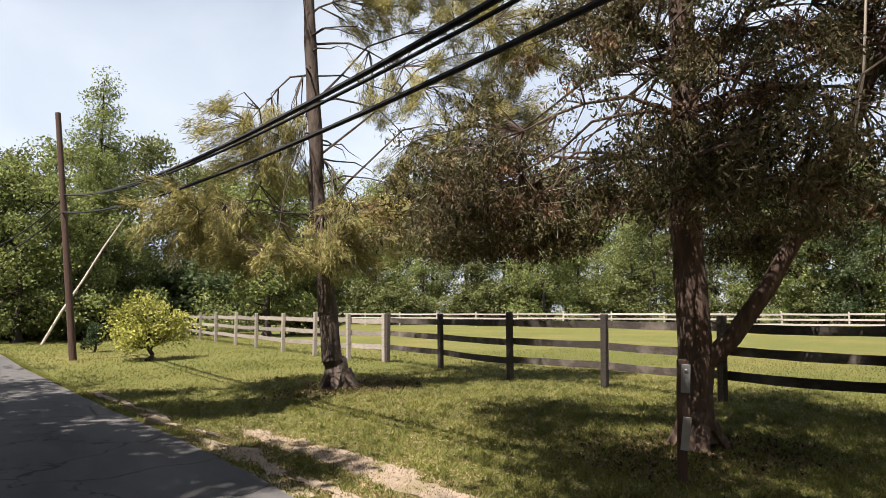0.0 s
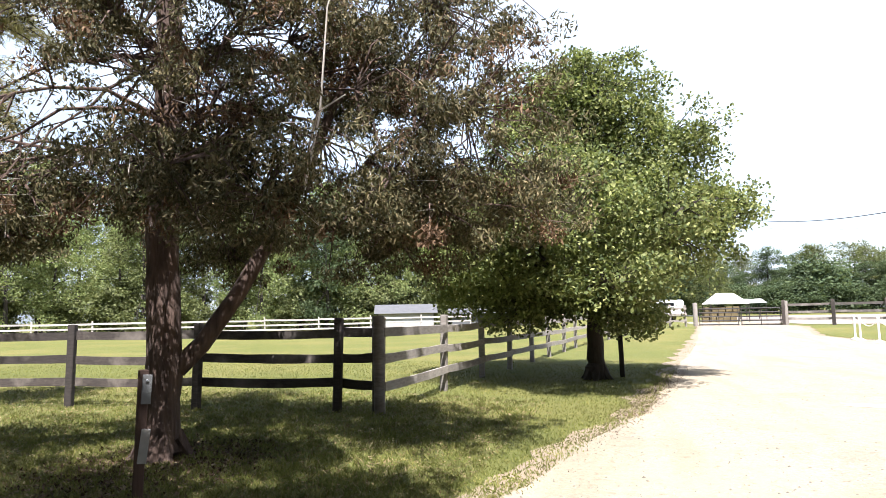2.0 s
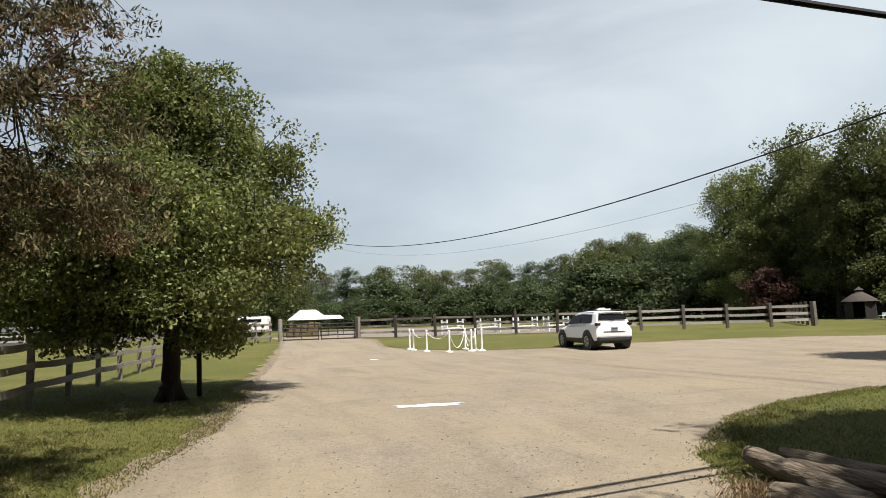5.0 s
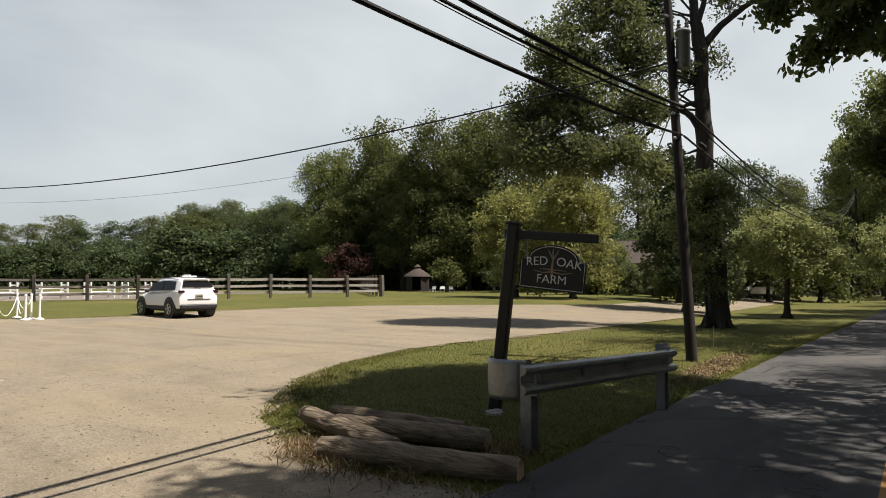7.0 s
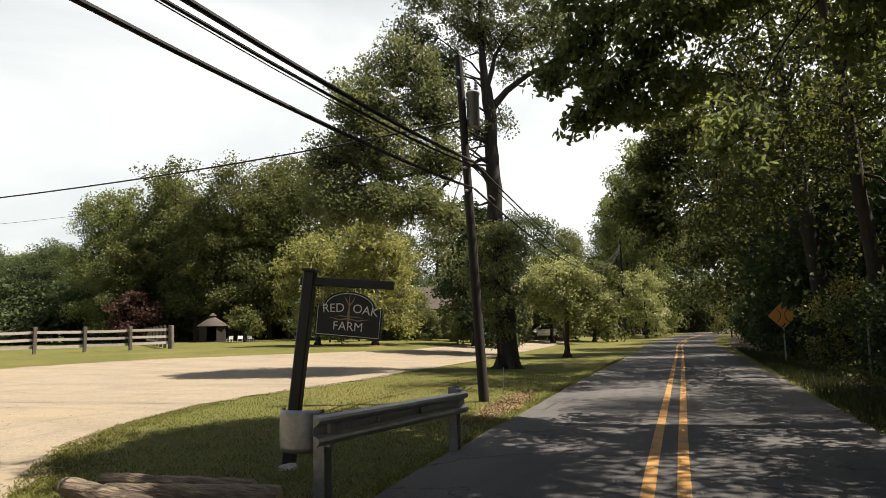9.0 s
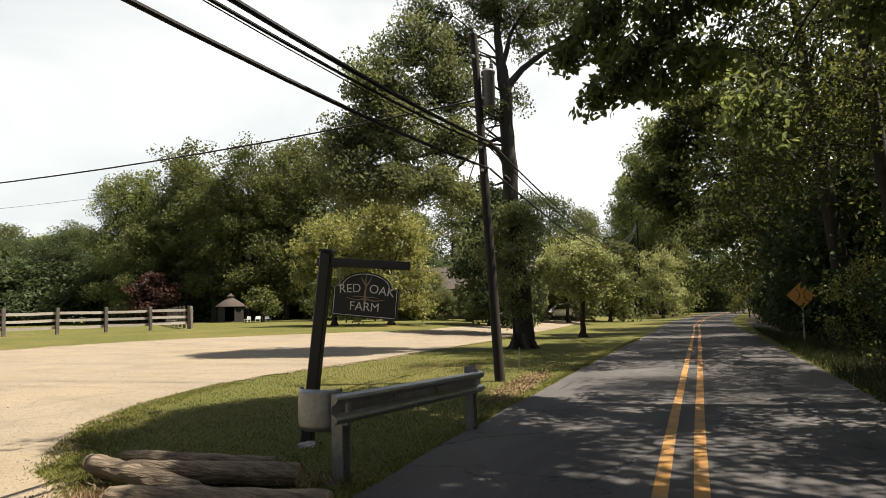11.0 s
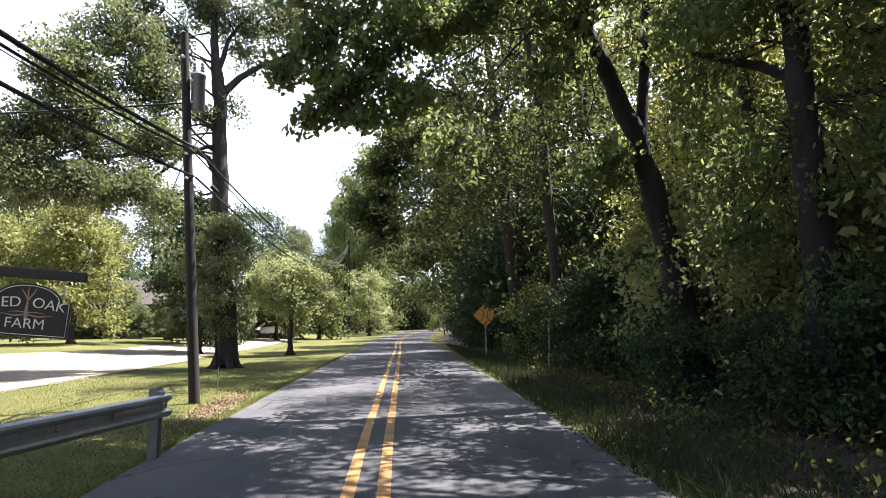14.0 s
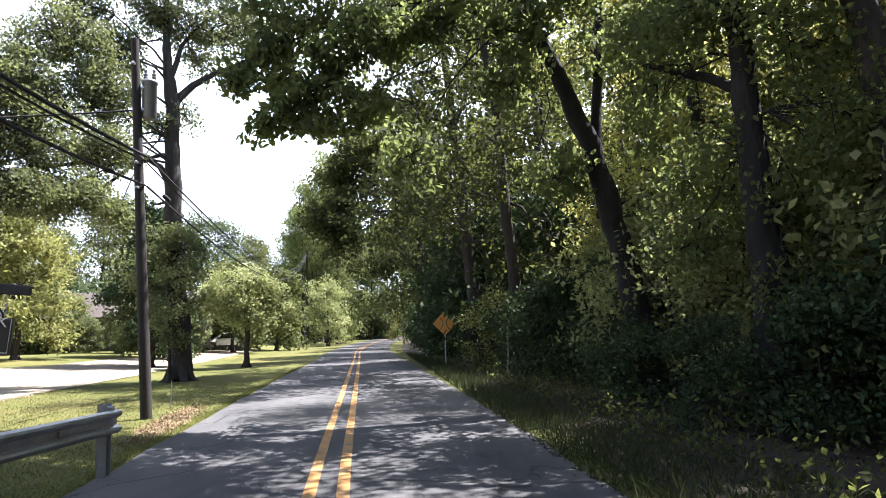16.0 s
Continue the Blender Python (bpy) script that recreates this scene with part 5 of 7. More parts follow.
def row(az0, az1, dist, el0, el1, n, shake=0.12, wide=1.0, only=None):
    for k in range(n):
        u = (k + 0.5) / n
        d = dist * rng_w.uniform(1 - shake, 1 + shake)
        el = el0 + (el1 - el0) * u + rng_w.uniform(-0.26, 0.10) * abs(el0) * 0.7
        far_tree(az0 + (az1 - az0) * u + rng_w.uniform(-0.6, 0.6), d, 1.55 + d * math.tan(radians(el)), rng_w.choice(only) if only else None, wide)


row(-85.4, -60.0, 150, 4.3, 4.9, 15, 0.08, 1.4)
row(-60.0, -50.0, 120, 6.3, 6.9, 7, 0.08, 1.3, only=FAR[1:] + FAR_B)
row(-87.3, -55.6, 140, 3.0, 3.7, 15, 0.05, 1.5, only=FAR[:2])
row(-59.6, -49.0, 112, 5.6, 6.8, 7, 0.06, 1.3)
row(-48.6, -42.0, 92, 10.2, 12.0, 7, 0.06, 0.9, only=FAR_B)
row(-47.5, -33.0, 88, 8.0, 9.5, 10, 0.04, 1.1, only=FAR)
row(-43.0, -31.2, 84, 13.2, 13.4, 10, 0.06, only=FAR[2:] + FAR_B[1:2])
row(-33.1, -9.9, 74, 9.5, 9.0, 11, 0.10)
row(-9.9, 2.8, 125, 8.0, 9.5, 7, 0.1)
row(-101.0, -83.4, 118, 5.4, 5.2, 8, 0.10)
row(-167.0, -99.1, 95, 12.0, 12.0, 24, 0.08, only=FAR_B)
row(-169.0, -103.0, 82, 8.0, 7.5, 15, 0.04, 1.2, only=FAR_B)
row(-194.4, -165.1, 52, 12.5, 13.0, 10, 0.10, only=FAR_B)
row(-189.2, -170.9, 44, 10, 9, 5, 0.05, only=FAR_B)

for az, dist, el in ((-6.1, 92, 10.2), (-5.2, 96, 12.4), (-4.0, 100, 14.6), (-3.2, 90, 13.0), (-4.6, 108, 11.0)):
    far_tree(az, dist, 1.55 + dist * math.tan(radians(el)), rng_w.choice(FAR_B), 0.8)


def hedge(az0, az1, dist, n, lo, hi):
    """Low growth that closes the foot of a tree line."""
    for k in range(n):
        x, y = polar(az0 + (az1 - az0) * (k + 0.5) / n + rng_w.uniform(-0.5, 0.5), dist * rng_w.uniform(0.96, 1.04))
        s = rng_w.uniform(lo, hi)
        copy_thing(FAR_BUSH, Matrix.Translation(foot(x, y, -0.2)) @ pose(0, 0, 0, 0, 0, rng_w.uniform(0, 360)) @ Matrix.Diagonal((s * 1.3, s * 1.3, s, 1)))


FAR_BUSH = wild_tree("far_bush", foot(-65.78, 74.19), 4.5, 3.0, 0.2, 161, L_FAR, "leafy bush at the foot of the tree line", clumps=120, per=40, length=0.3, width=0.18, spread=0.5, radius=0.1, twigs=0.1, lobes=9,
                     group="far woods", category="bush", twig=0.02)
hedge(-85.4, -55.6, 134, 17, 0.8, 2.2)
hedge(-59.6, -43.8, 104, 11, 0.8, 2.1)
hedge(-44.7, -30.2, 90, 9, 1.0, 1.6)
hedge(-32.2, -10.8, 70, 12, 0.9, 1.4)
hedge(-9.9, 1.8, 118, 6, 1.2, 2.0)
hedge(-103.0, -85.4, 112, 7, 1.2, 1.8)
hedge(-195.5, -167.0, 48, 9, 0.6, 1.0)

# ---- poles and cables ----
def utility_pole(at, top, lean, label, foot_radius=0.15, wood=None):
    p = thing("utility_pole", at, label, "utility pole", "utility poles")
    n = 9
    pts = [(lean[0] * k / n, lean[1] * k / n, -0.3 + (top + 0.3) * k / n) for k in range(n + 1)]
    tube("pole", pts, [foot_radius * (1 - 0.3 * k / n) for k in range(n + 1)], wood or M_POLE, p, 14)
    return p, lambda h: Vector(at) + Vector((lean[0] * h / top, lean[1] * h / top, h))


pa_at, pb_at = (-1.66, -24.99, -0.02), (-4.33, 13.65, gz(-4.33, 13.65) - 0.02)
pc_at = (-8.85, 88.06, gz(-8.85, 88.06) - 0.02)
pole_a, on_a = utility_pole(pa_at, 8.1, (0.82, -0.04), "leaning brown wooden utility pole on roadside lawn", 0.12, M_POLE_BROWN)
pole_b, on_b = utility_pole(pb_at, 7.48, (-0.33, -0.1), "dark wooden utility pole with grey transformer beside road", 0.11)
pole_c, on_c = utility_pole(pc_at, 12.4, (0.0, 0.0), "distant wooden utility pole at roadside", 0.17)
# transformer and fittings of the near pole
revolve("transformer", [(0.0, 0), (0.12, 0.0), (0.14, 0.03), (0.14, 0.70), (0.155, 0.72), (0.155, 0.76), (0.11, 0.81), (0.0, 0.83)], M_GREY_METAL, pole_b,
        (-0.07, 0.03, 5.88), label="grey steel transformer can")
tr = [o for o in pole_b.children if o.name.startswith("transformer")][0]
for dx in (-0.08, 0.08):
    revolve("bushing", [(0.0, 0), (0.03, 0.0), (0.05, 0.05), (0.028, 0.07), (0.05, 0.11), (0.028, 0.13), (0.035, 0.2), (0, 0.22)], M_GREY_METAL, tr, (dx, 0, 0.81), sides=10)
for z in (6.05, 6.5):
    part("bracket", box((0.14, 0.06, 0.05), (-0.2, -0.06, z), bevel=0.008), M_STEEL, pole_b)
for z in (4.45, 4.95, 6.95):
    part("bolt", box((0.05, 0.26, 0.05), (-0.044 * z, -0.05 - 0.013 * z, z), bevel=0.01), M_STEEL, pole_b)
for z in (4.6, 5.1):
    part("bolt", box((0.05, 0.26, 0.05), (0.3, 0, z), bevel=0.01), M_STEEL, pole_a)


def cable(a, b, sag, r, label, name="overhead_cable", n=28):
    a, b = Vector(a), Vector(b)
    pts = [a.lerp(b, k / n) - Vector((0, 0, 4 * sag * (k / n) * (1 - k / n))) for k in range(n + 1)]
    ob = thing(name, tuple(a), label, "cable", "overhead cables")
    tube("strand", [p - a for p in pts], r, M_CABLE, ob, 6)
    return ob


LOW, HIGH = "black telephone cable slung between utility poles", "black power line slung between utility poles"
cable((-1.21, -24.99, 5.37), (-4.41, 13.6, 5.04), 1.40, 0.030, HIGH)
cable((-1.13, -24.99, 5.38), (-4.47, 13.6, 4.97), 1.455, 0.018, HIGH)
cable((-1.15, -24.99, 5.31), (-4.45, 13.6, 4.86), 1.38, 0.006, "thin black wire slung between utility poles")
cable((-1.11, -24.99, 4.80), (-4.43, 13.6, 4.46), 1.23, 0.025, LOW)
cable((-4.41, 13.72, 5.04), on_c(12.2), 2.4, 0.020, HIGH)
cable((-4.47, 13.72, 4.97), on_c(12.0), 2.5, 0.014, HIGH)
cable((-4.43, 13.72, 4.46), on_c(11.8), 2.5, 0.022, LOW)
cable((-1.21, -24.99, 5.37), (4.29, -62.3, 7.0), 1.2, 0.028, HIGH)
cable((-1.11, -24.99, 4.80), (4.29, -62.3, 6.4), 1.2, 0.026, LOW)
# service drop across the yard
cable((-4.5, 13.65, 6.0), (-60.0, 6.0, 10.0), 2.6, 0.018, "black service cable crossing above the yard", n=40)
cable((-4.5, 13.65, 5.2), (-60.0, 6.0, 9.7), 2.6, 0.004, "thin wire crossing above the yard", n=40)
# splice on the low cable
sp = thing("cable_splice", (-4.5, 15.2, 4.52), "black splice case hanging on cable", "cable splice")
tube("case", [(0, -0.2, 0), (0, -0.16, 0), (0, 0.16, -0.03), (0, 0.2, -0.03)], [0.03, 0.05, 0.05, 0.03], M_CABLE, sp, 10)
sp = thing("cable_splice", (-4.23, 11.3, 4.19), "grey splice case hanging on cable", "cable splice")
tube("case", [(0, -0.2, 0), (0, -0.16, 0), (0, 0.16, 0.03), (0, 0.2, 0.03)], [0.02, 0.035, 0.035, 0.02], M_CABLE, sp, 10)


# ---- farm sign ----
M_BOARD = plain("sign_black", (0.02, 0.021, 0.022), 0.4)
M_GOLD = plain("sign_tan", (0.34, 0.24, 0.15), 0.6)
M_LETTER = plain("sign_cream", (0.88, 0.86, 0.80), 0.55, wear=0.05)


def lettering(words, size, at, parent, material, tip=0.0):
    cu = bpy.data.curves.new("letters", "FONT")
    cu.body, cu.size, cu.extrude = words, size, 0.004
    cu.align_x, cu.align_y = "CENTER", "CENTER"
    cu.offset = -0.001
    tmp = bpy.data.objects.new("letters", cu)
    me = bpy.data.meshes.new_from_object(tmp)
    bpy.data.objects.remove(tmp)
    ob = finish("lettering", me, material, parent)
    ob.matrix_local = pose(*at, 90, tip, 0)
    return ob


sign = thing("farm_sign", (-4.63, 6.99, gz(-4.63, 6.99) - 0.09), "black hanging farm sign with cream lettering on leaning post", "sign", turn=13, tilt=(1.0, 3.0))
DX = 0.15    # the post leans more than its arm
part("post", box((0.135, 0.135, 2.33), (0.087, 0, 1.165), (0, 4.2, 0), bevel=0.012), M_BLACK, sign)
part("cap", box((0.17, 0.17, 0.035), (0.172, 0, 2.342), (0, 4.2, 0), bevel=0.01), M_BLACK, sign)
part("arm", box((1.12, 0.07, 0.10), (0.47 + DX, 0, 2.195), (0, 2.0, 0), bevel=0.008), M_BLACK, sign)
for x in (0.19 + DX, 0.83 + DX):
    links = [Vector((x, 0, 2.165 - 0.03 * (x - DX) - 0.021 * k)) for k in range(11)]
    tube("chain", [q + Vector((0.006 * (-1) ** k, 0.004 * (-1) ** (k // 2), 0)) for k, q in enumerate(links)], 0.006, M_STEEL, sign, 6)


def board_outline(w, h, rise, n=14):
    pts = [(-w / 2, 0), (w / 2, 0), (w / 2, h - rise), (w / 2 - 0.09, h - rise)]
    r = w / 2 - 0.09
    pts += [(r * math.cos(math.pi * k / n), h - rise + rise * math.sin(math.pi * k / n)) for k in range(1, n)]
    pts += [(-w / 2 + 0.09, h - rise), (-w / 2, h - rise)]
    return pts


def plate_mesh(outline, thick, y=0.0):
    bm = bmesh.new()
    f = [bm.verts.new((x, y, z)) for x, z in outline]
    face = bm.faces.new(f)
    got = bmesh.ops.extrude_face_region(bm, geom=[face])
    bmesh.ops.translate(bm, verts=[g for g in got["geom"] if isinstance(g, bmesh.types.BMVert)], vec=(0, thick, 0))
    bmesh.ops.recalc_face_normals(bm, faces=bm.faces)
    return bm


board = part("board", plate_mesh([(x + 0.51 + DX, z + 1.50) for x, z in board_outline(0.79, 0.53, 0.17)], 0.03, -0.015), M_BOARD, sign, "black painted board")
rim = [Vector((x + 0.51 + DX, -0.018, z + 1.52)) for x, z in board_outline(0.75, 0.49, 0.16)]
tube("border", rim + [rim[0]], 0.004, M_LETTER, board, 5, "cream painted border line")
lettering("RED", 0.145, (0.32 + DX, -0.020, 1.825), board, M_LETTER, -6)
lettering("OAK", 0.145, (0.705 + DX, -0.020, 1.825), board, M_LETTER, 6)
lettering("FARM", 0.145, (0.51 + DX, -0.020, 1.625), board, M_LETTER)
# the painted tree on the board
emb_v, emb_f = [], []
for pts, r in (([(0.51, 1.66), (0.505, 1.78), (0.51, 1.90)], 0.016), ([(0.51, 1.86), (0.47, 1.93), (0.44, 1.97)], 0.008), ([(0.51, 1.86), (0.55, 1.93), (0.57, 1.98)], 0.008),
               ([(0.51, 1.72), (0.40, 1.70), (0.28, 1.72)], 0.008), ([(0.51, 1.72), (0.62, 1.70), (0.75, 1.725)], 0.008), ([(0.51, 1.74), (0.42, 1.745), (0.35, 1.735)], 0.006),
               ([(0.51, 1.74), (0.60, 1.745), (0.68, 1.735)], 0.006), ([(0.51, 1.88), (0.50, 1.95), (0.51, 2.0)], 0.008)):
    tube_data([(x + DX, -0.0165, z) for x, z in pts], [r, r * 0.9, r * 0.3], 6, emb_v, emb_f)
emb_v = [Vector((p.x, -0.0155 + (p.y + 0.0165) * 0.12, p.z)) for p in emb_v]
raw("tree_emblem", emb_v, emb_f, M_GOLD, board, "tan painted tree emblem", True)
# the board hangs a little askew
board.matrix_local = Matrix.Translation((0.51 + DX, 0, 1.84)) @ Matrix.Rotation(radians(3.2), 4, "Y") @ Matrix.Translation((-0.51 - DX, 0, -1.775))
st = thing("foot_stone", (-4.51, 6.81, gz(-4.51, 6.81)), "pale grey stone on grass at sign foot", "stone")


def rock_mesh(r, seed, flat=0.6):
    bm = bmesh.new()
    bmesh.ops.create_icosphere(bm, subdivisions=3, radius=r)
    for v in bm.verts:
        v.co *= 1 + 0.34 * noise.noise(v.co * (1.6 / r) + Vector((seed, 0, 0))) + 0.14 * noise.noise(v.co * (4.5 / r) + Vector((0, seed, 0)))
        v.co.z *= flat
    return bm


part("stone", rock_mesh(0.12, 3.0, 0.45), M_STONE, st)

# ---- guard rail ----
rail = thing("guard_rail", (-3.22, 5.42, gz(-3.22, 5.42)), "short galvanised steel guard rail on posts beside road", "guard rail")
RD = Vector((0.30, 2.86, -0.08))
RN = Vector((RD.y, -RD.x, 0)).normalized()
PROFILE = [(-0.125, 0.03), (-0.105, 0.062), (-0.085, 0.072), (-0.065, 0.062), (-0.036, 0.012), (0.0, 0.008), (0.036, 0.012), (0.065, 0.062), (0.085, 0.072), (0.105, 0.062), (0.125, 0.03)]


def w_beam(u0, u1, steps, z0, flare=None):
    v, f = [], []
    for i in range(steps + 1):
        u = u0 + (u1 - u0) * i / steps
        base = RD * u
        for dz, out in PROFILE:
            s = flare(u) if flare else 1.0
            v.append(base + Vector((0, 0, z0 + dz * s)) + RN * out)
    m = len(PROFILE)
    for i in range(steps):
        for k in range(m - 1):
            a = i * m + k
            f.append((a, a + 1, a + m + 1, a + m))
    return v, f


bv, bf = w_beam(-0.05, 1.0, 12, 0.675)
beam = raw("beam", bv, bf, M_STEEL, rail, "dented galvanised beam", False)
mod = beam.modifiers.new("thickness", "SOLIDIFY")
mod.thickness = 0.006
# flared, rounded terminal
tv, tf = [], []
for i in range(9):
    a = math.pi * i / 8
    base = -RD.normalized() * (0.20 * math.sin(a)) + RN * (0.22 * math.cos(a) - 0.33) + RD * 0.06
    for k in range(9):
        z = 0.455 + 0.375 * k / 8
        bulge = 0.02 * math.sin(math.pi * k / 8)
        tv.append(base * (1 + bulge) + Vector((0, 0, z)))
for i in range(8):
    for k in range(8):
        a = i * 9 + k
        tf.append((a, a + 9, a + 10, a + 1))
term = raw("terminal", tv, tf, M_STEEL, rail, "rounded grey end terminal", True)
mod = term.modifiers.new("thickness", "SOLIDIFY")
mod.thickness = 0.006
for u in (0.03, 0.955):
    q = RD * u - RN * 0.06
    bm = box((0.010, 0.13, 0.95), (q.x, q.y, 0.32), (0, 0, 10))
    box((0.10, 0.010, 0.95), (q.x, q.y + 0.065, 0.32), (0, 0, 10), bm=bm)
    box((0.10, 0.010, 0.95), (q.x, q.y - 0.065, 0.32), (0, 0, 10), bm=bm)
    part("post", bm, M_STEEL, rail)
    part("spacer", box((0.10, 0.08, 0.26), (q.x + RN.x * 0.05, q.y + RN.y * 0.05, 0.64), (0, 0, 10), bevel=0.01), M_STEEL, rail)
for u in (0.3, 0.6, 0.955):
    for dz in (-0.05, 0.05):
        q = RD * u + RN * 0.03 + Vector((0, 0, 0.675 + dz * 0.3))
        part("bolt", box((0.03, 0.03, 0.03), tuple(q), bevel=0.008), M_STEEL, rail)

# ---- logs ----
def log(a, b, r, label, lift=0.0, seed=0):
    rng = random.Random(seed)
    za, zb = gz(*a) + r * 0.85 + lift, gz(*b) + r * 0.85 + lift * 0.2
    p, q = Vector((*a, za)), Vector((*b, zb))
    ob = thing("log", tuple(p), label, "log", "cut logs")
    n = 12
    pts = [(q - p) * k / n + Vector((rng.uniform(-1, 1), rng.uniform(-1, 1), rng.uniform(-1, 1))) * r * 0.06 for k in range(n + 1)]
    v, f = tube_data(pts, [r * rng.uniform(0.94, 1.05) * (0.94 if k in (0, n) else 1.0) for k in range(n + 1)], 14, cap=False)
    v = [w + Vector((rng.uniform(-1, 1), rng.uniform(-1, 1), rng.uniform(-1, 1))) * r * 0.07 for w in v]
    raw("stem", v, f, M_LOG, ob, "", True)
    d = (q - p).normalized()
    for c, s in ((Vector((0, 0, 0)), -1), (q - p, 1)):
        tube("cut_end", [c - d * s * 0.02, c + d * s * 0.004], [r * 0.93, r * 0.9], M_LOG_END, ob, 14, "", False)
    return ob


log((-5.55, 4.86), (-4.08, 4.6), 0.095, "weathered cut log propped across the pile", 0.10, 1)
log((-4.62, 4.24), (-2.86, 4.66), 0.11, "weathered grey cut log lying by gravel edge", 0.0, 2)
log((-5.16, 4.93), (-3.6, 5.34), 0.105, "weathered split log in log pile", 0.03, 3)
log((-5.7, 5.4), (-4.1, 5.66), 0.08, "weathered cut log at back of pile", 0.04, 4)


# ---- car ----
M_CARPAINT = plain("car_white", (0.86, 0.86, 0.86), 0.45, 0.0, 0.3, 0.01)
M_GLASS_DARK = plain("tinted_glass", (0.010, 0.011, 0.012), 0.08, 0.0, 0.0, 0.0)
M_GLASS_DARK.node_tree.nodes["Principled BSDF"].inputs["Specular IOR Level"].default_value = 0.08
M_TRIM = plain("black_plastic", (0.022, 0.022, 0.024), 0.55)
M_RIM = plain("alloy", (0.55, 0.56, 0.58), 0.3, 0.8)
M_TAIL = plain("tail_lamp_red", (0.035, 0.008, 0.008), 0.15, 0.0, 0.6, 0.0)
M_PLATE = plain("number_plate", (0.30, 0.29, 0.2), 0.5)
M_BAR = plain("dark_bar", (0.05, 0.06, 0.08), 0.6)


def loft(sections):
    """A skin over cross-sections of equal length, closed at both ends."""
    bm = bmesh.new()
    rows = [[bm.verts.new(p) for p in s] for s in sections]
    m = len(rows[0])
    for a, b in zip(rows, rows[1:]):
        for k in range(m):
            bm.faces.new((a[k], a[(k + 1) % m], b[(k + 1) % m], b[k]))
    bm.faces.new(rows[0][::-1])
    bm.faces.new(rows[-1])
    bmesh.ops.recalc_face_normals(bm, faces=bm.faces)
    return bm


def ring(x, z0, z1, half, top_half, r=0.12):
    """A rounded car cross-section at length x."""
    pts = [(-half + r * 0.6, z0), (-half, z0 + r), (-half - 0.015, (z0 + z1) * 0.5), (-top_half, z1 - r * 0.6), (-top_half + r, z1)]
    return [(x, y, z) for y, z in pts] + [(x, -y, z) for y, z in reversed(pts)]


def cab_ring(x, z0, z1, half, top_half):
    """A cabin cross-section: straight sloping sides, rounded roof edge."""
    a = 0.86
    pts = [(-half, z0), (-(half * (1 - a) + top_half * a), z0 + (z1 - z0) * a), (-top_half + 0.05, z1 - 0.012), (-top_half + 0.22, z1)]
    return [(x, y, z) for y, z in pts] + [(x, -y, z) for y, z in reversed(pts)]


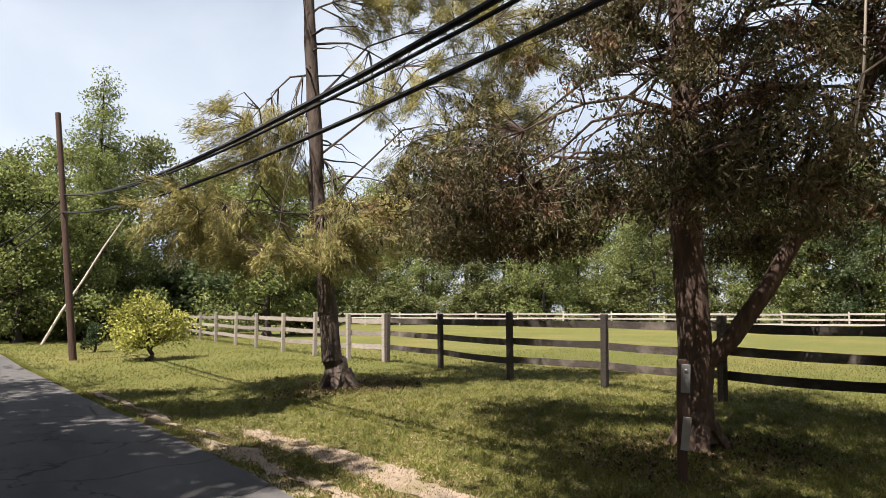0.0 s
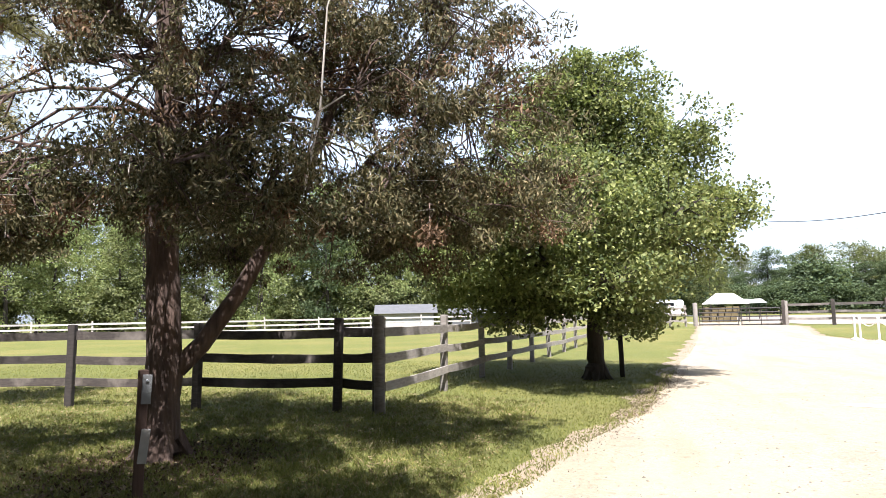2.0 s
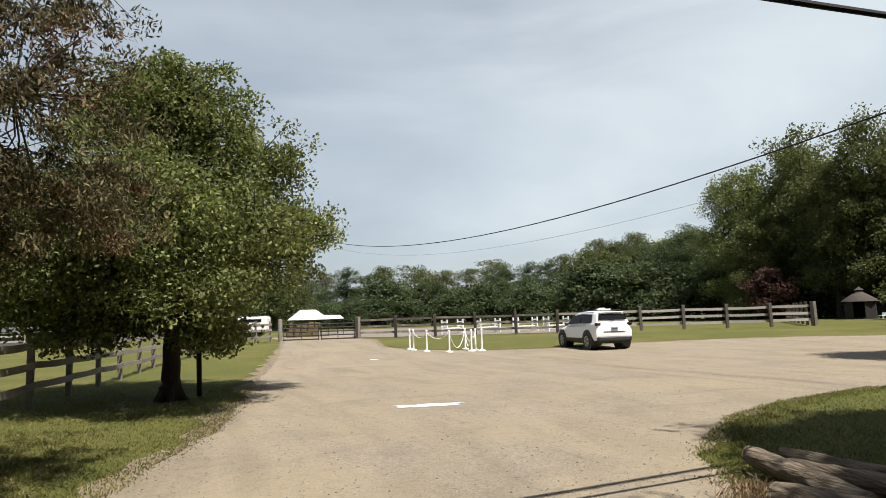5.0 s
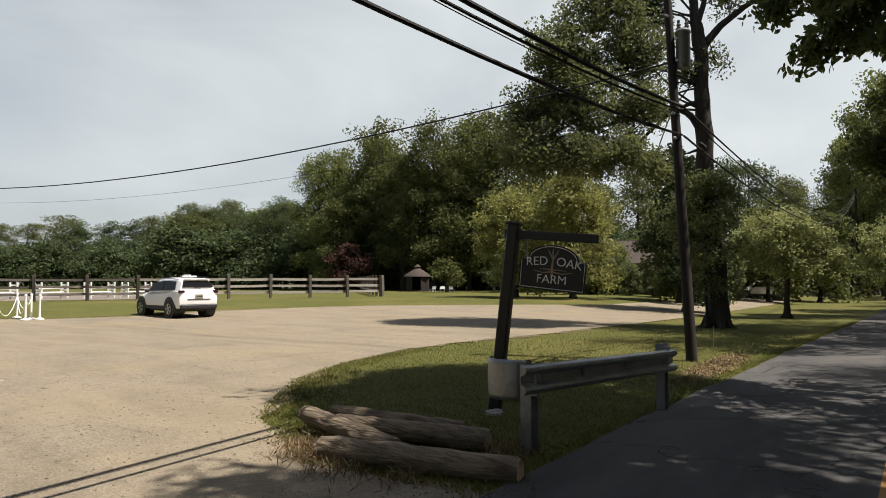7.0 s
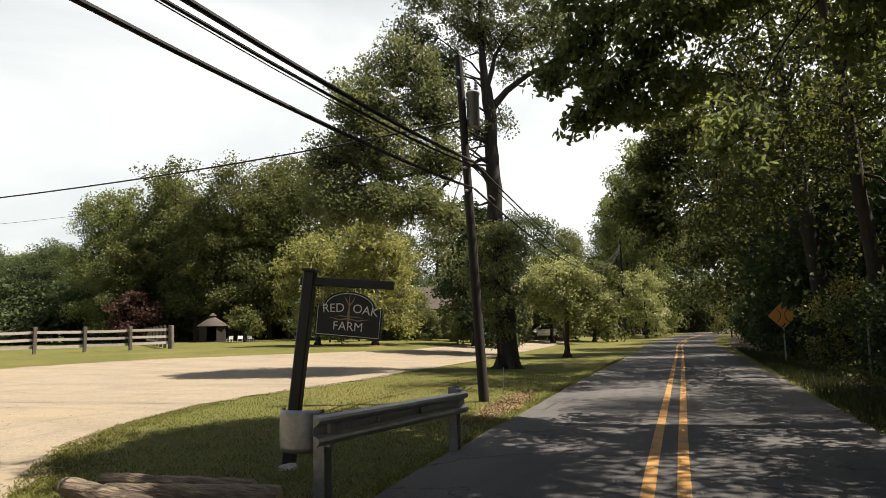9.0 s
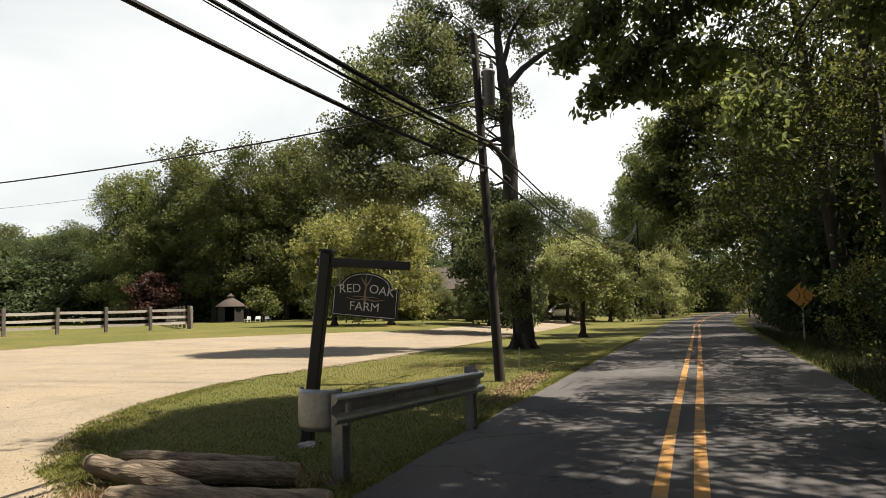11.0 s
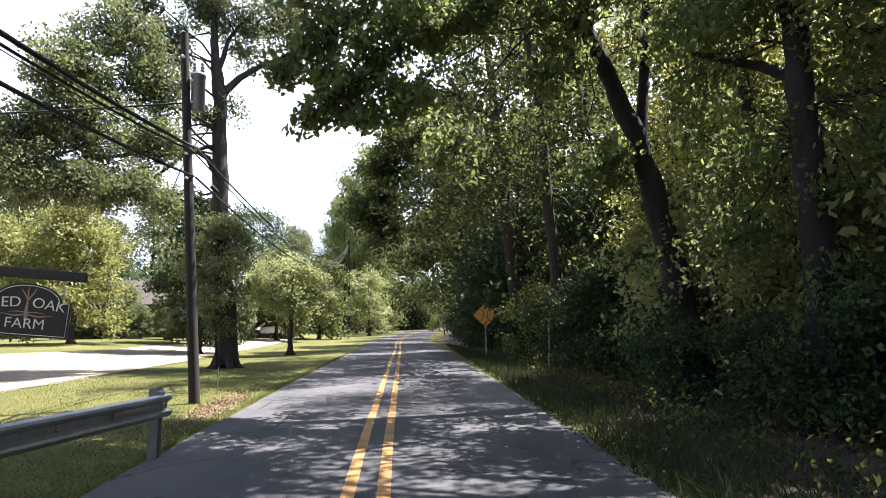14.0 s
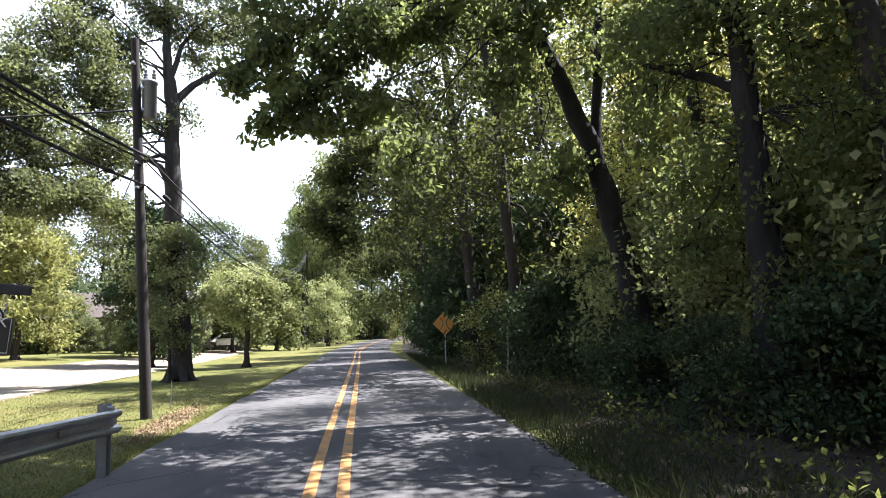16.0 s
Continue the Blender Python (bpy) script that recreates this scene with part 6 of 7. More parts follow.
def suv(at, turn, label, paint=None):
    """A compact sport utility; its nose points along its own +x."""
    paint = paint or M_CARPAINT
    car = thing("suv", at, label, "car", turn=turn)
    body = [ring(-2.09, 0.54, 1.00, 0.70, 0.66), ring(-2.05, 0.42, 1.12, 0.81, 0.76), ring(-1.95, 0.38, 1.15, 0.86, 0.80), ring(-1.7, 0.36, 1.13, 0.895, 0.85), ring(-1.0, 0.33, 1.05, 0.905, 0.88), ring(0.0, 0.33, 1.02, 0.905, 0.88),
            ring(0.9, 0.33, 1.0, 0.905, 0.87), ring(1.1, 0.34, 0.99, 0.90, 0.84), ring(1.7, 0.36, 0.93, 0.88, 0.78), ring(2.08, 0.42, 0.84, 0.80, 0.68), ring(2.2, 0.5, 0.74, 0.68, 0.6)]
    bd = part("body", loft(body), paint, car, "", True)
    cab = [cab_ring(-1.97, 1.02, 1.10, 0.79, 0.77), cab_ring(-1.80, 1.02, 1.52, 0.82, 0.60), cab_ring(-1.6, 1.02, 1.60, 0.855, 0.64), cab_ring(-0.6, 1.02, 1.64, 0.86, 0.64), cab_ring(0.1, 1.02, 1.60, 0.86, 0.64),
           cab_ring(0.42, 1.0, 1.47, 0.855, 0.66), cab_ring(1.12, 0.97, 1.0, 0.83, 0.82)]
    part("roof", loft(cab), paint, car)
    # glass, set a little proud of the cab
    def pane(name, pts):
        bm = bmesh.new()
        bm.faces.new([bm.verts.new(p) for p in pts])
        got = bmesh.ops.extrude_face_region(bm, geom=bm.faces[:])
        nrm = (Vector(pts[1]) - Vector(pts[0])).cross(Vector(pts[2]) - Vector(pts[0])).normalized()
        bmesh.ops.translate(bm, verts=[g for g in got["geom"] if isinstance(g, bmesh.types.BMVert)], vec=-nrm * 0.03)
        bmesh.ops.recalc_face_normals(bm, faces=bm.faces)
        return part(name, bm, M_GLASS_DARK, car, "dark tinted glass")
    pane("rear_window", [(-1.955, -0.66, 1.24), (-1.955, 0.66, 1.24), (-1.845, 0.58, 1.47), (-1.845, -0.58, 1.47)])
    for s in (-1, 1):
        pane("side_window", [(-1.72, s * 0.845, 1.12), (-0.62, s * 0.850, 1.10), (-0.62, s * 0.705, 1.50), (-1.52, s * 0.715, 1.47)])
        pane("side_window", [(-0.55, s * 0.850, 1.10), (0.74, s * 0.846, 1.07), (0.28, s * 0.725, 1.43), (-0.55, s * 0.705, 1.50)])
        lamp = part("tail_lamp", box((0.16, 0.40, 0.13), (-2.00, s * 0.66, 1.05), (0, 0, s * 20), bevel=0.03), M_TAIL, car, "dark red tail lamp")
        part("mirror", box((0.12, 0.18, 0.13), (0.62, s * 0.98, 1.08), bevel=0.03), M_TRIM, car, "black door mirror")
        part("roof_rail", box((1.7, 0.03, 0.035), (-0.75, s * 0.60, 1.655), bevel=0.008), M_TRIM, car, "black roof rail")
        part("sill", box((2.0, 0.05, 0.16), (-0.1, s * 0.895, 0.40), bevel=0.02), M_TRIM, car, "black plastic sill")
        for x in (-1.32, 1.32):
            part("arch", loft([[(x + (0.42 + q) * math.cos(a), s * 0.925, 0.36 + (0.42 + q) * math.sin(a)) for q in (0, 0.06)] + [(x + (0.42 + q) * math.cos(a), s * 0.85, 0.36 + (0.42 + q) * math.sin(a)) for q in (0.06, 0)]
                                for a in [math.pi * k / 10 for k in range(11)]]), M_TRIM, car, "black wheel arch trim")
            wheel = part("wheel", box((0.1, 0.1, 0.1), (0, 0, 0)), M_TRIM, car, "black hub")
            wheel.matrix_local = pose(x, s * 0.835, 0.345, 90, 0, 0)
            revolve("wheel_well", [(0.44, -0.2), (0.44, 0.2)], M_BLACK, car, axis=pose(x, s * 0.727, 0.38, 90, 0, 0), sides=28)
            revolve("tyre", [(0.22, -0.11), (0.31, -0.115), (0.345, -0.08), (0.345, 0.08), (0.31, 0.115), (0.22, 0.11)], M_RUBBER, wheel, sides=28)
            revolve("rim", [(0.06, -0.10), (0.225, -0.112), (0.235, -0.09), (0.235, 0.09), (0.225, 0.112), (0.06, 0.10)], M_RIM, wheel, sides=20)
            for k in range(5):
                a = math.tau * k / 5
                part("spoke", box((0.18, 0.05, 0.25), (0.13 * math.cos(a), 0.13 * math.sin(a), 0), (0, 0, math.degrees(a)), bevel=0.008), M_RIM, wheel)
    part("rear_bumper", box((0.16, 1.60, 0.20), (-2.06, 0, 0.44), bevel=0.05), M_TRIM, car, "black plastic bumper")
    part("tailgate_strip", box((0.03, 1.0, 0.03), (-2.10, 0, 0.74), bevel=0.008), M_TRIM, car)
    plate = part("number_plate", box((0.02, 0.33, 0.16), (-2.10, 0, 0.86), bevel=0.006), M_PLATE, car, "pale number plate")
    part("plate_bar", box((0.008, 0.24, 0.06), (-2.112, 0, 0.86)), M_BAR, plate)
    part("spoiler", box((0.26, 1.10, 0.04), (-1.83, 0, 1.545), (0, 8, 0), bevel=0.015), paint, car)
    part("roof_rack", box((0.10, 0.62, 0.05), (-1.1, -0.05, 1.69), bevel=0.015), paint, car, "pale bar of a roof rack")
    part("roof_rack", box((0.34, 0.09, 0.05), (-1.1, 0.05, 1.735), (0, 0, 20), bevel=0.015), paint, car, "pale clamp of a roof rack")
    part("wiper", box((0.02, 0.42, 0.015), (-1.97, 0.1, 1.22), (14, 0, 0)), M_TRIM, car)
    part("underbody", box((3.6, 1.5, 0.12), (0, 0, 0.30)), M_TRIM, car)
    return car


suv((-27.05, 16.03, gz(-27.05, 16.03) + 0.02), 175.0, "white compact sport utility parked on gravel")

# ---- white stanchions with chains ----
def stanchion(x, y):
    ob = thing("stanchion", (x, y, gz(x, y) + 0.02), "white plastic stanchion post on round foot", "stanchion", "white stanchions")
    revolve("foot", [(0.165, -0.01), (0.17, 0.02), (0.155, 0.04), (0.09, 0.065), (0.055, 0.085)], M_WHITE, ob, sides=18)
    revolve("pole", [(0.04, 0.05), (0.04, 0.93), (0.052, 0.94), (0.052, 0.98), (0.02, 1.02)], M_WHITE, ob, sides=12)
    return Vector((x, y, gz(x, y) + 0.92))


ST = [stanchion(*p) for p in [(-32.13, 8.8), (-31.43, 8.79), (-30.23, 9.1), (-29.04, 9.81), (-30.33, 11.04), (-28.89, 10.82), (-29.28, 11.17), (-28.84, 11.31)]]
for i, j, s in ((0, 1, 0.1), (1, 2, 0.28), (2, 3, 0.3), (3, 4, 0.75), (4, 5, 0.7), (5, 6, 0.3), (4, 6, 0.5)):
    a, b = ST[i], ST[j]
    ob = thing("plastic_chain", tuple(a), "white plastic chain hung between stanchions", "chain", "white chains")
    pts = []
    for k in range(17):
        u = k / 16
        pts.append((b - a) * u - Vector((0, 0, 4 * s * u * (1 - u))))
    tube("links", pts, 0.016, M_WHITE, ob, 5)

# ---- riding jumps behind the fence ----
def jump(x0, y0, x1, y1, label="white painted riding jump with poles in sand arena"):
    """Two ladder-like stands and the poles between them."""
    ln = math.hypot(x1 - x0, y1 - y0)
    ob = thing("riding_jump", (x0, y0, gz(x0, y0)), label, "riding jump", "riding jumps", turn=math.degrees(math.atan2(y1 - y0, x1 - x0)))
    for c in (0, ln):
        for q in (-0.24, 0.24):
            part("upright", box((0.1, 0.1, 1.15), (c, q, 0.57), bevel=0.01), M_WHITE, ob)
        part("panel", box((0.05, 0.42, 0.34), (c, 0, 0.30), bevel=0.01), M_WHITE, ob)
        for z in (0.62, 0.95):
            part("rung", box((0.05, 0.42, 0.1), (c, 0, z), bevel=0.01), M_WHITE, ob)
    for z in (0.22, 0.45, 0.72):
        tube("pole", [(0.05, 0.02, z), (ln - 0.05, 0.02, z)], 0.05, M_WHITE, ob, 8)


for x0, y0, x1, y1 in ((-49.6, 16.4, -51.28, 18.31), (-48.72, 18.86, -50.18, 21.12), (-47.6, 21.55, -48.96, 23.84), (-46.59, 23.64, -47.83, 26.02)):
    jump(x0, y0, x1, y1)

# ---- paddock gate ----
M_GATE = plain("gate_bronze", (0.022, 0.017, 0.014), 0.7, 0.0)
for (x0, y0), (x1, y1) in (((-48.11, 4.04), (-47.69, 6.49)), ((-47.27, 8.94), (-47.64, 6.58))):
    d = Vector((x1 - x0, y1 - y0, 0))
    g = thing("paddock_gate", (x0, y0, gz(x0, y0)), "brown metal tube gate closing the driveway", "gate", "gate leaves")
    for z in (0.08, 0.34, 0.60, 0.86, 1.12):
        tube("bar", [(0, 0, z), tuple(d + Vector((0, 0, z)))], 0.042, M_GATE, g, 8)
    for u in (0.02, 0.5, 0.98):
        tube("stile", [tuple(d * u + Vector((0, 0, -0.03))), tuple(d * u + Vector((0, 0, 1.14)))], 0.026, M_GATE, g, 8)
for x, y in ((-48.16, 3.84), (-47.22, 9.18)):
    gp = thing("gate_post", (x, y, gz(x, y) - 0.05), "thick weathered wooden gate post", "post", "gate posts")
    revolve("post", [(0.15, 0), (0.15, 1.55), (0.13, 1.6), (0.0, 1.61)], M_FENCE_MID, gp, sides=14)

# thick round corner post of the near fence
gp = thing("corner_post", (-9.66, -3.78, 0.04), "thick round weathered corner post of paddock fence", "post")
v, f = [], []
rngp = random.Random(4)
tube_data([(0.004 * k, 0, 1.5 * k / 10) for k in range(11)], [0.088 * rngp.uniform(0.96, 1.04) for k in range(11)], 14, v, f)
raw("post", v, f, M_RAIL, gp, "", True)

# ---- tent, trailers and barn beyond ----
M_CANVAS = plain("white_canvas", (0.78, 0.78, 0.75), 0.8, wear=0.04)


def canopy(x, y, w, d, eave, peak, turn, label, hip=0.45):
    ob = thing("canopy_tent", (x, y, gz(x, y)), label, "tent", turn=turn)
    bm = bmesh.new()
    a = [bm.verts.new(p) for p in ((-w / 2, -d / 2, eave), (w / 2, -d / 2, eave), (w / 2, d / 2, eave), (-w / 2, d / 2, eave), (-w * hip / 2, 0, peak), (w * hip / 2, 0, peak))]
    for q in ((0, 1, 5, 4), (2, 3, 4, 5), (1, 2, 5), (3, 0, 4)):
        bm.faces.new([a[k] for k in q])
    roof = part("roof", bm, M_CANVAS, ob, "white canvas roof")
    roof.modifiers.new("thickness", "SOLIDIFY").thickness = 0.03
    for sx in (-1, 1):
        for sy in (-1, 1):
            tube("leg", [(sx * w * 0.48, sy * d * 0.48, -0.05), (sx * w * 0.48, sy * d * 0.48, eave)], 0.035, M_POLE, ob, 8)
    return ob


canopy(-60.63, 7.24, 3.1, 3.0, 1.93 - gz(-60.63, 7.24), 2.80 - gz(-60.63, 7.24), 97, "white canvas canopy tent behind gate")
canopy(-72.39, 11.21, 1.9, 2.4, 2.04 - gz(-72.39, 11.21), 2.42 - gz(-72.39, 11.21), 97, "small white canvas shelter beyond the tent", 0.9)
M_HAY = surface("hay", (0.06, 0.045, 0.02), (0.15, 0.115, 0.055), 30, 4, 0.95, 0.6, 0.02, (1, 1, 3))
hay = thing("hay_stack", (-59.53, 6.44, gz(-59.53, 6.44)), "stack of hay bales under the tent", "hay bales")
for k in range(15):
    part("bale", box((0.98, 0.5, 0.42), (-0.2 + 0.02 * (k % 2), -0.9 + 0.53 * (k % 5) + 0.1 * (k // 5), 0.21 + 0.43 * (k // 5)), (0, 0, 3 * (k % 3)), bevel=0.03), M_HAY, hay)


def trailer(x, y, turn, ln, label):
    ob = thing("horse_trailer", (x, y, gz(x, y)), label, "trailer", "white trailers", turn=turn)
    part("body", box((ln, 2.2, 1.55), (0, 0, 1.25), bevel=0.12), M_WHITE, ob)
    part("roof", box((ln - 0.2, 2.0, 0.08), (0, 0, 2.06), bevel=0.03), M_GREY_METAL, ob)
    part("stripe", box((ln * 0.9, 2.22, 0.08), (0, 0, 1.1)), M_BAR, ob)
    part("window", box((ln * 0.7, 2.23, 0.32), (0, 0, 1.62), bevel=0.02), M_GLASS_DARK, ob)
    for s in (-1, 1):
        for q in (-0.45, 0.45):
            revolve("wheel", [(0.05, -0.1), (0.36, -0.1), (0.36, 0.1), (0.05, 0.1)], M_RUBBER, ob, axis=pose(q, s * 1.0, 0.34, 90, 0, 0))
    part("hitch", box((1.2, 0.1, 0.1), (ln / 2 + 0.5, 0, 0.5)), M_GREY_METAL, ob)


trailer(-69.97, 2.84, 75, 3.2, "white horse trailer parked behind the gate")
trailer(-76.03, -1.6, 60, 3.6, "white horse trailer parked by the barn")
M_ROOFGREY = surface("grey_roofing", (0.055, 0.055, 0.057), (0.11, 0.11, 0.113), 20, 2, 0.8, 0.3, 0.01, by_object=0)
M_SIDING = surface("white_siding", (0.2, 0.2, 0.195), (0.36, 0.36, 0.35), 8, 1, 0.7, 0.2, 0.01, (0.2, 0.2, 8), by_object=0)


def house(name, x, y, turn, size, eave, peak, label, wall, roof_mat, windows=3, category="building"):
    ob = thing(name, (x, y, gz(x, y)), label, category, turn=turn)
    w, d = size
    part("wall", box((w, d, eave), (0, 0, eave / 2)), wall, ob)
    bm = bmesh.new()
    e = 0.45
    a = [bm.verts.new(p) for p in ((-w / 2 - e, -d / 2 - e, eave - 0.1), (w / 2 + e, -d / 2 - e, eave - 0.1), (w / 2 + e, d / 2 + e, eave - 0.1), (-w / 2 - e, d / 2 + e, eave - 0.1), (-w / 2 - e, 0, peak), (w / 2 + e, 0, peak))]
    for q in ((0, 1, 5, 4), (2, 3, 4, 5), (1, 2, 5), (3, 0, 4), (3, 2, 1, 0)):
        bm.faces.new([a[k] for k in q])
    part("roof", bm, roof_mat, ob)
    for k in range(windows):
        cx = -w / 2 + w * (k + 0.7) / (windows + 0.4)
        win = part("window", box((1.1, 0.06, 1.2), (cx, -d / 2 - 0.02, eave * 0.55), bevel=0.01), M_WHITE, ob, "white framed window")
        part("pane", box((0.92, 0.03, 1.02), (cx, -d / 2 - 0.055, eave * 0.55)), M_GLASS_DARK, win)
    part("door", box((0.95, 0.06, 2.05), (w / 2 - 0.9, -d / 2 - 0.02, 1.03), bevel=0.01), M_BAR, ob)
    return ob


house("barn", -70.93, -24.73, -70, (6, 4), 1.7, 2.6, "low white barn with grey roof across the paddock", M_SIDING, M_ROOFGREY)
house("shed", -70.81, -16.21, -75, (6, 4), 1.5, 2.0, "low grey shed beside the barn", M_ROOFGREY, M_ROOFGREY, 2, "shed")
M_HOUSEWALL = surface("house_siding", (0.045, 0.04, 0.034), (0.095, 0.083, 0.07), 8, 1, 0.8, 0.2, 0.01, (0.2, 0.2, 8), by_object=0)
M_SHINGLE = surface("shingle_roof", (0.038, 0.030, 0.025), (0.095, 0.075, 0.062), 26, 2, 0.9, 0.5, 0.01, by_object=0)
house("farm_house", -20.19, 57.76, 18, (12, 7), 2.7, 4.7, "low house with brown shingle roof among trees", M_HOUSEWALL, M_SHINGLE)

# ---- gazebo ----
gb = thing("gazebo", (-47.89, 57.4, gz(-47.89, 57.4)), "small round wooden gazebo with added dark side panels and shingled roof", "gazebo")
revolve("roof", [(1.95, 2.0), (1.9, 2.12), (0.95, 2.75), (0.35, 3.15), (0.32, 3.3), (0.5, 3.34), (0.0, 3.75)], M_SHINGLE, gb, sides=8, label="conical brown shingle roof")
for k in range(8):
    a = math.tau * k / 8 + 0.2
    part("pillar", box((0.11, 0.11, 2.1), (1.6 * math.cos(a), 1.6 * math.sin(a), 1.05), (0, 0, math.degrees(a)), bevel=0.01), M_POLE, gb)
    b = a + math.tau / 16
    if k != 6:
        # full-height dark panel added to stand in for the dark interior
        part("screen", box((0.05, 1.15, 1.85), (1.5 * math.cos(b), 1.5 * math.sin(b), 1.05), (0, 0, math.degrees(b))), M_POLE, gb)
revolve("floor", [(0.0, 0.0), (1.8, 0.0), (1.8, 0.14), (0.0, 0.14)], M_POLE, gb, sides=8)
gb.scale = (0.82, 0.82, 0.82)
for k in range(3):
    ob = thing("garden_chair", (-44.6 + 0.9 * k, 56.0 + 0.5 * k, gz(-43.94, 56.05)), "white garden chair on lawn", "chair", "garden chairs", turn=30 * k)
    part("seat", box((0.5, 0.5, 0.04), (0, 0, 0.28), bevel=0.01), M_WHITE, ob)
    part("backrest", box((0.5, 0.04, 0.28), (0, 0.24, 0.44), (-10, 0, 0), bevel=0.01), M_WHITE, ob)
    for sx in (-0.22, 0.22):
        for sy in (-0.22, 0.22):
            part("leg", box((0.04, 0.04, 0.28), (sx, sy, 0.14)), M_WHITE, ob)

# ---- warning sign ----
# yellow darkened towards orange to stand in for tree shade on the plate
M_SIGN_SHADED = plain("warning_yellow_shaded", (0.60, 0.27, 0.045), 0.45)
ws = thing("warning_sign", foot(3.05, 29.85, -0.05), "yellow diamond road warning sign on steel post", "road sign", turn=-6)
part("post", box((0.06, 0.03, 2.5), (0, 0.03, 1.0), bevel=0.005), M_STEEL, ws)
plate = part("plate", box((0.76, 0.012, 0.76), (0, 0, 1.88), (0, 45, 0), bevel=0.004), M_SIGN_SHADED, ws, "yellow diamond plate, tree shade put into its colour")
for s in (-1, 1):
    tube("symbol", [(s * 0.20, -0.012, 1.62), (s * 0.09, -0.012, 1.78), (s * 0.075, -0.012, 1.98), (s * 0.20, -0.012, 2.14)], 0.015, M_BLACK, plate, 6, "black narrowing-road line")
fs = thing("warning_sign", (1.37, -42.13, 0), "small yellow road sign far down the road", "road sign", turn=170)
part("post", box((0.06, 0.03, 1.9), (0, 0.03, 0.95)), M_STEEL, fs)
part("plate", box((0.62, 0.012, 0.62), (0, 0, 1.35), bevel=0.004), M_SIGN_SHADED, fs)

# ---- marker stake by the cedar ----
M_PALE = plain("worn_reflector", (0.24, 0.225, 0.2), 0.5, wear=0.25)
M_DULL = plain("dull_reflector", (0.15, 0.15, 0.145), 0.5, wear=0.25)
mk = thing("marker_stake", (-4.95, -4.05, 0.0), "brown wooden marker stake with two pale reflector plates", "marker post", turn=131, tilt=(0, 1.5))
part("stake", box((0.085, 0.05, 1.16), (0, 0, 0.56), bevel=0.008), M_POLE_BROWN, mk)
part("reflector", box((0.075, 0.012, 0.24), (0.028, -0.034, 0.98), (0, 1.5, 0), bevel=0.004), M_DULL, mk, "pale grey reflector plate")
part("reflector", box((0.07, 0.012, 0.28), (0.028, -0.034, 0.52), (0, 5, 0), bevel=0.004), M_PALE, mk, "white reflector plate")
part("screw", box((0.02, 0.02, 0.02), (0.03, -0.042, 1.05), bevel=0.004), M_STEEL, mk)
sk = thing("wooden_stake", (-16.51, -0.43, -0.05), "thin dark wooden stake beside maple", "stake")
part("stake", box((0.11, 0.11, 1.35), (0, 0, 0.66), (1, 1, 0), bevel=0.01), M_POLE, sk)
ps = thing("marker_stake", foot(4.01, 20.62, -0.05), "thin pale marker stake beside a roadside bush", "marker post", tilt=(0, 1.5))
part("stake", box((0.05, 0.04, 1.62), (0, 0, 0.80), bevel=0.006), M_FENCE_MID, ps)
rm = thing("marker_rod", foot(-4.55, 15.84, -0.05), "thin steel rod standing beside utility pole", "rod")
tube("rod", [(0, 0, 0), (0.02, 0, 0.62)], 0.012, M_STEEL, rm, 6)

# ---- dead leaning trunk, stump, rock ----
dt = thing("dead_trunk", (-3.69, -37.85, 0), "pale dead tree trunk leaning among the trees", "dead tree")
tube("trunk", [(2.7, 0, -0.1), (1.88, 0, 1.6), (1.0, 0.02, 3.2), (0.2, 0.05, 4.8), (-0.7, 0.1, 6.4)], [0.07, 0.062, 0.052, 0.042, 0.02], M_DEADWOOD, dt, 9)
rk = thing("roadside_rock", (-1.8, -10.32, -0.03), "tan weathered rock at the road edge", "rock")
part("rock", rock_mesh(0.19, 7.0, 0.7), M_DIRT, rk)

# ---- shrubs and small trees of the yard ----
wild_tree("yellow_shrub", foot(-3.6, -23.04), 1.65, 1.55, 0.55, 201, L_YELLOW, "round yellow-leaved ornamental shrub on lawn", bark=M_BARK, clumps=130, per=40, length=0.10, width=0.06, spread=0.2,
          radius=0.06, lobes=9, group="garden shrubs", category="shrub", twig=0.012)
wild_tree("dark_shrub", foot(-2.58, -29.4), 1.15, 0.45, 0.25, 202, L_DARK, "small clipped dark shrub on lawn", bark=M_BARK, clumps=60, per=40, length=0.07, width=0.05, spread=0.12, radius=0.03, lobes=6,
          group="garden shrubs", category="shrub", twig=0.006)
wild_tree("yellow_green_tree", foot(-20.3, 40.4), 8.4, 3.4, 1.2, 203, L_YGREEN, "drooping yellow-green ornamental tree by the yard", clumps=300, per=44, length=0.26, width=0.13, spread=0.42, radius=0.16, lobes=14, group="yard trees")
wild_tree("yellow_green_tree", foot(-24.73, 40.42), 7.2, 3.4, 0.9, 204, L_YGREEN, "spreading yellow-green ornamental tree by the yard", clumps=260, per=44, length=0.26, width=0.13, spread=0.42, radius=0.15, lobes=12, group="yard trees")
wild_tree("dark_evergreen", foot(-12.0, 37.4), 8.6, 2.5, 0.6, 205, L_DARK, "dark green bushy tree behind the oak", clumps=260, per=44, length=0.24, width=0.15, spread=0.42, radius=0.16, lobes=13, group="yard trees")
house_bush = wild_tree("dark_evergreen", foot(-15.14, 45.82), 6.4, 2.8, 0.4, 206, L_OAK, "dark green bush by the house", clumps=200, per=40, length=0.28, width=0.18, spread=0.45, radius=0.15, lobes=11, group="yard trees")
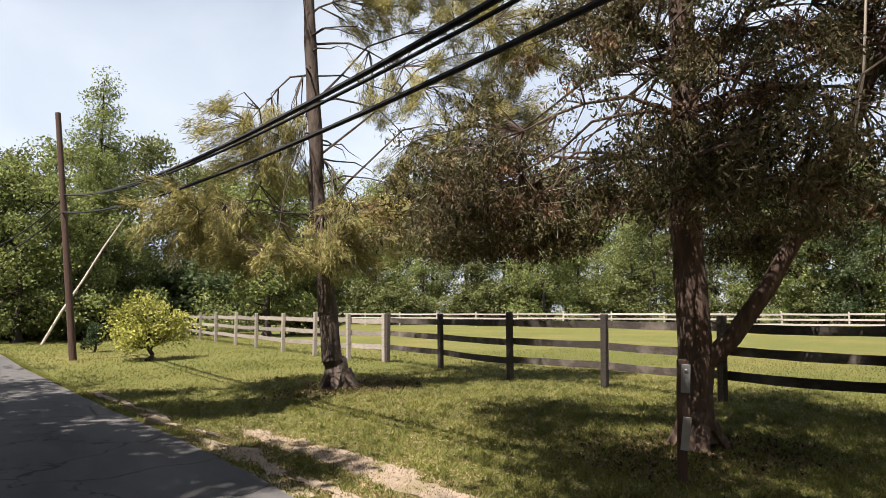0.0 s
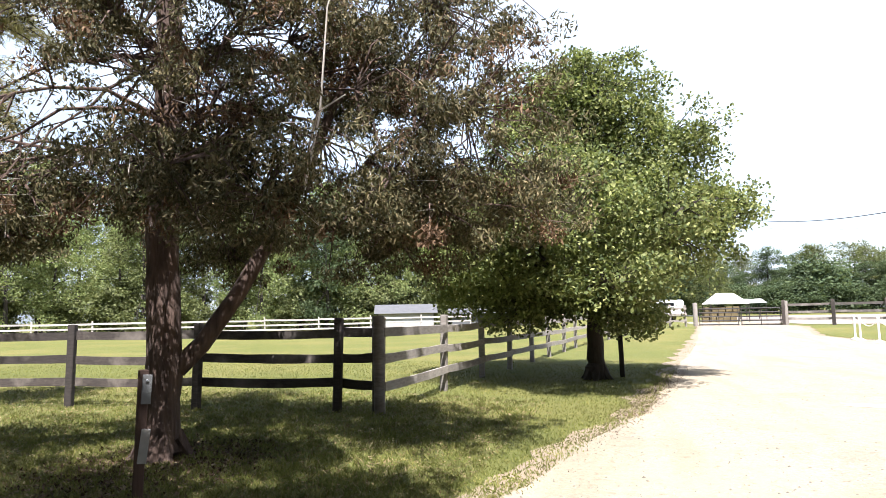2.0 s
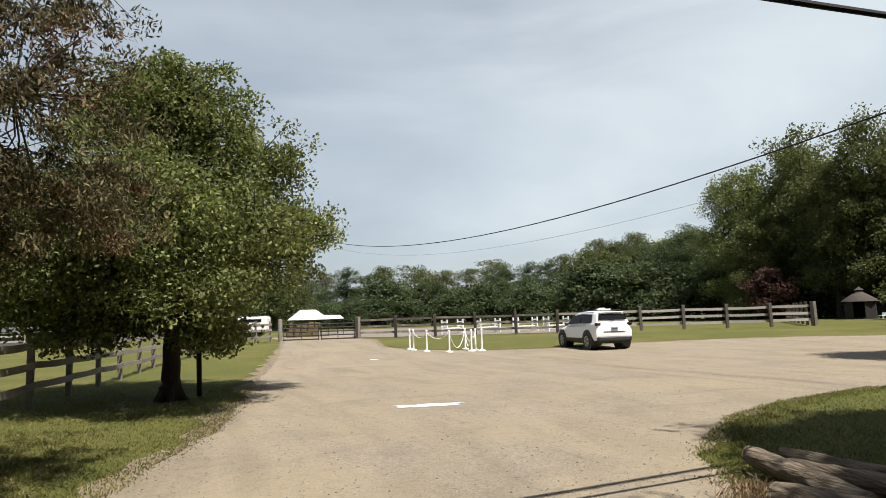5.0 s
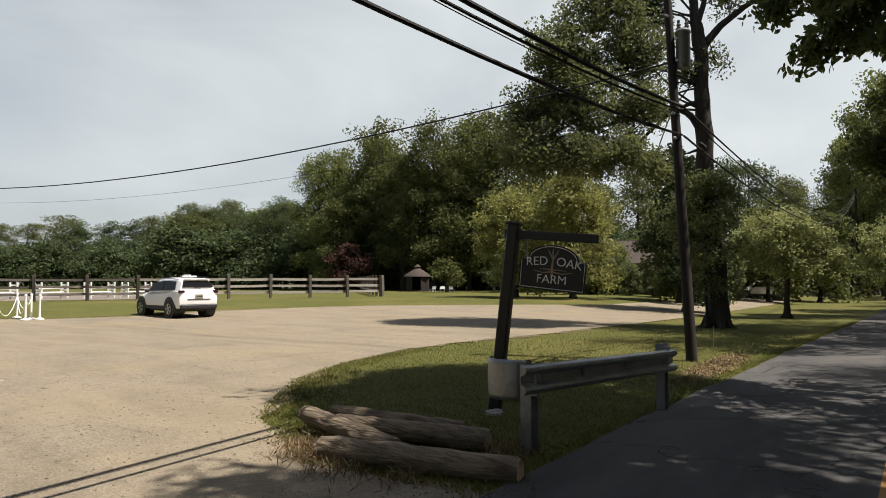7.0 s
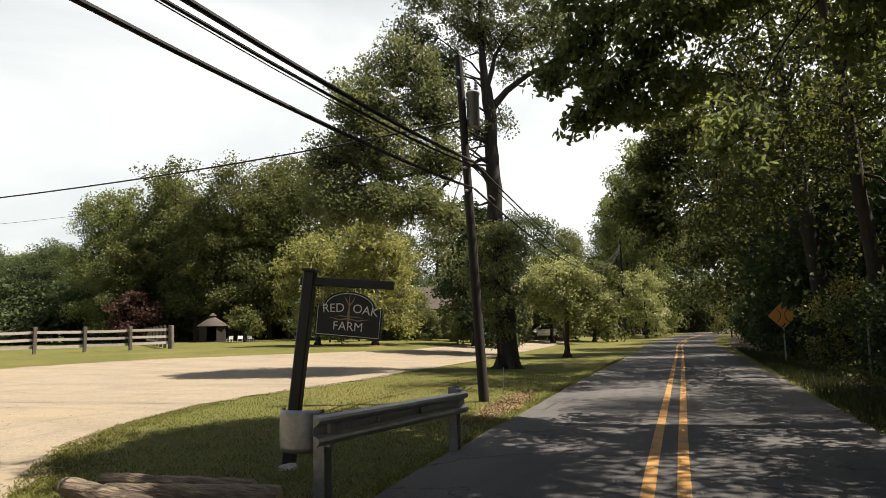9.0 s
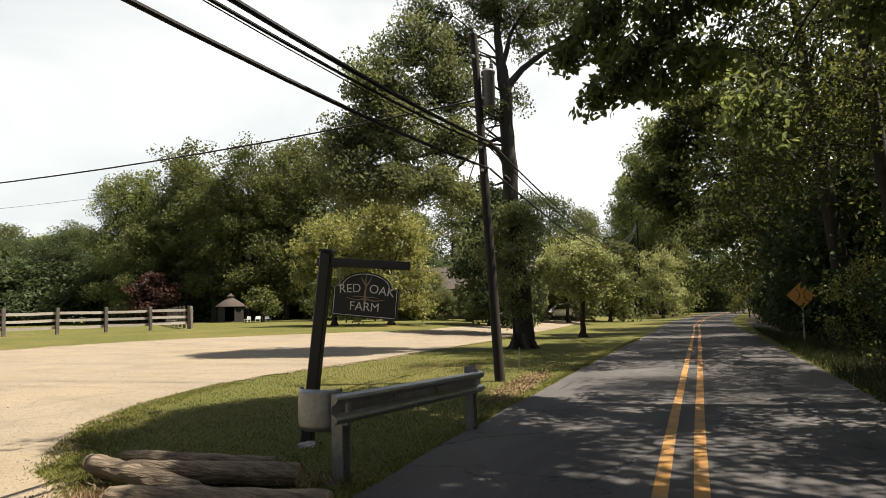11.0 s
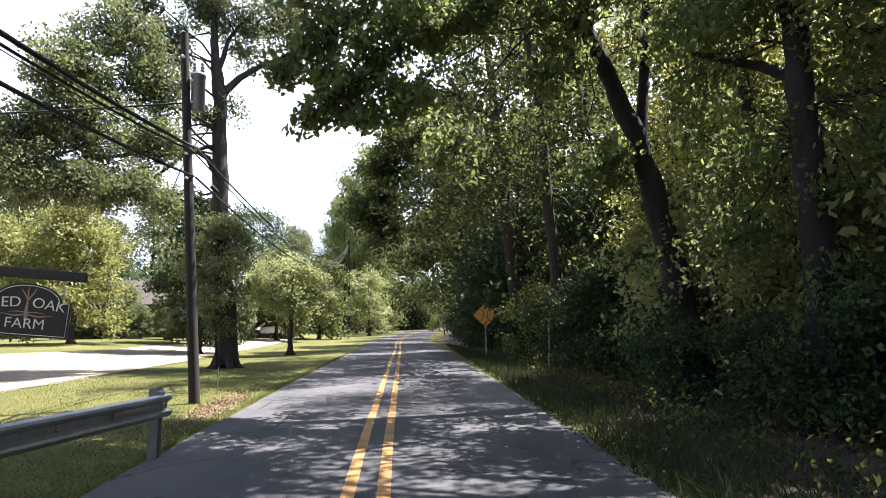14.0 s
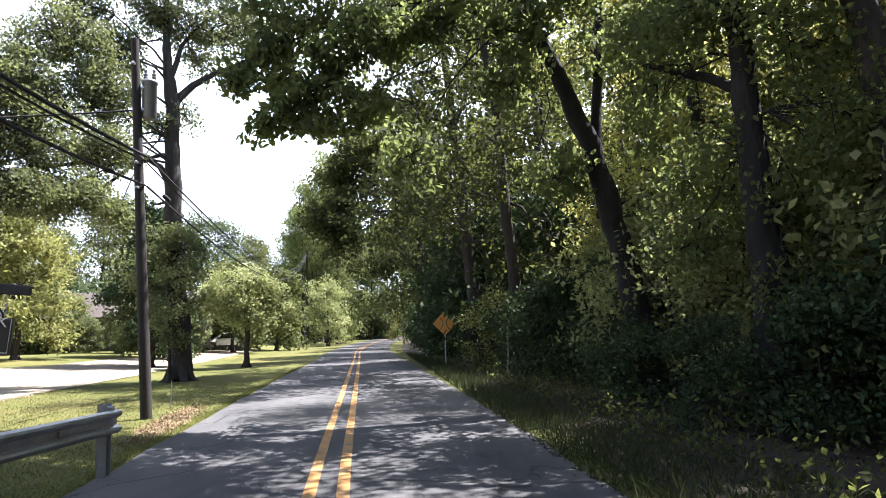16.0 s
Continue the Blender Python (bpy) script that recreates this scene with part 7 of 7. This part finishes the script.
for hx, hy, hs in ((-22.44, 51.81, 0.62), (-18.6, 50.4, 0.34), (-20.4, 50.6, 0.38), (-16.9, 50.2, 0.4), (-13.88, 52.32, 0.62), (-25.81, 50.85, 0.7)):
    copy_thing(house_bush, Matrix.Translation(foot(hx, hy)) @ pose(0, 0, 0, 0, 0, hx * 40) @ Matrix.Diagonal((hs, hs, hs, 1)))
wild_tree("ivy_growth", foot(-7.3, 25.0), 5.4, 1.7, 1.5, 207, L_OAK, "ivy and sprouts climbing the oak trunk", clumps=170, per=60, length=0.11, width=0.08, spread=0.24, radius=0.04, lobes=11, group="yard trees", category="ivy", twig=0.01)
wild_tree("red_leaf_tree", foot(-57.1, 55.9), 4.7, 2.9, 0.5, 208, L_RED, "dark red-leaved tree at the wood edge", clumps=180, per=30, length=0.36, width=0.24, spread=0.5, radius=0.14, lobes=11, group="yard trees")
wild_tree("small_shrub", foot(-41.57, 54.52), 3.1, 2.0, 0.9, 209, L_FAR_LIGHT, "small light green shrub near gazebo", clumps=90, per=26, length=0.26, width=0.18, spread=0.35, radius=0.1, lobes=8, group="garden shrubs", category="shrub")
wild_tree("willow_tree", foot(-5.81, 81.91), 7.5, 3.0, 1.0, 210, L_LIGHT, "pale weeping tree at the roadside", clumps=170, per=34, length=0.4, width=0.12, spread=0.5, radius=0.15, lobes=11, group="yard trees")
wild_tree("roadside_tree", foot(-12.35, 59.83), 7.5, 3.4, 1.2, 211, L_FAR_LIGHT, "leafy green tree beside the drive", clumps=180, per=30, length=0.36, width=0.22, spread=0.5, radius=0.15, lobes=11, group="yard trees")
wild_tree("roadside_tree", foot(-9.85, 67.86), 7.5, 3.4, 0.8, 212, L_FAR_LIGHT, "leafy green tree beside the drive", clumps=180, per=30, length=0.36, width=0.22, spread=0.5, radius=0.15, lobes=11, group="yard trees")
grow("conical_tree", foot(-3.68, -42.86), [(0, 0, 0, 0.25), (0, 0, 5, 0.18), (0.1, 0, 10, 0.1), (0.1, 0, 15.2, 0.02)],
     [(2.2 * (1 - k / 19) * math.cos(2.4 * k), 2.2 * (1 - k / 19) * math.sin(2.4 * k), 1.2 + 13.6 * k / 17, 2.3 * (1 - k / 19) + 0.25, 2.3 * (1 - k / 19) + 0.25, 0.9, 30 * (1 - k / 20)) for k in range(18)],
     M_BARK, L_MID, "tall pointed green tree by the road", seed=213, per=100, spread=0.42, length=0.15, width=0.085, low=0.1, group="yard trees")
wild_tree("roadside_tree", foot(-0.02, -41.06), 8.8, 3.6, 0.6, 214, L_MID, "light green bushy tree beside the road", clumps=240, per=80, length=0.18, width=0.12, spread=0.45, radius=0.16, lobes=12, group="yard trees")
wild_tree("roadside_tree", foot(-12.5, -39.42), 9.5, 4.0, 0.5, 215, L_MID, "bushy green tree behind the paddock fence", clumps=240, per=80, length=0.19, width=0.125, spread=0.5, radius=0.18, lobes=13, group="yard trees")
hb = wild_tree("hedge_bush", foot(-16.03, -41.27), 4.2, 2.8, 0.2, 216, L_FAR_LIGHT, "light green bush at the paddock edge", clumps=120, per=30, length=0.30, width=0.2, spread=0.42, radius=0.1, twigs=0.2, lobes=9, group="hedge bushes", category="bush")
for k in range(26):
    az = -168 + 66 * k / 25 + rng_w.uniform(-1, 1)
    x, y = polar(az, 78 + rng_w.uniform(-3, 3))
    if -60 < x < -48 and -26 < y < -8:
        continue
    s = rng_w.uniform(0.8, 1.4)
    copy_thing(hb, Matrix.Translation(foot(x, y)) @ pose(0, 0, 0, 0, 0, rng_w.uniform(0, 360)) @ Matrix.Diagonal((s, s, s * 0.9, 1)))

# parked car under the trees
suv(foot(-13.89, 63.81, 0.02), 200.0, "white car parked under trees by the drive")

# ---- puddles on the gravel: a white base colour stands in for reflected sky ----
m_water, nt_w, p_w, _ = start("puddle_sky_white")
p_w.inputs["Base Color"].default_value = (0.72, 0.72, 0.70, 1)
p_w.inputs["Roughness"].default_value = 0.35
M_BARE = surface("bare_pale_soil", (0.155, 0.118, 0.082), (0.31, 0.245, 0.185), 30, 3.5, 0.95, 0.5, 0.012, stain=(0.16, 0.135, 0.075), by_object=0)


def blotch(name, x, y, a, b, turn, mat, lift, label, category, seed, ragged=0.35):
    pts = []
    for k in range(30):
        t = math.tau * k / 30
        r = 1 + ragged * noise.noise((math.cos(t) * 1.6, math.sin(t) * 1.6, seed)) + 0.6 * ragged * noise.noise((math.cos(t) * 5, math.sin(t) * 5, seed))
        u, v = a * r * math.cos(t), b * r * math.sin(t)
        c, s = math.cos(radians(turn)), math.sin(radians(turn))
        pts.append((x + u * c - v * s, y + u * s + v * c))
    ob = flat_patch(name, pts, lift, mat, 0.03, 0.5, seed, 0.15)
    return tagged(ob, label, category, kind="structure")


blotch("white_patch", -12.02, 3.62, 0.66, 0.17, 82, m_water, 0.026, "puddle on gravel, reflected sky painted bright white", "spill", 3, 0.8)
blotch("white_patch", -27.05, 5.88, 0.2, 0.16, 82, m_water, 0.026, "small puddle on gravel, reflected sky painted white", "spill", 5)
# bare track across the lawn and crumbled soil at the road edge: centre, half length, half width, turn
DIRT = [(-2.78, -8.52, 0.75, 0.24, 96), (-2.95, -7.80, 0.75, 0.24, 96), (-3.08, -6.94, 0.75, 0.24, 96), (-3.13, -6.23, 0.75, 0.24, 96), (-3.14, -5.48, 0.75, 0.24, 96), (-3.16, -5.13, 0.75, 0.24, 96), (-1.71, -8.79, 0.50, 0.30, 95), (-2.00, -8.05, 0.45, 0.30, 95), (-2.22, -7.50, 0.40, 0.26, 95), (-1.62, -7.34, 0.35, 0.22, 100), (-2.05, -6.53, 0.45, 0.25, 100), (-2.11, -5.90, 0.40, 0.25, 100)]
rng_d = random.Random(14)
for k in range(12):
    y = -5.2 - 9.0 * k / 11
    x = np.interp(-y, [4, 8.2, 15.2], [0.25, 0.62, 1.5]) - 2.75 - abs(rng_d.gauss(0, 0.12))
    DIRT.append((float(x), y, rng_d.uniform(0.25, 0.7), rng_d.uniform(0.06, 0.16), 100 + rng_d.uniform(-10, 10)))
for k, (x, y, a, b, turn) in enumerate(DIRT):
    blotch("dirt_patch", x, y, a * 0.85, b * 0.75, turn, M_BARE, 0.014 + 0.0005 * k, "bare pale tan dirt worn into the lawn", "dirt", 20 + k, 0.9)

# ---- worn soil margin between gravel and lawn ----
M_MARGIN = surface("worn_soil", (0.14, 0.105, 0.066), (0.24, 0.19, 0.13), 35, 2.2, 0.95, 0.6, 0.012, by_object=0)
for pts, seed, inner in (([(-48.2, 4.1), (-38.8, 3.25), (-31.4, 2.35), (-18.1, 0.8), (-13.4, 0.25), (-10.8, -0.05), (-8.7, -0.65), (-6.2, -1.15), (-4.7, -1.85), (-3.6, -2.65), (-2.85, -3.8)], 3, -0.32),
                  ([(-2.75, 4.4), (-3.6, 4.15), (-4.6, 4.05), (-5.2, 4.35), (-6.45, 5.0), (-7.35, 5.95), (-8.4, 7.15), (-9.4, 9.15), (-10.2, 12.05), (-10.3, 15.2), (-10.05, 17.5), (-10.15, 22.5)], 4, -0.10),
                  ([(-24.4, 27.0), (-27.0, 22.6), (-28.1, 17.5), (-27.9, 14.2), (-28.8, 11.6), (-31.6, 9.05), (-35.2, 8.0), (-41.9, 9.05), (-47.0, 9.1)], 5, -0.4)):
    ob = strip("soil_margin", smooth_line(pts, 0.3), 0.22, inner, 0.012, M_MARGIN, 0.30, 4, seed)
    tagged(ob, "worn tan soil between gravel and grass", "dirt", kind="structure")

# ---- grass, weeds and litter ----
def inside(poly, x, y):
    hit = np.zeros(len(x), bool)
    for (x0, y0), (x1, y1) in zip(poly, poly[1:] + poly[:1]):
        cross = (y0 > y) != (y1 > y)
        with np.errstate(divide="ignore", invalid="ignore"):
            hit ^= cross & (x < (x1 - x0) * (y - y0) / (y1 - y0 + 1e-12) + x0)
    return hit


ROAD_YX = sorted((p.y, p.x) for p in ROAD_LINE)


def road_side(x, y):
    cx = np.interp(y, [q[0] for q in ROAD_YX], [q[1] for q in ROAD_YX])
    return x - cx


def scatter(n, x0, x1, y0, y1, rng, near=0.0, avoid_yard=True, margin=0.0):
    x, y = rng.uniform(x0, x1, n), rng.uniform(y0, y1, n)
    ok = np.abs(road_side(x, y)) > 2.5 + margin
    if avoid_yard:
        ok &= ~inside(YARD, x, y)
    for cx, cy, a, b, turn in DIRT:
        c, q = math.cos(radians(turn)), math.sin(radians(turn))
        u, v = ((x - cx) * c + (y - cy) * q) / a, ((y - cy) * c - (x - cx) * q) / b
        ok &= rng.uniform(0, 1, n) > 0.97 * np.exp(-(u * u + v * v) ** 1.5 * 0.8)
    if near:
        ok &= rng.uniform(0, 1, n) < np.minimum(1.0, (near / np.hypot(x, y)) ** 1.5)
    x, y = x[ok], y[ok]
    z = np.array([gz(a, b) for a, b in zip(x, y)])
    return np.stack([x, y, z], 1)


def blades(name, spots, length, width, material, label, category, seed, up=1.0, wild=0.5):
    rng = np.random.default_rng(seed)
    axis = np.tile(np.array([[0, 0, up]]), (len(spots), 1)) + rng.normal(size=(len(spots), 3)) * wild * np.array([1, 1, 0.3])
    c = spots + np.array([0, 0, length * 0.36])
    me = leaf_mesh(name, c, length, width, rng, 0.0, 0.1, axis)
    ob = finish(name, me, material)
    return tagged(ob, label, category, kind="stuff")


rng_g = np.random.default_rng(77)
lawn = np.concatenate([scatter(390000, -20, -1.0, -20, 0.9, rng_g, 7.0), scatter(170000, -14, -2.5, 3.4, 24, rng_g, 7.0)])
blades("lawn_grass", lawn, 0.05, 0.010, L_GRASS, "short mown green grass blades", "grass", 5, 1.0, 0.55)
far_lawn = scatter(26000, -12, 5.0, -40, -17.0, rng_g)
blades("far_lawn_grass", far_lawn, 0.06, 0.022, L_GRASS, "mown grass of the lawn down the road", "grass", 12, 1.0, 0.6)
# thicker tufts and dry straw in the lawn beside the road
tuft = scatter(15000, -12, -1.8, -15, -1.6, rng_g, 5.0)
tuft = np.repeat(tuft, 12, axis=0)
tuft = tuft + rng_g.normal(size=tuft.shape) * np.array([0.03, 0.03, 0.0])
blades("grass_tufts", tuft, 0.085, 0.009, L_GRASS, "thick green tufts in the mown lawn", "grass", 10, 1.0, 0.45)
straw = scatter(110000, -12, -1.8, -15, -1.6, rng_g, 5.0)
blades("dry_straw", straw, 0.06, 0.008, L_STRAW, "dry straw-coloured clippings in the lawn", "grass", 11, 0.5, 0.9)
# straw and crumbs strewn over the bare track
crumb = np.concatenate([np.stack([cx + u * math.cos(radians(t)) - v * math.sin(radians(t)), cy + u * math.sin(radians(t)) + v * math.cos(radians(t))], 1)
                        for cx, cy, a, b, t in DIRT for u, v in ((rng_g.normal(size=int(14000 * a * b)) * a * 0.6, rng_g.normal(size=int(14000 * a * b)) * b * 0.75),)])
crumb = crumb[np.abs(road_side(crumb[:, 0], crumb[:, 1])) > 2.4]
crumb = np.concatenate([crumb, np.array([[gz(a, b) + 0.008] for a, b in crumb])], 1)
tagged(finish("track_straw", leaf_mesh("track_straw", crumb, 0.045, 0.013, rng_g, 0.0, 0.95), L_STRAW), "dry straw and crumbs strewn over bare soil", "straw", kind="stuff")
# ragged tufts along the gravel and the pavement
edge_pts = []
for poly in (YARD,):
    for (x0, y0), (x1, y1) in zip(poly, poly[1:] + poly[:1]):
        ln = math.hypot(x1 - x0, y1 - y0)
        if math.hypot(x0, y0) > 34 or max(x0, x1) > -2.0:
            continue
        near = math.hypot(x0 + x1, y0 + y1) / 2 < 17
        k = int(ln * (620 if near else 70))
        u = rng_g.uniform(0, 1, k)
        # most blades on the lawn's side, fewer and fewer out on the gravel
        off = 0.55 * rng_g.uniform(0, 1, k) ** 1.4 - 0.05 * np.abs(rng_g.normal(size=k)) + 0.03
        edge_pts.append(np.stack([x0 + (x1 - x0) * u - off * (y0 - y1) / ln, y0 + (y1 - y0) * u - off * (x1 - x0) / ln], 1) + rng_g.normal(size=(k, 2)) * 0.025)
yy = rng_g.uniform(-30, 34, 16000)
edge_pts.append(np.stack([np.interp(yy, [q[0] for q in ROAD_YX], [q[1] for q in ROAD_YX]) - 2.52 - np.abs(rng_g.normal(size=len(yy))) * 0.12, yy], 1))
ep = np.concatenate(edge_pts)
ep = ep[~((ep[:, 1] > -1.2) & (ep[:, 1] < 3.2) & (ep[:, 0] > -4.2))]
ep = ep[~((ep[:, 1] < 3.0) & (ep[:, 0] < -6.5) & (rng_g.uniform(0, 1, len(ep)) < 0.72))]
ep = np.concatenate([ep, np.array([[gz(a, b) + 0.01] for a, b in ep])], 1)
blades("edge_grass", ep, 0.05, 0.010, L_GRASS, "ragged grass tufts along gravel and road edge", "grass", 6, 1.0, 0.8)
# dry bunches at the ends of the logs and the posts of the guard rail
dry = np.concatenate([np.array([[x, y]]) + rng_g.normal(size=(n, 2)) * r for x, y, r, n in
                      ((-5.02, 4.38, 0.10, 260), (-4.73, 4.15, 0.14, 300), (-5.27, 4.93, 0.14, 200), (-4.18, 4.02, 0.16, 160), (-3.41, 5.39, 0.14, 160), (-3.69, 4.11, 0.2, 120))])
dry = np.concatenate([dry, np.array([[gz(a, b) + 0.01] for a, b in dry])], 1)
blades("dry_grass", dry, 0.13, 0.009, L_TAN, "dry tan grass bunches round the logs", "grass", 9, 1.0, 0.7)
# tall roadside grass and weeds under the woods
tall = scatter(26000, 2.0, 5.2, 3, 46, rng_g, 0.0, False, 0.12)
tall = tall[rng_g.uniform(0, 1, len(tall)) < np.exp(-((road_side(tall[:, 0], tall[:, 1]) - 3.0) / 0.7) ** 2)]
blades("tall_grass", tall, 0.34, 0.012, L_TALL_SHADED, "tall roadside grass along the woods", "grass", 7, 1.0, 0.35)
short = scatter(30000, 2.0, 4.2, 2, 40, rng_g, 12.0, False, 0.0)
blades("verge_grass", short, 0.10, 0.012, L_TALL_SHADED, "short green grass on the wooded verge", "grass", 8, 1.0, 0.6)
weeds = scatter(9000, 3.2, 9.0, 3, 40, rng_g, 0.0, False, 0.3)
rep = np.repeat(weeds[:2200], 9, axis=0)
rep = rep + rng_g.normal(size=rep.shape) * np.array([0.10, 0.10, 0.0]) + np.array([0, 0, 1]) * np.abs(rng_g.normal(size=(len(rep), 1))) * 0.28
wm = leaf_mesh("weeds", rep, 0.09, 0.05, rng_g, 0.1, 0.6)
tagged(finish("weeds", wm, L_WOODS), "leafy weeds and seedlings under the trees", "weeds", kind="stuff")


def litter(name, cx, cy, rx, ry, n, label, seed, turn=0.0, size=0.06, leaf=None):
    rng = np.random.default_rng(seed)
    a = rng.uniform(0, math.tau, n)
    r = np.sqrt(rng.uniform(0, 1, n)) * rng.uniform(0.6, 1.25, n)
    u, v = rx * r * np.cos(a), ry * r * np.sin(a)
    c, s = math.cos(radians(turn)), math.sin(radians(turn))
    x, y = cx + u * c - v * s, cy + u * s + v * c
    ok = np.abs(road_side(x, y)) > 2.45
    x, y = x[ok], y[ok]
    z = np.array([gz(p, q) for p, q in zip(x, y)]) + rng.uniform(0.01, 0.028, len(x))
    me = leaf_mesh(name, np.stack([x, y, z], 1), size, size * 0.55, rng, 0.0, 0.92)
    tagged(finish(name, me, leaf or L_LITTER), label, "leaf litter", kind="stuff")


litter("leaf_litter", -6.05, -4.71, 1.35, 1.05, 4200, "dry brown leaf litter round the cedar foot", 31, 0, 0.05)
litter("leaf_litter", -5.69, -12.25, 1.7, 1.0, 3600, "reddish pine needles and litter round the pine", 32, 20)
litter("leaf_litter", -3.72, 13.15, 2.8, 0.36, 3600, "dry tan leaves at the pavement edge by the pole", 33, 95, 0.045, L_TAN)
litter("leaf_litter", -13.4, 0.25, 5.4, 0.30, 3200, "reddish brown leaves along the gravel edge by the maple", 37, -8.8, 0.03)
litter("leaf_litter", -5.32, 4.48, 0.5, 0.25, 250, "dry grass and bark chips round the logs", 34, 40, 0.035, L_TAN)
litter("leaf_litter", 4.19, 17.6, 0.7, 3.5, 4000, "pale dead leaves under the wood edge", 35, 0, 0.07, L_TAN)
litter("leaf_litter", 6.21, 12.15, 3.0, 6.0, 9000, "dead leaves on the woodland floor", 36, 0.0, 0.06, L_LITTER_SHADED)


def pebbles(name, n, seed, label):
    """Loose stones on the gravel: eight-sided, flattened, of many sizes."""
    rng = np.random.default_rng(seed)
    x, y = rng.uniform(-16, -2.5, n), rng.uniform(-3.5, 16, n)
    ok = inside(YARD, x, y) & (rng.uniform(0, 1, n) < np.minimum(1, (6.0 / np.hypot(x, y)) ** 1.6))
    x, y = x[ok], y[ok]
    z = np.array([gz(a, b) for a, b in zip(x, y)]) + 0.021
    m = len(x)
    size = 0.005 + 0.013 * rng.uniform(0, 1, m) ** 4
    base = np.array([[1, 0, 0], [0, 1, 0], [-1, 0, 0], [0, -1, 0], [0.1, 0.1, 0.75], [0, 0, -0.4]], np.float32)
    v = base[None] * size[:, None, None] * rng.uniform(0.7, 1.3, (m, 6, 1))
    a = rng.uniform(0, math.tau, m)
    c, s = np.cos(a)[:, None], np.sin(a)[:, None]
    v = np.stack([v[:, :, 0] * c - v[:, :, 1] * s, v[:, :, 0] * s + v[:, :, 1] * c, v[:, :, 2]], 2) + np.stack([x, y, z], 1)[:, None]
    tri = np.array([[0, 1, 4], [1, 2, 4], [2, 3, 4], [3, 0, 4], [1, 0, 5], [2, 1, 5], [3, 2, 5], [0, 3, 5]])
    f = (np.arange(m)[:, None, None] * 6 + tri[None]).reshape(-1, 3)
    me = bpy.data.meshes.new(name)
    me.from_pydata(v.reshape(-1, 3).tolist(), [], f.tolist())
    tagged(finish(name, me, M_PEBBLE), label, "gravel", kind="stuff")


M_PEBBLE = leafy("loose_stone", (0.125, 0.11, 0.09), (0.185, 0.165, 0.135), (0.31, 0.28, 0.235), (0.1, 0.1, 0.1), 0.0, 0.9)
pebbles("loose_stones", 26000, 41, "loose grey and tan stones on the gravel")
